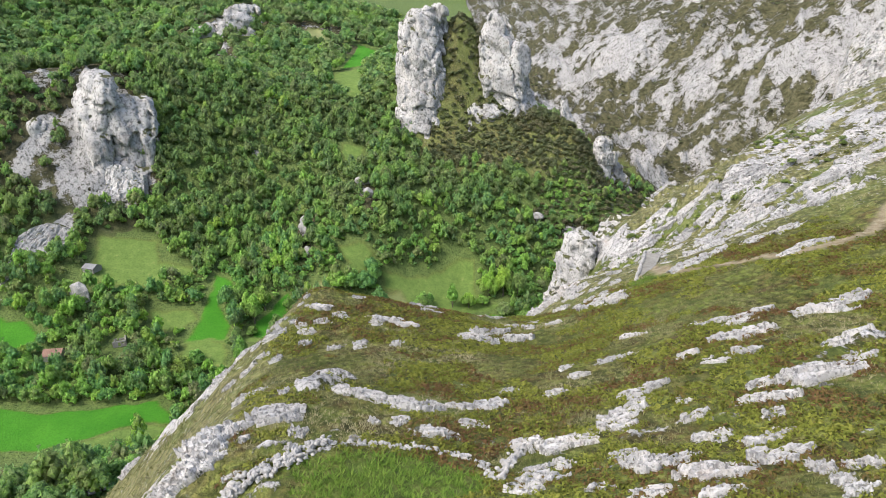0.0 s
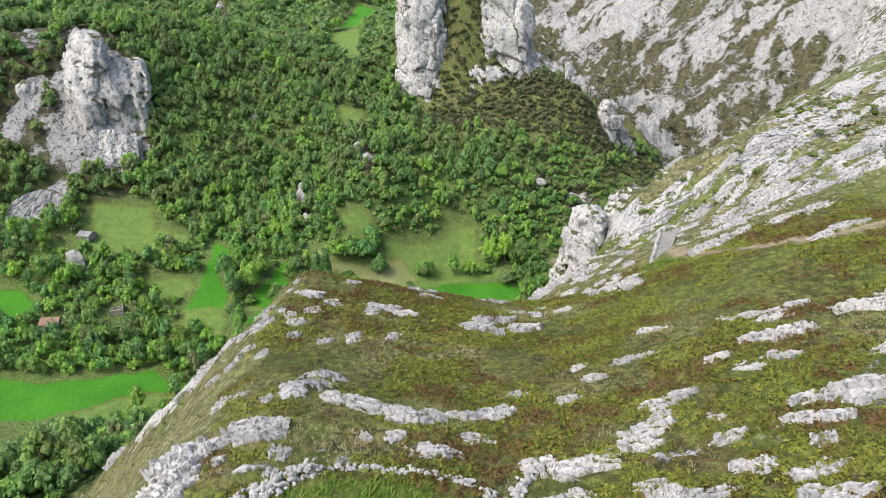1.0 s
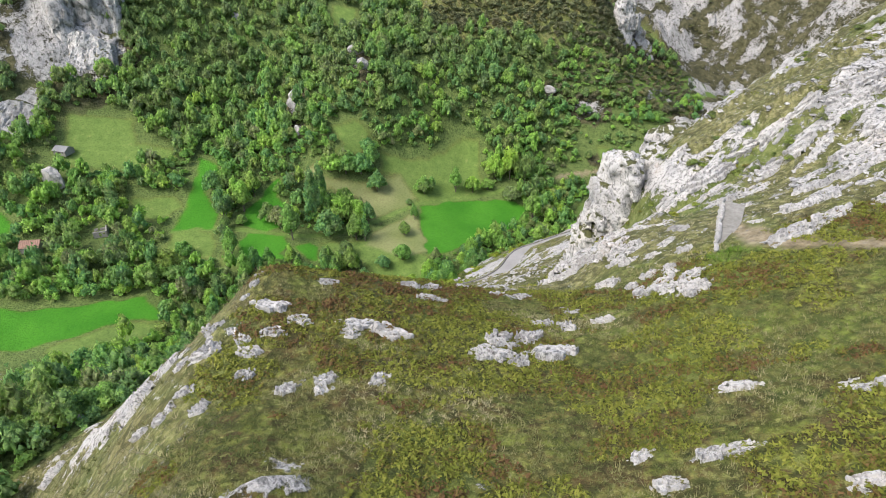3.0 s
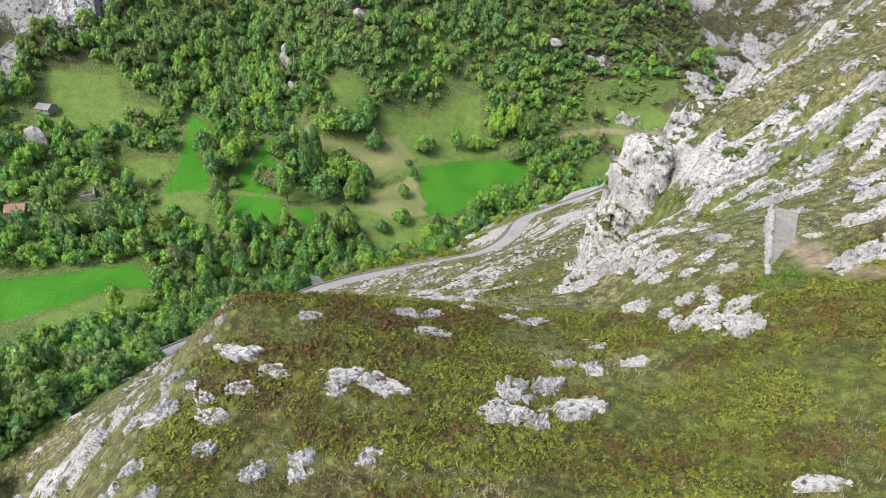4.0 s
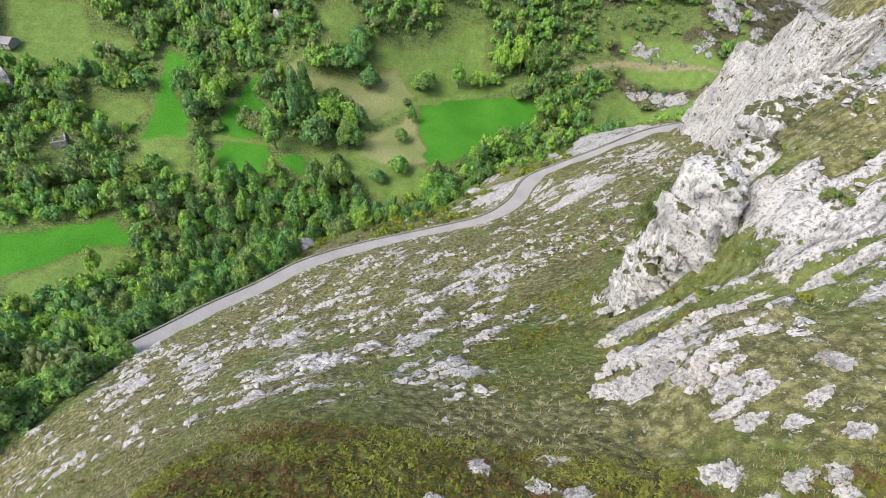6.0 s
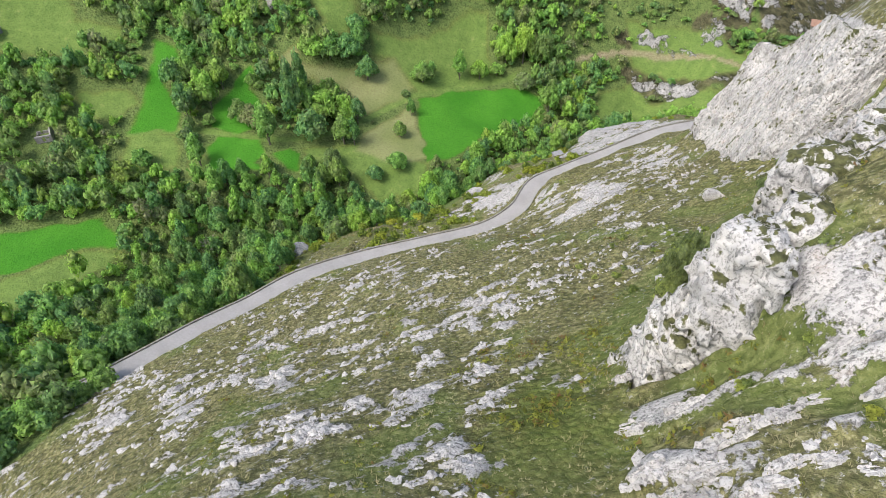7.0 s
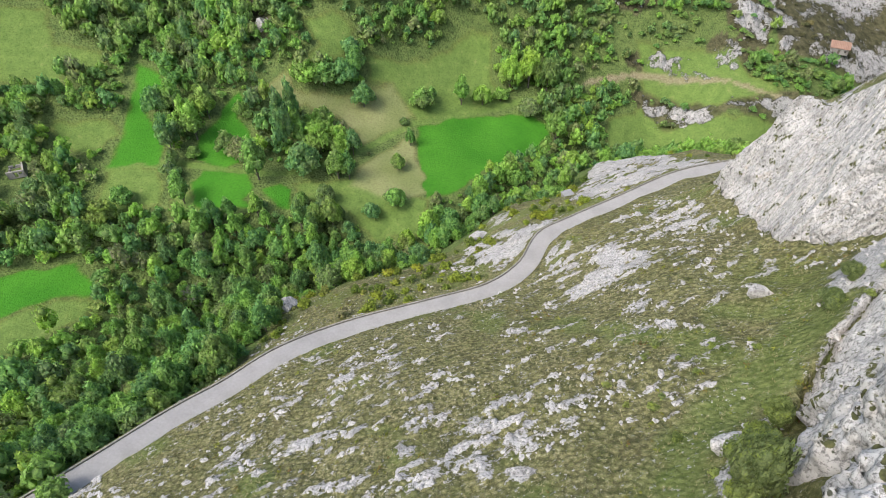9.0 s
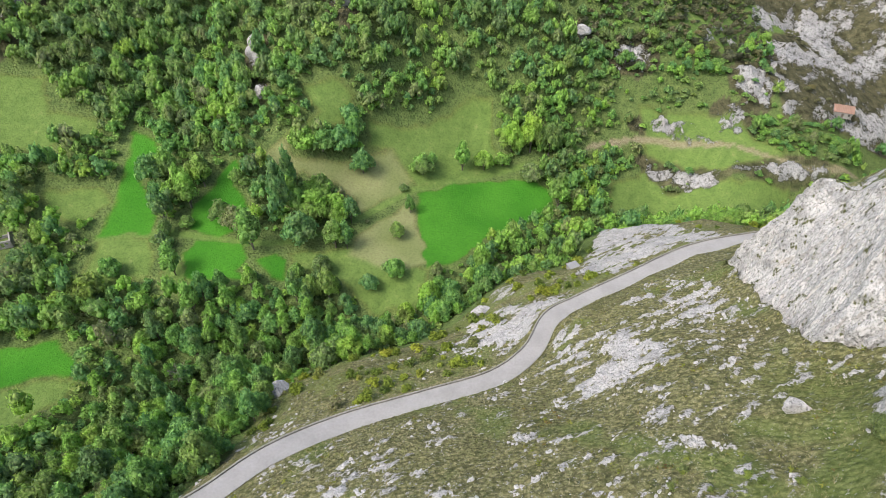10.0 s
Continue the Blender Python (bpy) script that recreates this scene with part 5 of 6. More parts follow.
# x, y, width and height of the beds and blocks that stand out
SHELF_ROCKS = [(-15.0, 34.6, 2.9, 3.1), (-15.4, 32.5, 3.0, 2.3), (-17.0, 31.9, 2.3, 1.8), (-16.7, 43.7, 2.1, 1.4), (-11.3, 36.5, 2.7, 1.9), (-11.6, 35.6, 2.1, 0.9), (-9.8, 35.9, 1.7, 1.1), (-9.4, 34.1, 1.3, 1.1), (-12.9, 33.7, 0.6, 1.0), (-9.5, 32.3, 0.7, 1.0), (-12.9, 30.3, 0.5, 0.8), (-12.2, 30.3, 0.7, 0.7), (-40.1, 65.0, 2.3, 2.0), (-7.0, 41.0, 2.8, 1.2), (-4.9, 40.2, 2.9, 1.3), (-2.3, 39.1, 2.9, 1.3), (0.3, 40.1, 3.3, 1.2), (3.4, 40.7, 2.8, 1.1), (-5.5, 33.6, 0.6, 1.8), (-4.9, 36.4, 0.8, 0.6), (-2.9, 36.6, 1.0, 0.6), (-0.7, 35.3, 2.8, 0.5), (2.2, 37.2, 1.5, 0.9), (-10.2, 53.6, 1.7, 2.1)]
SHELF_ROCKS += [(-13.7, 55.3, 1.0, 1.2), (-13.7, 61.7, 2.5, 0.7), (-12.8, 59.3, 1.5, 0.9), (-8.1, 54.6, 1.4, 0.7), (-4.5, 54.6, 1.4, 1.1), (-4.2, 60.2, 2.7, 0.9), (-9.8, 66.0, 1.6, 1.0), (-17.5, 58.2, 1.8, 0.9), (-18.3, 55.0, 1.4, 1.4), (-15.8, 52.6, 1.1, 1.6), (-19.2, 53.2, 1.6, 1.4), (-21.0, 53.4, 1.7, 1.1), (-7.9, 53.3, 1.2, 1.1), (-10.5, 43.2, 1.8, 0.5), (-14.6, 43.0, 1.2, 0.9), (-11.9, 40.7, 0.7, 0.3), (-24.7, 58.4, 2.4, 1.6), (-2.3, 68.7, 3.8, 1.3), (-1.1, 66.4, 2.2, 0.7), (-7.3, 59.5, 0.9, 0.5), (-6.7, 60.6, 1.9, 0.8), (-10.8, 60.6, 1.3, 0.6), (-13.9, 57.5, 1.2, 0.7), (-17.3, 60.5, 1.6, 1.3)]
SHELF_ROCKS += [(1.4, 72.5, 1.7, 1.0)]
EAST_ROCKS = [(5.3, 61.2, 3.7, 1.5), (5.5, 34.4, 2.0, 1.1), (7.7, 33.2, 2.8, 1.1), (7.2, 30.3, 1.3, 1.1), (5.3, 30.3, 1.8, 0.8), (5.3, 28.8, 2.3, 0.8), (4.7, 27.8, 1.5, 0.6), (10.1, 34.3, 3.8, 1.1), (10.8, 30.4, 1.3, 1.0), (11.5, 28.8, 2.0, 1.9), (13.3, 29.1, 1.6, 0.9), (14.3, 26.8, 2.9, 0.9), (14.6, 39.0, 3.4, 1.2), (13.9, 37.5, 1.2, 0.6), (12.7, 36.1, 2.3, 0.6), (16.2, 35.9, 0.9, 0.6), (15.8, 33.7, 1.6, 1.1), (16.2, 30.8, 1.5, 1.1), (15.3, 31.1, 1.2, 0.8), (25.1, 47.6, 2.6, 1.4), (24.6, 49.2, 1.7, 1.1), (26.9, 49.3, 3.4, 1.0), (24.0, 44.3, 4.4, 0.9), (21.4, 40.6, 3.7, 0.6)]
EAST_ROCKS += [(19.0, 42.4, 1.5, 0.9), (17.5, 51.6, 2.1, 0.8), (15.3, 46.1, 1.6, 0.6), (11.2, 44.5, 1.4, 0.9), (21.0, 35.6, 1.8, 0.7), (20.9, 33.3, 1.7, 0.5), (19.8, 33.8, 1.8, 0.4), (17.7, 29.5, 1.1, 1.2), (18.7, 29.7, 1.6, 0.9), (17.7, 27.6, 2.6, 0.9), (18.8, 25.8, 1.4, 1.1), (19.1, 24.5, 1.3, 0.7), (19.2, 23.3, 1.7, 0.9), (24.3, 35.0, 3.2, 0.7), (28.7, 39.3, 3.5, 0.8), (32.8, 46.9, 5.8, 1.5), (27.8, 36.6, 2.5, 0.7), (19.7, 31.7, 1.2, 0.4), (10.7, 25.7, 1.7, 0.6), (13.3, 24.7, 1.9, 0.5), (8.2, 26.9, 1.2, 0.4), (20.3, 25.4, 0.7, 0.7), (21.1, 25.2, 0.8, 0.5), (7.7, 59.5, 3.0, 0.8)]
EAST_ROCKS += [(10.0, 63.6, 1.5, 1.2), (12.7, 63.9, 1.5, 0.7), (22.9, 49.3, 1.7, 1.0), (13.8, 46.1, 1.3, 0.8), (8.8, 41.6, 1.3, 0.9), (10.7, 47.0, 1.2, 0.7), (5.4, 43.9, 1.1, 0.5), (6.0, 70.9, 3.7, 1.5), (4.1, 58.7, 4.0, 2.3), (7.9, 64.2, 1.4, 0.9), (10.7, 66.7, 1.5, 0.6)]
LEDGE_ROCKS = [(15.1, 71.8, 1.9, 3.9), (17.6, 74.9, 1.7, 1.9), (16.6, 69.3, 1.3, 2.0), (18.1, 70.2, 1.5, 1.6), (19.4, 70.6, 3.3, 2.3), (19.6, 69.3, 1.3, 0.8), (21.2, 68.0, 1.8, 0.8), (18.5, 66.4, 2.3, 1.5), (19.8, 65.2, 2.7, 2.8), (22.0, 72.7, 1.0, 0.7), (21.5, 75.4, 1.4, 0.7), (23.4, 77.8, 1.9, 1.5), (19.5, 74.0, 1.4, 0.5), (12.5, 81.3, 2.9, 2.8), (14.6, 81.3, 2.9, 3.5), (16.3, 79.6, 2.1, 2.7), (18.2, 78.0, 3.3, 2.7), (16.4, 90.3, 5.2, 1.9), (12.9, 84.2, 2.2, 1.2), (15.4, 83.2, 2.8, 1.5), (17.7, 80.8, 2.2, 1.5), (17.9, 85.2, 2.9, 1.3), (20.2, 86.3, 4.0, 1.3)]
EDGE_ROCKS = [(-15.4, 66.3, 0.7, 0.9), (-15.8, 63.4, 0.7, 1.0), (-16.0, 59.6, 0.9, 1.2), (-19.8, 63.7, 0.9, 0.9), (-17.3, 58.4, 1.8, 1.8), (-24.9, 60.9, 2.2, 2.2), (-19.8, 58.7, 1.6, 1.6), (-14.8, 58.7, 0.9, 1.2), (-15.3, 64.8, 0.7, 0.7), (-17.7, 59.4, 0.6, 0.9)]
SHOULDER_ROCKS = [(35.0, 92.3, 8.4, 3.0), (29, 91, 7.0, 3.0), (42.2, 92.4, 11.4, 2.9), (50.4, 91.0, 14.5, 3.4), (39.0, 78.6, 10.0, 2.5), (38.8, 63.0, 5.0, 1.5), (31.3, 70.2, 6.4, 2.0), (48.3, 76.6, 10.2, 2.1), (46.1, 84.9, 7.2, 1.8), (37.4, 87.1, 6.3, 2.3), (29.4, 87.5, 6.2, 2.7), (19.3, 67.5, 6.0, 1.8), (54.6, 81.8, 10.1, 2.3), (60.2, 86.5, 8.8, 2.9), (43.3, 83.4, 7.1, 1.9), (22.9, 87.5, 4.4, 3.4), (32, 84, 6, 1.6), (20, 82, 4, 2), (18, 76, 4, 1.6), (40, 71, 7, 1.8), (34, 75, 6, 1.6)]
FAR_ROCKS = [(-49, 362, 6, 5), (-43, 350, 5, 5), (-79, 341, 5, 6.5), (-80, 337, 4.5, 5), (-78, 334, 4, 3.5), (-74, 318, 4, 3.5), (-176, 273, 7, 9), (-43.5, 192, 4.5, 4.0), (27.4, 116.2, 3.2, 2.4), (45, 146, 2.6, 1.6), (-117, 384, 5, 3), (60, 372, 6, 3), (9, 223, 5, 2)]
rocks_at = []


def broken_up(rocks, most):
    """Wide beds as several smaller ones along the same line."""
    out = []
    for x, y, w, h in rocks:
        n = max(1, int(math.ceil(w / most)))
        for i in range(n):
            u = (i + 0.5 - n / 2) * w / n
            out.append((x + u + rng.uniform(-0.2, 0.2), y + 0.17 * u + (rng.uniform(-0.6, 0.6) if n > 1 else 0), w / n * rng.uniform(0.85, 1.25), h))
    return out


def slope_at(x, y, e=1.0):
    return Vector((-(on_ground(x + e, y) - on_ground(x - e, y)) / (2 * e), -(on_ground(x, y + e) - on_ground(x, y - e)) / (2 * e), 1)).normalized()


def lay_rock(me, x, y, wide, high, turn, label, category, deep, flat=True):
    """A rock on the ground; a bed lies along the slope, a boulder stands."""
    ob = new(me.name, me)
    up = slope_at(x, y, max(1.0, wide * 0.4)) if flat else Vector((0, 0, 1))
    spin = Vector((0, 0, 1)).rotation_difference(up) @ Euler((0, 0, turn)).to_quaternion()
    ob.matrix_basis = Matrix.LocRotScale((x, y, float(on_ground(x, y)) + (0.03 * high if flat else 0.12 * high)), spin, (wide, deep, high))
    rocks_at.append((x, y, wide * 0.5))
    return tagged(ob, label, category, "limestone rocks on the mountain")


for k, (x, y, w, h) in enumerate(broken_up(SHELF_ROCKS + EAST_ROCKS + LEDGE_ROCKS + EDGE_ROCKS, 3.2)):
    if w / h < 1.5:
        for i in range(1 if w < 1.3 else 3 if w < 2.2 else 5):
            a = 2.4 * i + k
            off, size = (0, 1.2) if w < 1.3 else (0.30 * w * math.sqrt(i / 3), 0.72)
            lay_rock(BEDS[(k * 7 + i) % 10], x + off * math.cos(a), y + off * math.sin(a), w * size, w * size * 0.62, rng.uniform(-0.8, 0.8), "angular white limestone block set in heath", "rock", w * size * 0.9)
    else:
        lay_rock(BEDS[k % 10], x, y, w * 1.15, max(0.40 * w, 0.7), rng.uniform(-0.2, 0.4), "broken white limestone bed lying in grass and heather", "rock", max(0.6 * w, 1.1))
for k, (x, y, w, h) in enumerate(broken_up(SHOULDER_ROCKS, 3.6)):
    lay_rock(BEDS[(k * 3) % 10], x, y, w * 1.25, 0.36 * w, rng.uniform(0.0, 0.4), "long tilted limestone slab on the shoulder", "rock", 0.62 * w)
for k, (x, y, w, h) in enumerate(FAR_ROCKS):
    lay_rock(CHUNKS[k % 6], x, y, w * 1.3, h * 1.7, rng.uniform(-0.4, 0.4), "pale limestone rock standing out of the slope", "rock", w * 1.1, False)
crag_of("limestone_crag", [((110, 421, 58), (111, 424, 90), (9, 6), (6, 3), 20), ((124, 428, 52), (123, 430, 80), (9, 6), (5, 3), 25)], "white limestone outcrop above the brook", "rock face", 0.8, 1.8, 6.0, FAR_CRAG, 263)
crag_of("limestone_crag", [((198, 494, 40), (196, 497, 66), (8, 6), (4, 3), 10)], "white limestone block at the mouth of the side valley", "rock face", 0.8, 1.6, 6.0, FAR_CRAG, 283)

# smaller rocks: the nearest as things, the rest as stuff
near_spots = []
tries = rng.uniform((-30, 20), (62, 100), (12000, 2))
mask = cover_at("rock", tries[:, 0], tries[:, 1])
for (x, y), m in zip(tries, mask):
    if m > 0.40 and len(near_spots) < 60 and min([9] + [math.hypot(x - a, y - b) - r * 0.5 for a, b, r in rocks_at]) > 0.7:
        near_spots.append((x, y))
        w = (0.5 + 1.6 * rng.uniform() ** 1.6) * (0.8 + 0.5 * min(1.0, max(0.0, m - 0.4)))
        lay_rock(SMALL_BEDS[rng.integers(6)], x, y, w, 0.5 * w, rng.uniform(-0.3, 0.5), "small broken limestone bed in the turf", "rock", 0.7 * w)
STONES = [block(rng, 1, (0.62, 0.42, 0.17), 5) for k in range(12)]


def stone_field(name, spots, sizes, label):
    z = on_ground(spots[:, 0], spots[:, 1])
    v, f, _ = planted(STONES, rng, spots[:, 0], spots[:, 1], z, sizes, sizes * rng.uniform(0.7, 1.1, len(sizes)))
    return tagged(new(name, tri_mesh(name, v, f, LIMESTONE, flat=True)), label, "stones", kind="stuff")


tries = rng.uniform((-62, 74), (66, 215), (60000, 2))
mask = cover_at("rock", tries[:, 0], tries[:, 1])
stony = 0.42 * fractal((tries[:, 0] * 0.86 + tries[:, 1] * 0.5) / 7, (-tries[:, 0] * 0.5 + tries[:, 1] * 0.86) / 4, 4, 161)
spots = tries[(mask + stony + rng.uniform(-0.22, 0.12, len(mask)) > 0.46) & (cover_at("dry", tries[:, 0], tries[:, 1]) > 0.3) & (cover_at("lush", tries[:, 0], tries[:, 1]) < 0.3)]
spots = spots[beside(ROAD_CURVE, spots[:, 0], spots[:, 1], 12)[0] > 3.6][:6500]
stone_field("loose_stones", spots, 0.25 + 0.95 * rng.uniform(0, 1, len(spots)) ** 2.4, "scattered pale limestone stones over the dry slope")

# ---- woods ----
rng = np.random.default_rng(11)
FINE = [crown(rng, 20, 46, True, rng.uniform(0.95, 1.2), 1.0, 0.17) for k in range(5)] + [crown(rng, 17, 46, True, 1.45, 0.85, 0.15, 0.5) for k in range(2)]
MIDDLE = [crown(rng, 9, 13, True, rng.uniform(0.95, 1.25), 1.0, 0.28) for k in range(7)] + [crown(rng, 8, 13, True, 1.5, 0.8, 0.28, 0.5) for k in range(3)]
COARSE = [crown(rng, 3, 16, True, rng.uniform(0.9, 1.3), 0.8, 0.52) for k in range(6)]


def scattered(x0, x1, y0, y1, gap):
    """Places on a jittered grid."""
    gx, gy = np.meshgrid(np.arange(x0, x1, gap), np.arange(y0, y1, gap * 0.87))
    gx = gx + (np.arange(gx.shape[0]) % 2)[:, None] * gap / 2
    p = np.stack([gx.ravel(), gy.ravel()], -1)
    return p + rng.uniform(-0.38, 0.38, p.shape) * gap


def wooded(p, thin=0.0):
    x, y = p[:, 0], p[:, 1]
    free = (cover_at("wood", x, y) > 0.5) & (cover_at("rock", x, y) < 0.35)
    free &= (beside(ROAD_CURVE, x, y, 12)[0] > np.where(x < -66, 3.9, 5.5)) & (beside(curved(LANE, 3.0), x, y, 6)[0] > 2.6) & (beside(curved(TRACK, 3.0), x, y, 6)[0] > 3.5)
    for dx, dy in ((2.6, 0), (-2.6, 0), (0, 2.6), (0, -3.4)):
        for kind in FIELDS:
            free &= cover_at(kind, x + dx, y + dy) < 0.5
    gaps = fractal(x / 14, y / 14, 3, 131)
    right = ramp(62, 85, x) * ramp(300, 318, y) * ramp(395, 365, y)      # the thin scrub above the brook
    edge, _, side = beside(BLUFF_CURVE, x, y, 20)
    free &= ~((edge < 5.5) & (x > -40))
    free &= ~((x > -8) & (x < 112) & (y > 400) & (y < 480))               # scrub only under the pinnacles
    for hx, hy in ((-171.5, 240.5), (-148, 251.5), (-177, 289.5), (183, 357)):
        free &= np.hypot(x - hx, y - hy + 4) > 8.5
    return free & (gaps > -0.62 + thin + 0.5 * right)


TREE_MESHES = []
for k, (v, f) in enumerate(FINE):
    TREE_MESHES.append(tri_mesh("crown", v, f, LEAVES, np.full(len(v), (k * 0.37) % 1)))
TRUNK = stems("trunk", [((0, 0, -0.5), (0.02, 0.01, 0.5), 0.075, 0.055), ((0.02, 0.01, 0.5), (0.05, 0.0, 1.05), 0.055, 0.025), ((0.02, 0.01, 0.42), (0.38, 0.1, 0.85), 0.035, 0.012), ((0.02, 0.0, 0.5), (-0.3, 0.25, 0.95), 0.035, 0.012), ((0.02, 0.0, 0.45), (-0.1, -0.36, 0.9), 0.03, 0.012)], BARK)


def tree_thing(k, x, y, radius, high, label, name="broadleaf_tree"):
    base = new(name)
    part("trunk", TRUNK, base)
    part("crown", TREE_MESHES[k % len(TREE_MESHES)], base)
    base.matrix_basis = Matrix.LocRotScale((x, y, float(on_ground(x, y)) - 0.26 * high), Euler((0, 0, rng.uniform(0, 6.28))), (radius, radius, high * 1.12))
    return tagged(base, label, "tree", "valley trees")


# trees that stand alone in and beside the fields: x, y, crown radius, height to the crown's middle
LONE = [(-56, 299, 6.2, 6.2), (-49, 300, 5.6, 6.0), (-42, 303, 6.2, 7), (-37, 308, 4.3, 6.8), (-34, 298, 5.0, 6), (-58, 280, 4.1, 10), (-60, 271, 5.4, 10.5), (-48, 284, 4.6, 6.6), (-48, 273, 6.8, 8.4), (-41, 274, 6, 8), (-36, 273, 3.6, 6.6), (-52, 261, 7, 7.2), (-40, 260, 5.6, 5.6), (-36, 260, 3.4, 5.2), (-43, 248, 3.7, 5), (-15, 282, 2, 5), (-18, 293, 2.1, 2.1), (-19, 268, 3.0, 4), (-11, 303, 5.2, 5.2), (-7, 308, 3, 3), (5, 310, 4.6, 5.8), (14, 312, 4.6, 6)]
LONE += [(22, 315, 3.8, 3.8), (34, 310, 5.4, 5), (-107, 279, 5, 6.6), (-102, 282, 4.5, 6.6), (-92, 271, 5.6, 6.8), (-99, 264, 5.2, 7), (-97, 259, 2.7, 4.6), (-91, 263, 2.7, 3), (-78, 283, 3, 4), (-74, 263, 5.2, 6), (-80, 266, 4.5, 5.2), (-67, 255, 6, 8), (-90, 243, 4.6, 5.6), (-110, 242, 4, 4.8), (-113, 233, 5.4, 6.2), (-19, 249, 4.3, 5), (-27, 244, 3.6, 3.4), (-116, 303, 3, 3), (-89, 280, 4.6, 6), (44, 298, 5.6, 8), (26, 321, 5.8, 10), (34, 322, 5.8, 11), (42, 322, 5.4, 11)]
placed = []
for k, (x, y, r, h) in enumerate(LONE):
    tree_thing(k, x, y, r, h, "round green broadleaf tree standing in a meadow", "meadow_tree")
    placed.append((x, y))
valley = np.vstack([scattered(-125, -60, 62, 135, 5.2), scattered(-128, 66, 135, 300, 4.9)])
valley = valley[wooded(valley)]
order = np.argsort(np.hypot(valley[:, 0] + 20, valley[:, 1] - 190))
belt = np.array([(-63.5 - 2.7 * k + rng.uniform(-0.6, 0.6), 126.0 - 2.65 * k + rng.uniform(-0.8, 0.8)) for k in range(15)])
for k, (x, y) in enumerate(valley[order[:290]]):
    if min(math.hypot(x - a, y - b) for a, b in placed) < 4.5:
        continue
    r = 1.9 + 2.4 * rng.uniform() ** 1.4
    tree_thing(k + int(x), x, y, r, r * rng.uniform(1.15, 1.8), "leafy green broadleaf tree in the valley wood")
for k, (x, y) in enumerate(belt):
    r = rng.uniform(3.0, 4.0)
    tree_thing(k, x, y, r, r * 1.0, "leafy roadside tree below the dry slope", "roadside_tree")
rest = [valley[order[290:]]]
mid = scattered(-270, 200, 190, 440, 4.1)
mid = mid[~((mid[:, 0] > -128) & (mid[:, 0] < 66) & (mid[:, 1] < 300))]
rest.append(mid[wooded(mid)])
p = np.vstack(rest)
r = (1.6 + 2.5 * rng.uniform(0, 1, len(p)) ** 1.5) * np.where((p[:, 0] > 60) & (p[:, 1] > 300), 0.75, 1.0)
v, f, tone = planted(MIDDLE, rng, p[:, 0], p[:, 1], on_ground(p[:, 0], p[:, 1]) - 0.6, r, r * rng.uniform(1.1, 1.8, len(p)))
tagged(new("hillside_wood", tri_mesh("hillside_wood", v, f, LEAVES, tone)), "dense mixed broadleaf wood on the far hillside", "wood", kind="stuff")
p = np.vstack([scattered(-420, 120, 440, 560, 7.2), scattered(-520, 120, 560, 830, 9.5), scattered(-420, -270, 190, 440, 8)])
p = p[wooded(p)]
r = rng.uniform(3.2, 5.6, len(p)) * np.where(p[:, 1] > 560, 1.25, 1.0)
v, f, tone = planted(COARSE, rng, p[:, 0], p[:, 1], on_ground(p[:, 0], p[:, 1]) - 0.5, r, r * rng.uniform(0.8, 1.2, len(p)))
tagged(new("far_wood", tri_mesh("far_wood", v, f, LEAVES, tone)), "distant dark woods covering the hills", "wood", kind="stuff")

p = scattered(-130, 66, 62, 330, 3.7)
p = p[wooded(p, -0.3)]
r = 0.8 + 1.5 * rng.uniform(0, 1, len(p)) ** 1.5
v, f, tone = planted(COARSE, rng, p[:, 0], p[:, 1], on_ground(p[:, 0], p[:, 1]) - 0.2, r, r * rng.uniform(0.7, 1.2, len(p)))
tagged(new("undergrowth", tri_mesh("undergrowth", v, f, LEAVES, tone)), "green bushes and brambles under and between the trees", "shrubs", kind="stuff")

# shrubs: on the bank under the road, on ledges, over the east mountain
rng = np.random.default_rng(13)
BUSH = [crown(rng, 6, 30, True, rng.uniform(0.7, 0.95), 1.0, 0.26) for k in range(6)]
p = scattered(-95, 110, 120, 280, 2.6)
d, _, s = beside(ROAD_CURVE, p[:, 0], p[:, 1], 60)
keep = (cover_at("scrub", p[:, 0], p[:, 1]) > 0.45) & (d > 3.6) & (s > 0) & (cover_at("rock", p[:, 0], p[:, 1]) < 0.45) & (rng.uniform(0, 1, len(p)) < 0.36)
ledge = np.vstack([rng.uniform((18, 85), (62, 140), (260, 2)), rng.uniform((34, 120), (60, 170), (120, 2))])
q = np.vstack([p[keep], ledge[cover_at("rock", ledge[:, 0], ledge[:, 1]) > 0.2][:110]])
r = np.concatenate([rng.uniform(0.7, 2.0, keep.sum()), rng.uniform(0.3, 0.8, len(q) - keep.sum())])
v, f, tone = planted(BUSH, rng, q[:, 0], q[:, 1], on_ground(q[:, 0], q[:, 1]) - 0.1, r, r * 0.9)
tagged(new("shrubs", tri_mesh("shrubs", v, f, SHRUB_LEAF, tone)), "green shrubs on the bank and the rock ledges", "shrubs", kind="stuff")
BUSH_CROWNS = [tri_mesh("crown", *crown(rng, 30, 90, True, 1.1, 1.0, 0.10), SHRUB_LEAF, None) for k in range(3)]
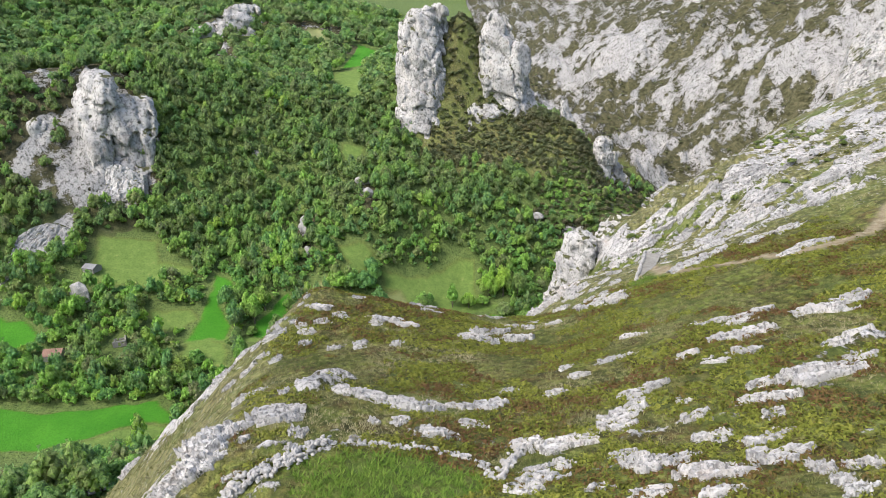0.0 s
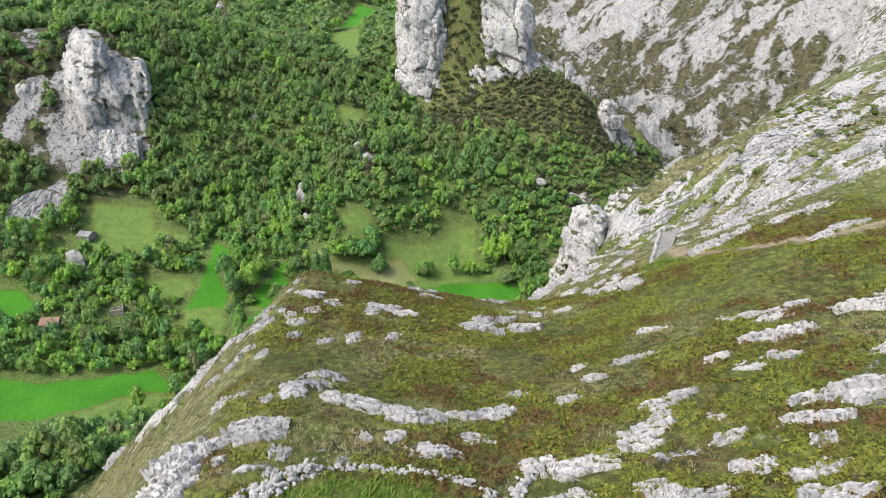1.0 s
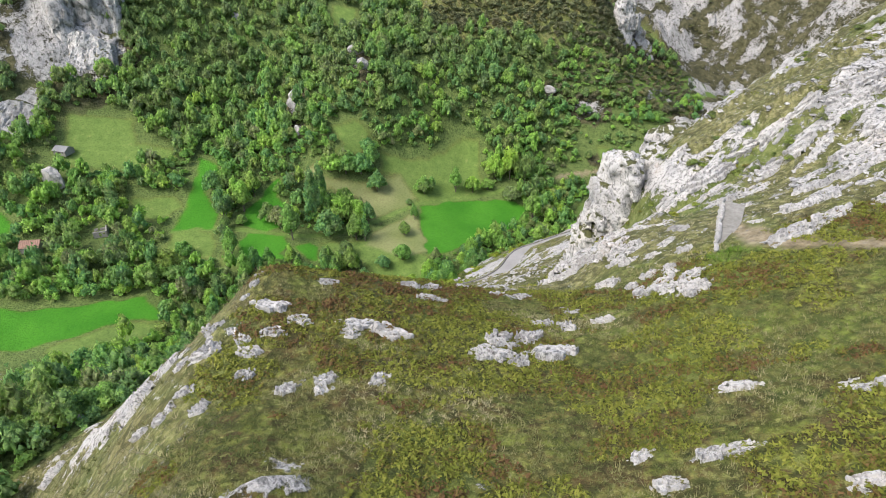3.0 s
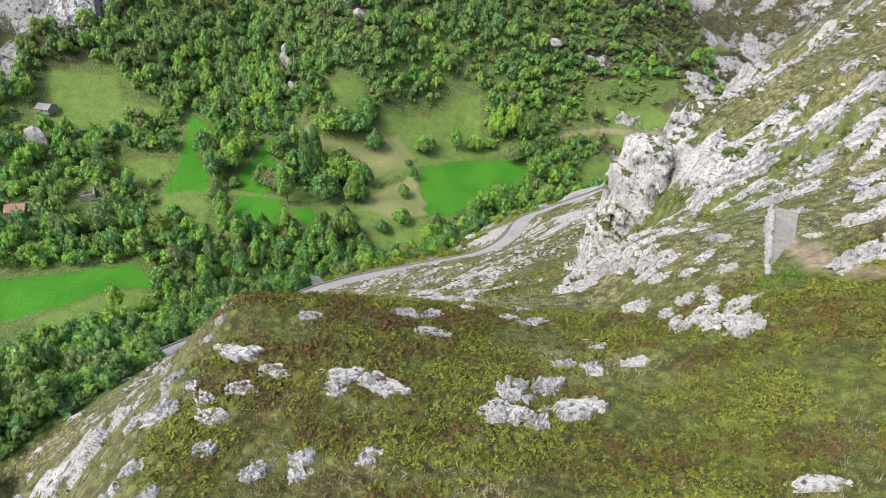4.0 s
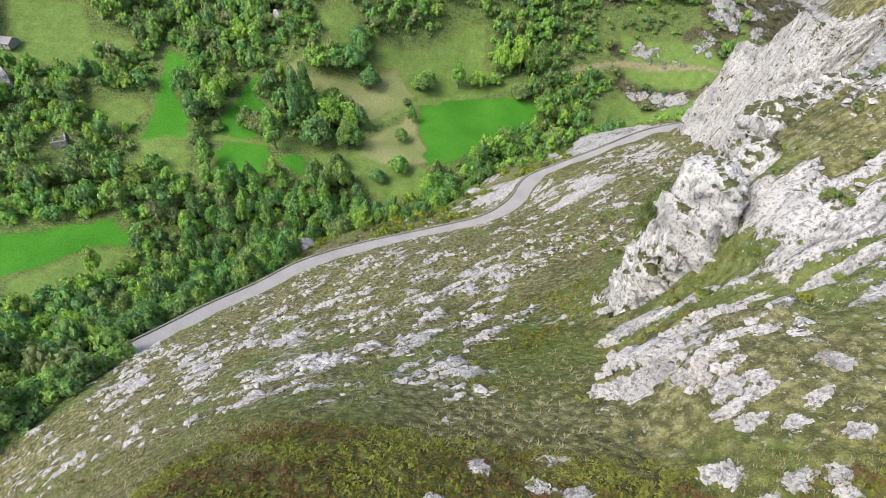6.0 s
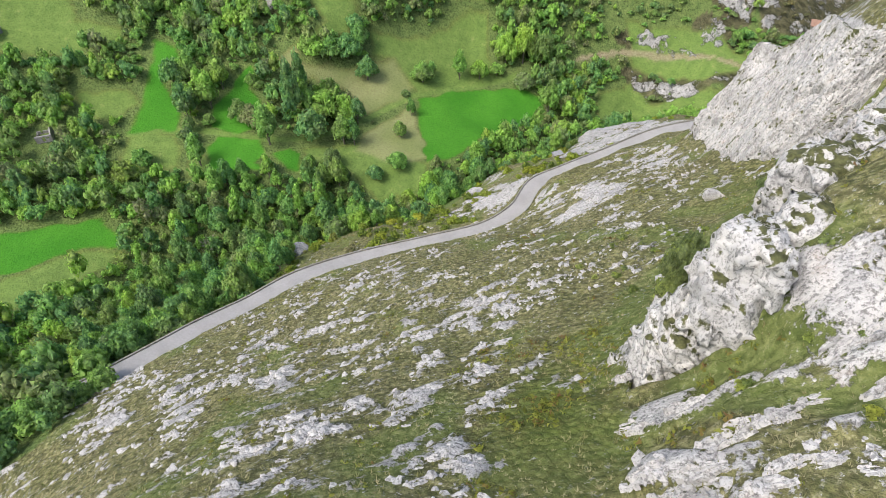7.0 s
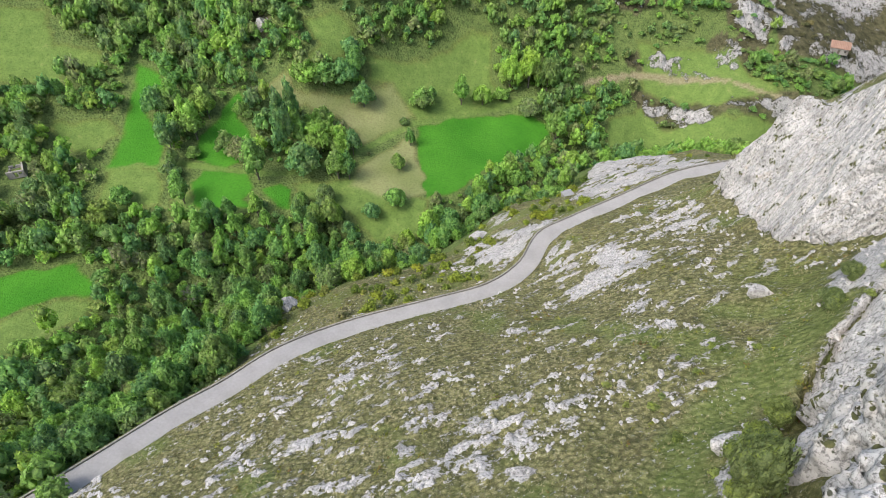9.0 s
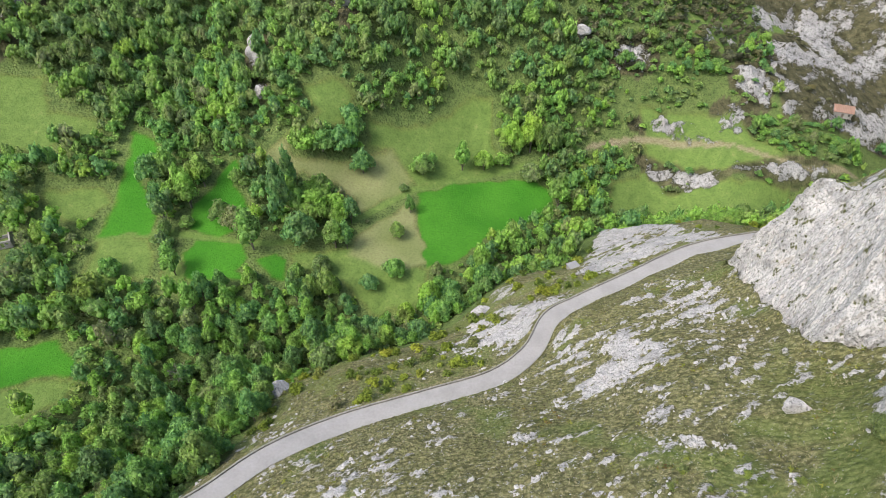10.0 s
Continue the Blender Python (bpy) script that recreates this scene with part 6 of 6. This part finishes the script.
for k, (x, y, r, h) in enumerate([(22.6, 107.2, 1.8, 3.6), (23.8, 109.0, 2.3, 6.4), (25.2, 111.4, 2.3, 5.4), (27.6, 113.0, 2.0, 3.6), (30.2, 116.4, 2.0, 3.0), (34, 120.5, 1.8, 2.4), (47.5, 137, 1.8, 2.2), (51, 140.5, 1.6, 1.9)]):
    bush = new("bush")
    part("stems", TRUNK, bush)
    part("crown", BUSH_CROWNS[k % 3], bush)
    bush.matrix_basis = Matrix.LocRotScale((x, y, float(on_ground(x, y)) - 0.2), Euler((0, 0, 2.1 * k)), (r, r, h))
    tagged(bush, "yellow-green leafy bush at the foot of the crag", "bush", "bushes under the crags")
p = np.vstack([scattered(62, 175, 300, 395, 4.0), scattered(120, 215, 330, 420, 5.0)])
p = p[(cover_at("wood", p[:, 0], p[:, 1]) > 0.5) & (cover_at("rock", p[:, 0], p[:, 1]) < 0.5) & (fractal(p[:, 0] / 9, p[:, 1] / 9, 3, 151) > -0.05) & (beside(curved(TRACK, 3.0), p[:, 0], p[:, 1], 6)[0] > 3)]
r = rng.uniform(0.7, 2.6, len(p))
v, f, tone = planted(BUSH, rng, p[:, 0], p[:, 1], on_ground(p[:, 0], p[:, 1]) - 0.2, r, r * rng.uniform(0.7, 1.2, len(p)))
tagged(new("brook_scrub", tri_mesh("brook_scrub", v, f, LEAVES, tone)), "mixed shrubs and small trees on stony pasture", "shrubs", kind="stuff")
p = np.vstack([scattered(-8, 118, 400, 480, 2.8), scattered(60, 160, 372, 440, 4.2)])
p = p[(cover_at("rock", p[:, 0], p[:, 1]) < 0.45) & (rng.uniform(0, 1, len(p)) < 0.92)]
r = rng.uniform(1.2, 2.6, len(p))
v, f, tone = planted(COARSE, rng, p[:, 0], p[:, 1], on_ground(p[:, 0], p[:, 1]) - 0.3, r, r * rng.uniform(0.7, 1.1, len(p)), rng.uniform(0.55, 1.45, len(p)) % 1)
tagged(new("pinnacle_scrub", tri_mesh("pinnacle_scrub", v, f, SCRUB_LEAF, tone)), "brown and green scrub under the pinnacles", "shrubs", kind="stuff")
p = scattered(100, 520, 350, 800, 6.5)
keep = (cover_at("scrub", p[:, 0], p[:, 1]) > 0.2) & (cover_at("rock", p[:, 0], p[:, 1]) < 0.45)
p = p[keep]
r = rng.uniform(0.7, 2.2, len(p))
v, f, tone = planted(COARSE, rng, p[:, 0], p[:, 1], on_ground(p[:, 0], p[:, 1]) - 0.2, r, r * 0.7)
tagged(new("mountain_scrub", tri_mesh("mountain_scrub", v, f, SCRUB_LEAF, tone * 0.3)), "dark low scrub on the stony mountain", "shrubs", kind="stuff")


# ---- built things ----
def solid(verts, faces, material, name):
    me = bpy.data.meshes.new(name)
    me.from_pydata([tuple(v) for v in verts], [], faces)
    me.materials.append(material)
    me.update()
    return me


def slab(name, x0, x1, y0, y1, z0, z1, material):
    v = [(x, y, z) for z in (z0, z1) for x, y in ((x0, y0), (x1, y0), (x1, y1), (x0, y1))]
    return solid(v, [(0, 3, 2, 1), (4, 5, 6, 7), (0, 1, 5, 4), (1, 2, 6, 5), (2, 3, 7, 6), (3, 0, 4, 7)], material, name)


def roof_side(name, long, run, eave, ridge, side, material):
    """One side of a gable roof, with rows of tiles as ridges."""
    rows, verts, faces = 14, [], []
    n = int(long / 0.35)
    for j in range(rows + 1):
        u = j / rows
        for i in range(n + 1):
            wave = 0.05 * math.cos(i * math.pi)
            verts.append((-long / 2 + long * i / n, side * run * (1 - u), eave + (ridge - eave) * u + wave + 0.04 * (j % 2)))
    m = len(verts)
    verts += [(x, y, z - 0.16) for x, y, z in verts]
    w = n + 1
    for j in range(rows):
        for i in range(n):
            a = j * w + i
            faces += [(a, a + 1, a + w + 1, a + w), (m + a, m + a + w, m + a + w + 1, m + a + 1)]
    rim = [i for i in range(w)] + [j * w + n for j in range(1, rows + 1)] + [rows * w + i for i in range(n - 1, -1, -1)] + [j * w for j in range(rows - 1, 0, -1)]
    for a, b in zip(rim, rim[1:] + rim[:1]):
        faces.append((a, m + a, m + b, b))
    return solid(verts, faces, material, name)


def wall_panel(name, long, high, thick, openings, material, gable=0.0):
    """A wall along x with real openings: (x0, x1, z0, z1)."""
    xs = sorted({-long / 2, long / 2, *[v for o in openings for v in o[:2]]})
    zs = sorted({0.0, high, *[v for o in openings for v in o[2:]]})
    bm = bmesh.new()
    for x0, x1 in zip(xs, xs[1:]):
        for z0, z1 in zip(zs, zs[1:]):
            if any(o[0] <= x0 and x1 <= o[1] and o[2] <= z0 and z1 <= o[3] for o in openings):
                continue
            made = bmesh.ops.create_cube(bm, size=1)["verts"]
            for v in made:
                v.co = (x0 + (v.co.x + 0.5) * (x1 - x0), v.co.y * thick, z0 + (v.co.z + 0.5) * (z1 - z0))
    if gable:
        pts = [bm.verts.new((x, y, z)) for y in (-thick / 2, thick / 2) for x, z in ((-long / 2, high), (long / 2, high), (0, high + gable))]
        for f in ((0, 1, 2), (5, 4, 3), (0, 3, 4, 1), (1, 4, 5, 2), (2, 5, 3, 0)):
            bm.faces.new([pts[i] for i in f])
    me = bpy.data.meshes.new(name)
    bm.to_mesh(me)
    bm.free()
    me.materials.append(material)
    return me


def house(x, y, turn, long, deep, high, rise, roof, label, roofed=True):
    base = new("stone_house" if roofed else "ruined_barn")
    base.matrix_basis = pose(x, y, float(on_ground(x, y)) - 0.3, 0, 0, turn)
    front = part("wall", wall_panel("wall", long, high, 0.5, [(-0.6, 0.5, 0.3, 2.3), (long / 2 - 1.8, long / 2 - 0.9, 1.3, 2.2)], MASONRY), base)
    front.location = (0, -deep / 2, 0)
    back = part("wall", wall_panel("wall", long, high * (1 if roofed else 0.7), 0.5, [(-1.4, -0.6, 1.2, 2.1)], MASONRY), base)
    back.location = (0, deep / 2, 0)
    for s in (-1, 1):
        end = part("gable_wall", wall_panel("gable_wall", deep + 0.5, high * (1 if roofed or s > 0 else 0.55), 0.5, [], MASONRY, rise if roofed or s > 0 else 0), base)
        end.matrix_basis = pose(s * (long / 2 - 0.25), 0, 0.003, 0, 0, 90)
    if roofed:
        for s in (-1, 1):
            part("roof", roof_side("roof", long + 0.7, deep / 2 + 0.5, high - 0.15, high + rise + 0.2, s, roof), base, "faded clay tile roof slope")
        part("door", slab("door", -0.58, 0.48, -deep / 2 - 0.1, -deep / 2 + 0.02, 0.3, 2.28, BARK), base, "grey plank door")
    else:
        beam = part("beam", stems("beam", [((-long / 2, 0, high * 0.7), (long / 2, 0.4, high * 0.9), 0.12, 0.10)], BARK), base)
        beam.location = (0, 0, 0)
    return tagged(base, label, "house" if roofed else "ruin")


house(-171.5, 240.5, 8, 7.4, 5.4, 3.0, 1.7, ROOF_TILE, "small stone house with a faded pink tile roof")
house(183, 357, -20, 8.0, 6.0, 3.2, 1.8, ROOF_TILE, "red-roofed stone house among trees")
house(-148, 251.5, 20, 5.6, 4.6, 2.8, 1.6, ROOF_TILE, "roofless grey stone barn ruin among bushes", False)
house(-177, 289.5, -15, 6.6, 5.0, 2.6, 1.2, SLATE, "grey weathered stone hut with a pale slab roof")
shed = new("water_tank")
shed.matrix_basis = pose(38.5, 239.5, float(on_ground(38.5, 239.5)) - 0.2, 0, 0, 25)
part("body", slab("body", -1.6, 1.6, -1.2, 1.2, 0, 1.6, CONCRETE), shed)
part("lid", slab("lid", -1.8, 1.8, -1.4, 1.4, 1.604, 1.8, SLATE), shed, "pale blue-grey flat lid")
tagged(shed, "small concrete water tank with a grey-blue lid", "tank")

# a stone enclosure, fallen in, with rank green grass inside
rng = np.random.default_rng(23)
WALL_STONES = [tri_mesh("stone", *block(rng, 2, (0.5, 0.36, 0.30), 7), RUBBLE, flat=True) for k in range(6)]


def drystone(line, wide, courses, size, label, count=140):
    """A tumbled dry-stone wall, each stone a part."""
    c = curved([(x, y, 0) for x, y in line], 0.2)
    base = new("drystone_wall")
    base.location = (c[0][0], c[0][1], float(on_ground(c[0][0], c[0][1])))
    for k in range(count):
        i = rng.integers(len(c))
        x, y = c[i][0] + rng.normal(0, wide * 0.4), c[i][1] + rng.normal(0, wide * 0.4)
        s = size * rng.uniform(0.6, 1.4)
        stone = part("stone", WALL_STONES[k % 6], base)
        stone.matrix_basis = Matrix.LocRotScale(Vector((x, y, float(on_ground(x, y)) + rng.uniform(0, courses) * size * 0.5)) - base.location, Euler((rng.uniform(-0.3, 0.3), rng.uniform(-0.3, 0.3), rng.uniform(0, 6.28))), (s, s, s))
    return tagged(base, label, "wall", "walls of the fallen enclosure")


drystone([(-12.3, 28.6), (-11, 29.8), (-9.4, 30.6), (-7.4, 32.4)], 0.9, 2.4, 0.36, "thick tumbled limestone wall of a fallen sheepfold", 290)
drystone([(-7.2, 32.5), (-5, 32.8), (-0.8, 33.1), (2, 32.1), (3, 29.5)], 0.4, 1.2, 0.30, "low curved row of stones round the fold", 170)
drystone([(3.3, 29.4), (4.5, 32.6), (6.1, 34.8)], 0.45, 1.6, 0.36, "grey broken stone wall beside the fold", 110)

# the raised stone platform at the path's end
platform = new("stone_platform")
platform.location = (24, 71.3, 130)
top = [(23.9, 70.6, 130.6), (27.6, 78.9, 131.3), (29.2, 77.7, 131.4), (27.6, 74.6, 131.2), (25.4, 72.0, 130.8)]
rel = [Vector(v) - platform.location for v in top]
verts = [tuple(v) for v in rel] + [(v.x, v.y, v.z - 4.0) for v in rel]
faces = [(0, 4, 3, 2, 1), (5, 6, 7, 8, 9)] + [(i, (i + 1) % 5, 5 + (i + 1) % 5, 5 + i) for i in range(5)]
part("gravel_top", solid(verts, faces, GRAVEL, "gravel_top"), platform, "trodden pale gravel surface")
w0, w1 = rel[0], rel[1]
for course in range(7):
    n = 15
    for i in range(n):
        u = (i + 0.5 * (course % 2) + 0.3) / n
        if u > 1:
            continue
        p = w0.lerp(w1, u)
        s = rng.uniform(0.75, 1.15)
        stone = part("stone", WALL_STONES[(i + course) % 6], platform)
        stone.matrix_basis = Matrix.LocRotScale((p.x - 0.10, p.y, p.z + 0.12 - course * 0.42), Euler((0, 0, 1.18 + rng.uniform(-0.15, 0.15))), (1.0 * s, 0.7, 0.70 * s))
tagged(platform, "ruined dry-stone platform with a pale gravel top", "platform")

# a dead tree by the stream
dead = new("dead_tree")
dead.matrix_basis = pose(-79, 206, float(on_ground(-79, 206)), 4, 8, 0)
runs = [((0, 0, -0.3), (0.2, 0, 3.5), 0.3, 0.22), ((0.2, 0, 3.5), (0.3, 0.3, 8.5), 0.22, 0.06)]
for k in range(26):
    a, z0 = rng.uniform(0, 6.28), rng.uniform(2.0, 7.5)
    l = rng.uniform(1.4, 3.6)
    foot = Vector((0.22, 0.1, z0))
    tip = foot + Vector((math.cos(a) * l, math.sin(a) * l, l * rng.uniform(0.5, 1.2)))
    runs.append((foot, tip, 0.09, 0.025))
    for m in range(2):
        q = foot.lerp(tip, rng.uniform(0.4, 0.8))
        runs.append((q, q + Vector((rng.uniform(-1, 1), rng.uniform(-1, 1), rng.uniform(0.4, 1.3))), 0.04, 0.012))
part("trunk", stems("trunk", runs[:2], DEAD_WOOD, 8), dead)
part("branches", stems("branches", runs[2:], DEAD_WOOD, 5), dead)
tagged(dead, "bare grey dead tree beside the stream", "tree")

# ---- turf: grass tufts, heather and fern on the near ground ----
rng = np.random.default_rng(17)


def tuft(rng, blades, tall, wide, droop):
    """Blades of grass out of one foot."""
    verts, tris = [], []
    for k in range(blades):
        a, t = rng.uniform(0, 6.28), tall * rng.uniform(0.55, 1.1)
        out, w = np.array([math.cos(a), math.sin(a), 0]), wide * rng.uniform(0.6, 1.2)
        side = np.array([-out[1], out[0], 0]) * w
        foot = out * rng.uniform(0, 0.25) * droop
        n = len(verts)
        verts += [foot - side, foot + side, foot + out * droop * rng.uniform(0.4, 1.0) + np.array([0, 0, t])]
        tris.append((n, n + 1, n + 2))
    return np.array(verts), np.array(tris)


def sprig(rng, leaves, size):
    """A low cushion of small leaves."""
    d = rng.normal(size=(leaves, 3))
    d[:, 2] = np.abs(d[:, 2]) + 0.1
    d /= np.linalg.norm(d, axis=1)[:, None]
    at = d * [1, 1, 0.7] * rng.uniform(0.55, 1.0, (leaves, 1))
    t1 = np.cross(d + rng.normal(scale=0.6, size=d.shape), rng.normal(size=d.shape))
    t1 /= np.linalg.norm(t1, axis=1)[:, None]
    t2 = np.cross(d, t1)
    v = np.stack([at + t1 * size, at - t1 * size * 0.7 + t2 * size * 0.6, at - t1 * size * 0.7 - t2 * size * 0.6], 1).reshape(-1, 3)
    return v, np.arange(3 * leaves).reshape(-1, 3)


TUFTS = [tuft(rng, 8, 0.75, 0.075, 1.0) for k in range(6)]
SPRIGS = [sprig(rng, 10, 0.38) for k in range(6)]


def turf(name, protos, spots, sizes, tone, material, label):
    z = on_ground(spots[:, 0], spots[:, 1]) - 0.03
    v, f, t = planted(protos, rng, spots[:, 0], spots[:, 1], z, sizes, sizes * rng.uniform(0.7, 1.2, len(sizes)), tone)
    return tagged(new(name, tri_mesh(name, v, f, material, t, True)), label, "plants", kind="stuff")


def free_spots(count, x0, x1, y0, y1, below=0.42):
    p = rng.uniform((x0, y0), (x1, y1), (count, 2))
    return p[(cover_at("rock", p[:, 0], p[:, 1]) < below) & (cover_at("trodden", p[:, 0], p[:, 1]) < 0.3) & (beside(ROAD_CURVE, p[:, 0], p[:, 1], 12)[0] > 3.3)]


p = free_spots(52000, -30, 46, 20, 82)
fold = cover_at("lush", p[:, 0], p[:, 1]) > 0.35
turf("rank_grass", TUFTS, p[fold], rng.uniform(0.3, 0.6, fold.sum()), rng.uniform(0.3, 0.7, fold.sum()), LUSH_LEAF, "rank bright green grass in the fold and hollows")
p = p[~fold & (cover_at("dry", p[:, 0], p[:, 1]) < 0.45)]
heather = fractal(p[:, 0] / 6, p[:, 1] / 4, 3, 141)
turf("heather", SPRIGS, p[heather > -0.15], rng.uniform(0.16, 0.46, (heather > -0.15).sum()), np.clip(0.60 + 1.0 * fractal(p[:, 0] / 3.4, p[:, 1] / 2.6, 4, 143) + rng.uniform(-0.25, 0.25, len(p)), 0, 0.95)[heather > -0.15], HEATH_LEAF, "low olive and brown heather and fern cushions")
turf("grass_tufts", TUFTS, p[heather <= 0.12], rng.uniform(0.18, 0.42, (heather <= 0.12).sum()), np.clip(0.5 + 0.9 * fractal(p[:, 0] / 7, p[:, 1] / 7, 3, 144), 0, 1)[heather <= 0.12], GRASS_LEAF, "tufts of green and straw-coloured mountain grass")
p = free_spots(34000, -62, 68, 45, 205)
p = p[cover_at("dry", p[:, 0], p[:, 1]) > 0.2]
turf("dry_grass", TUFTS, p, rng.uniform(0.2, 0.55, len(p)), np.clip(0.62 + 0.8 * fractal(p[:, 0] / 7, p[:, 1] / 7, 3, 145), 0, 1), GRASS_LEAF, "dry straw-coloured grass tufts over the slope")
p = np.vstack([free_spots(1800, -40, 68, 80, 205), free_spots(700, 0, 24, 84, 112)])
low = fractal(p[:, 0] / 8, p[:, 1] / 8, 3, 146) > 0.05
turf("low_herbs", SPRIGS, p[low], rng.uniform(0.3, 0.85, low.sum()), rng.uniform(0.3, 0.8, low.sum()), HEATH_LEAF, "dark green low herbs and gorse between the stones")
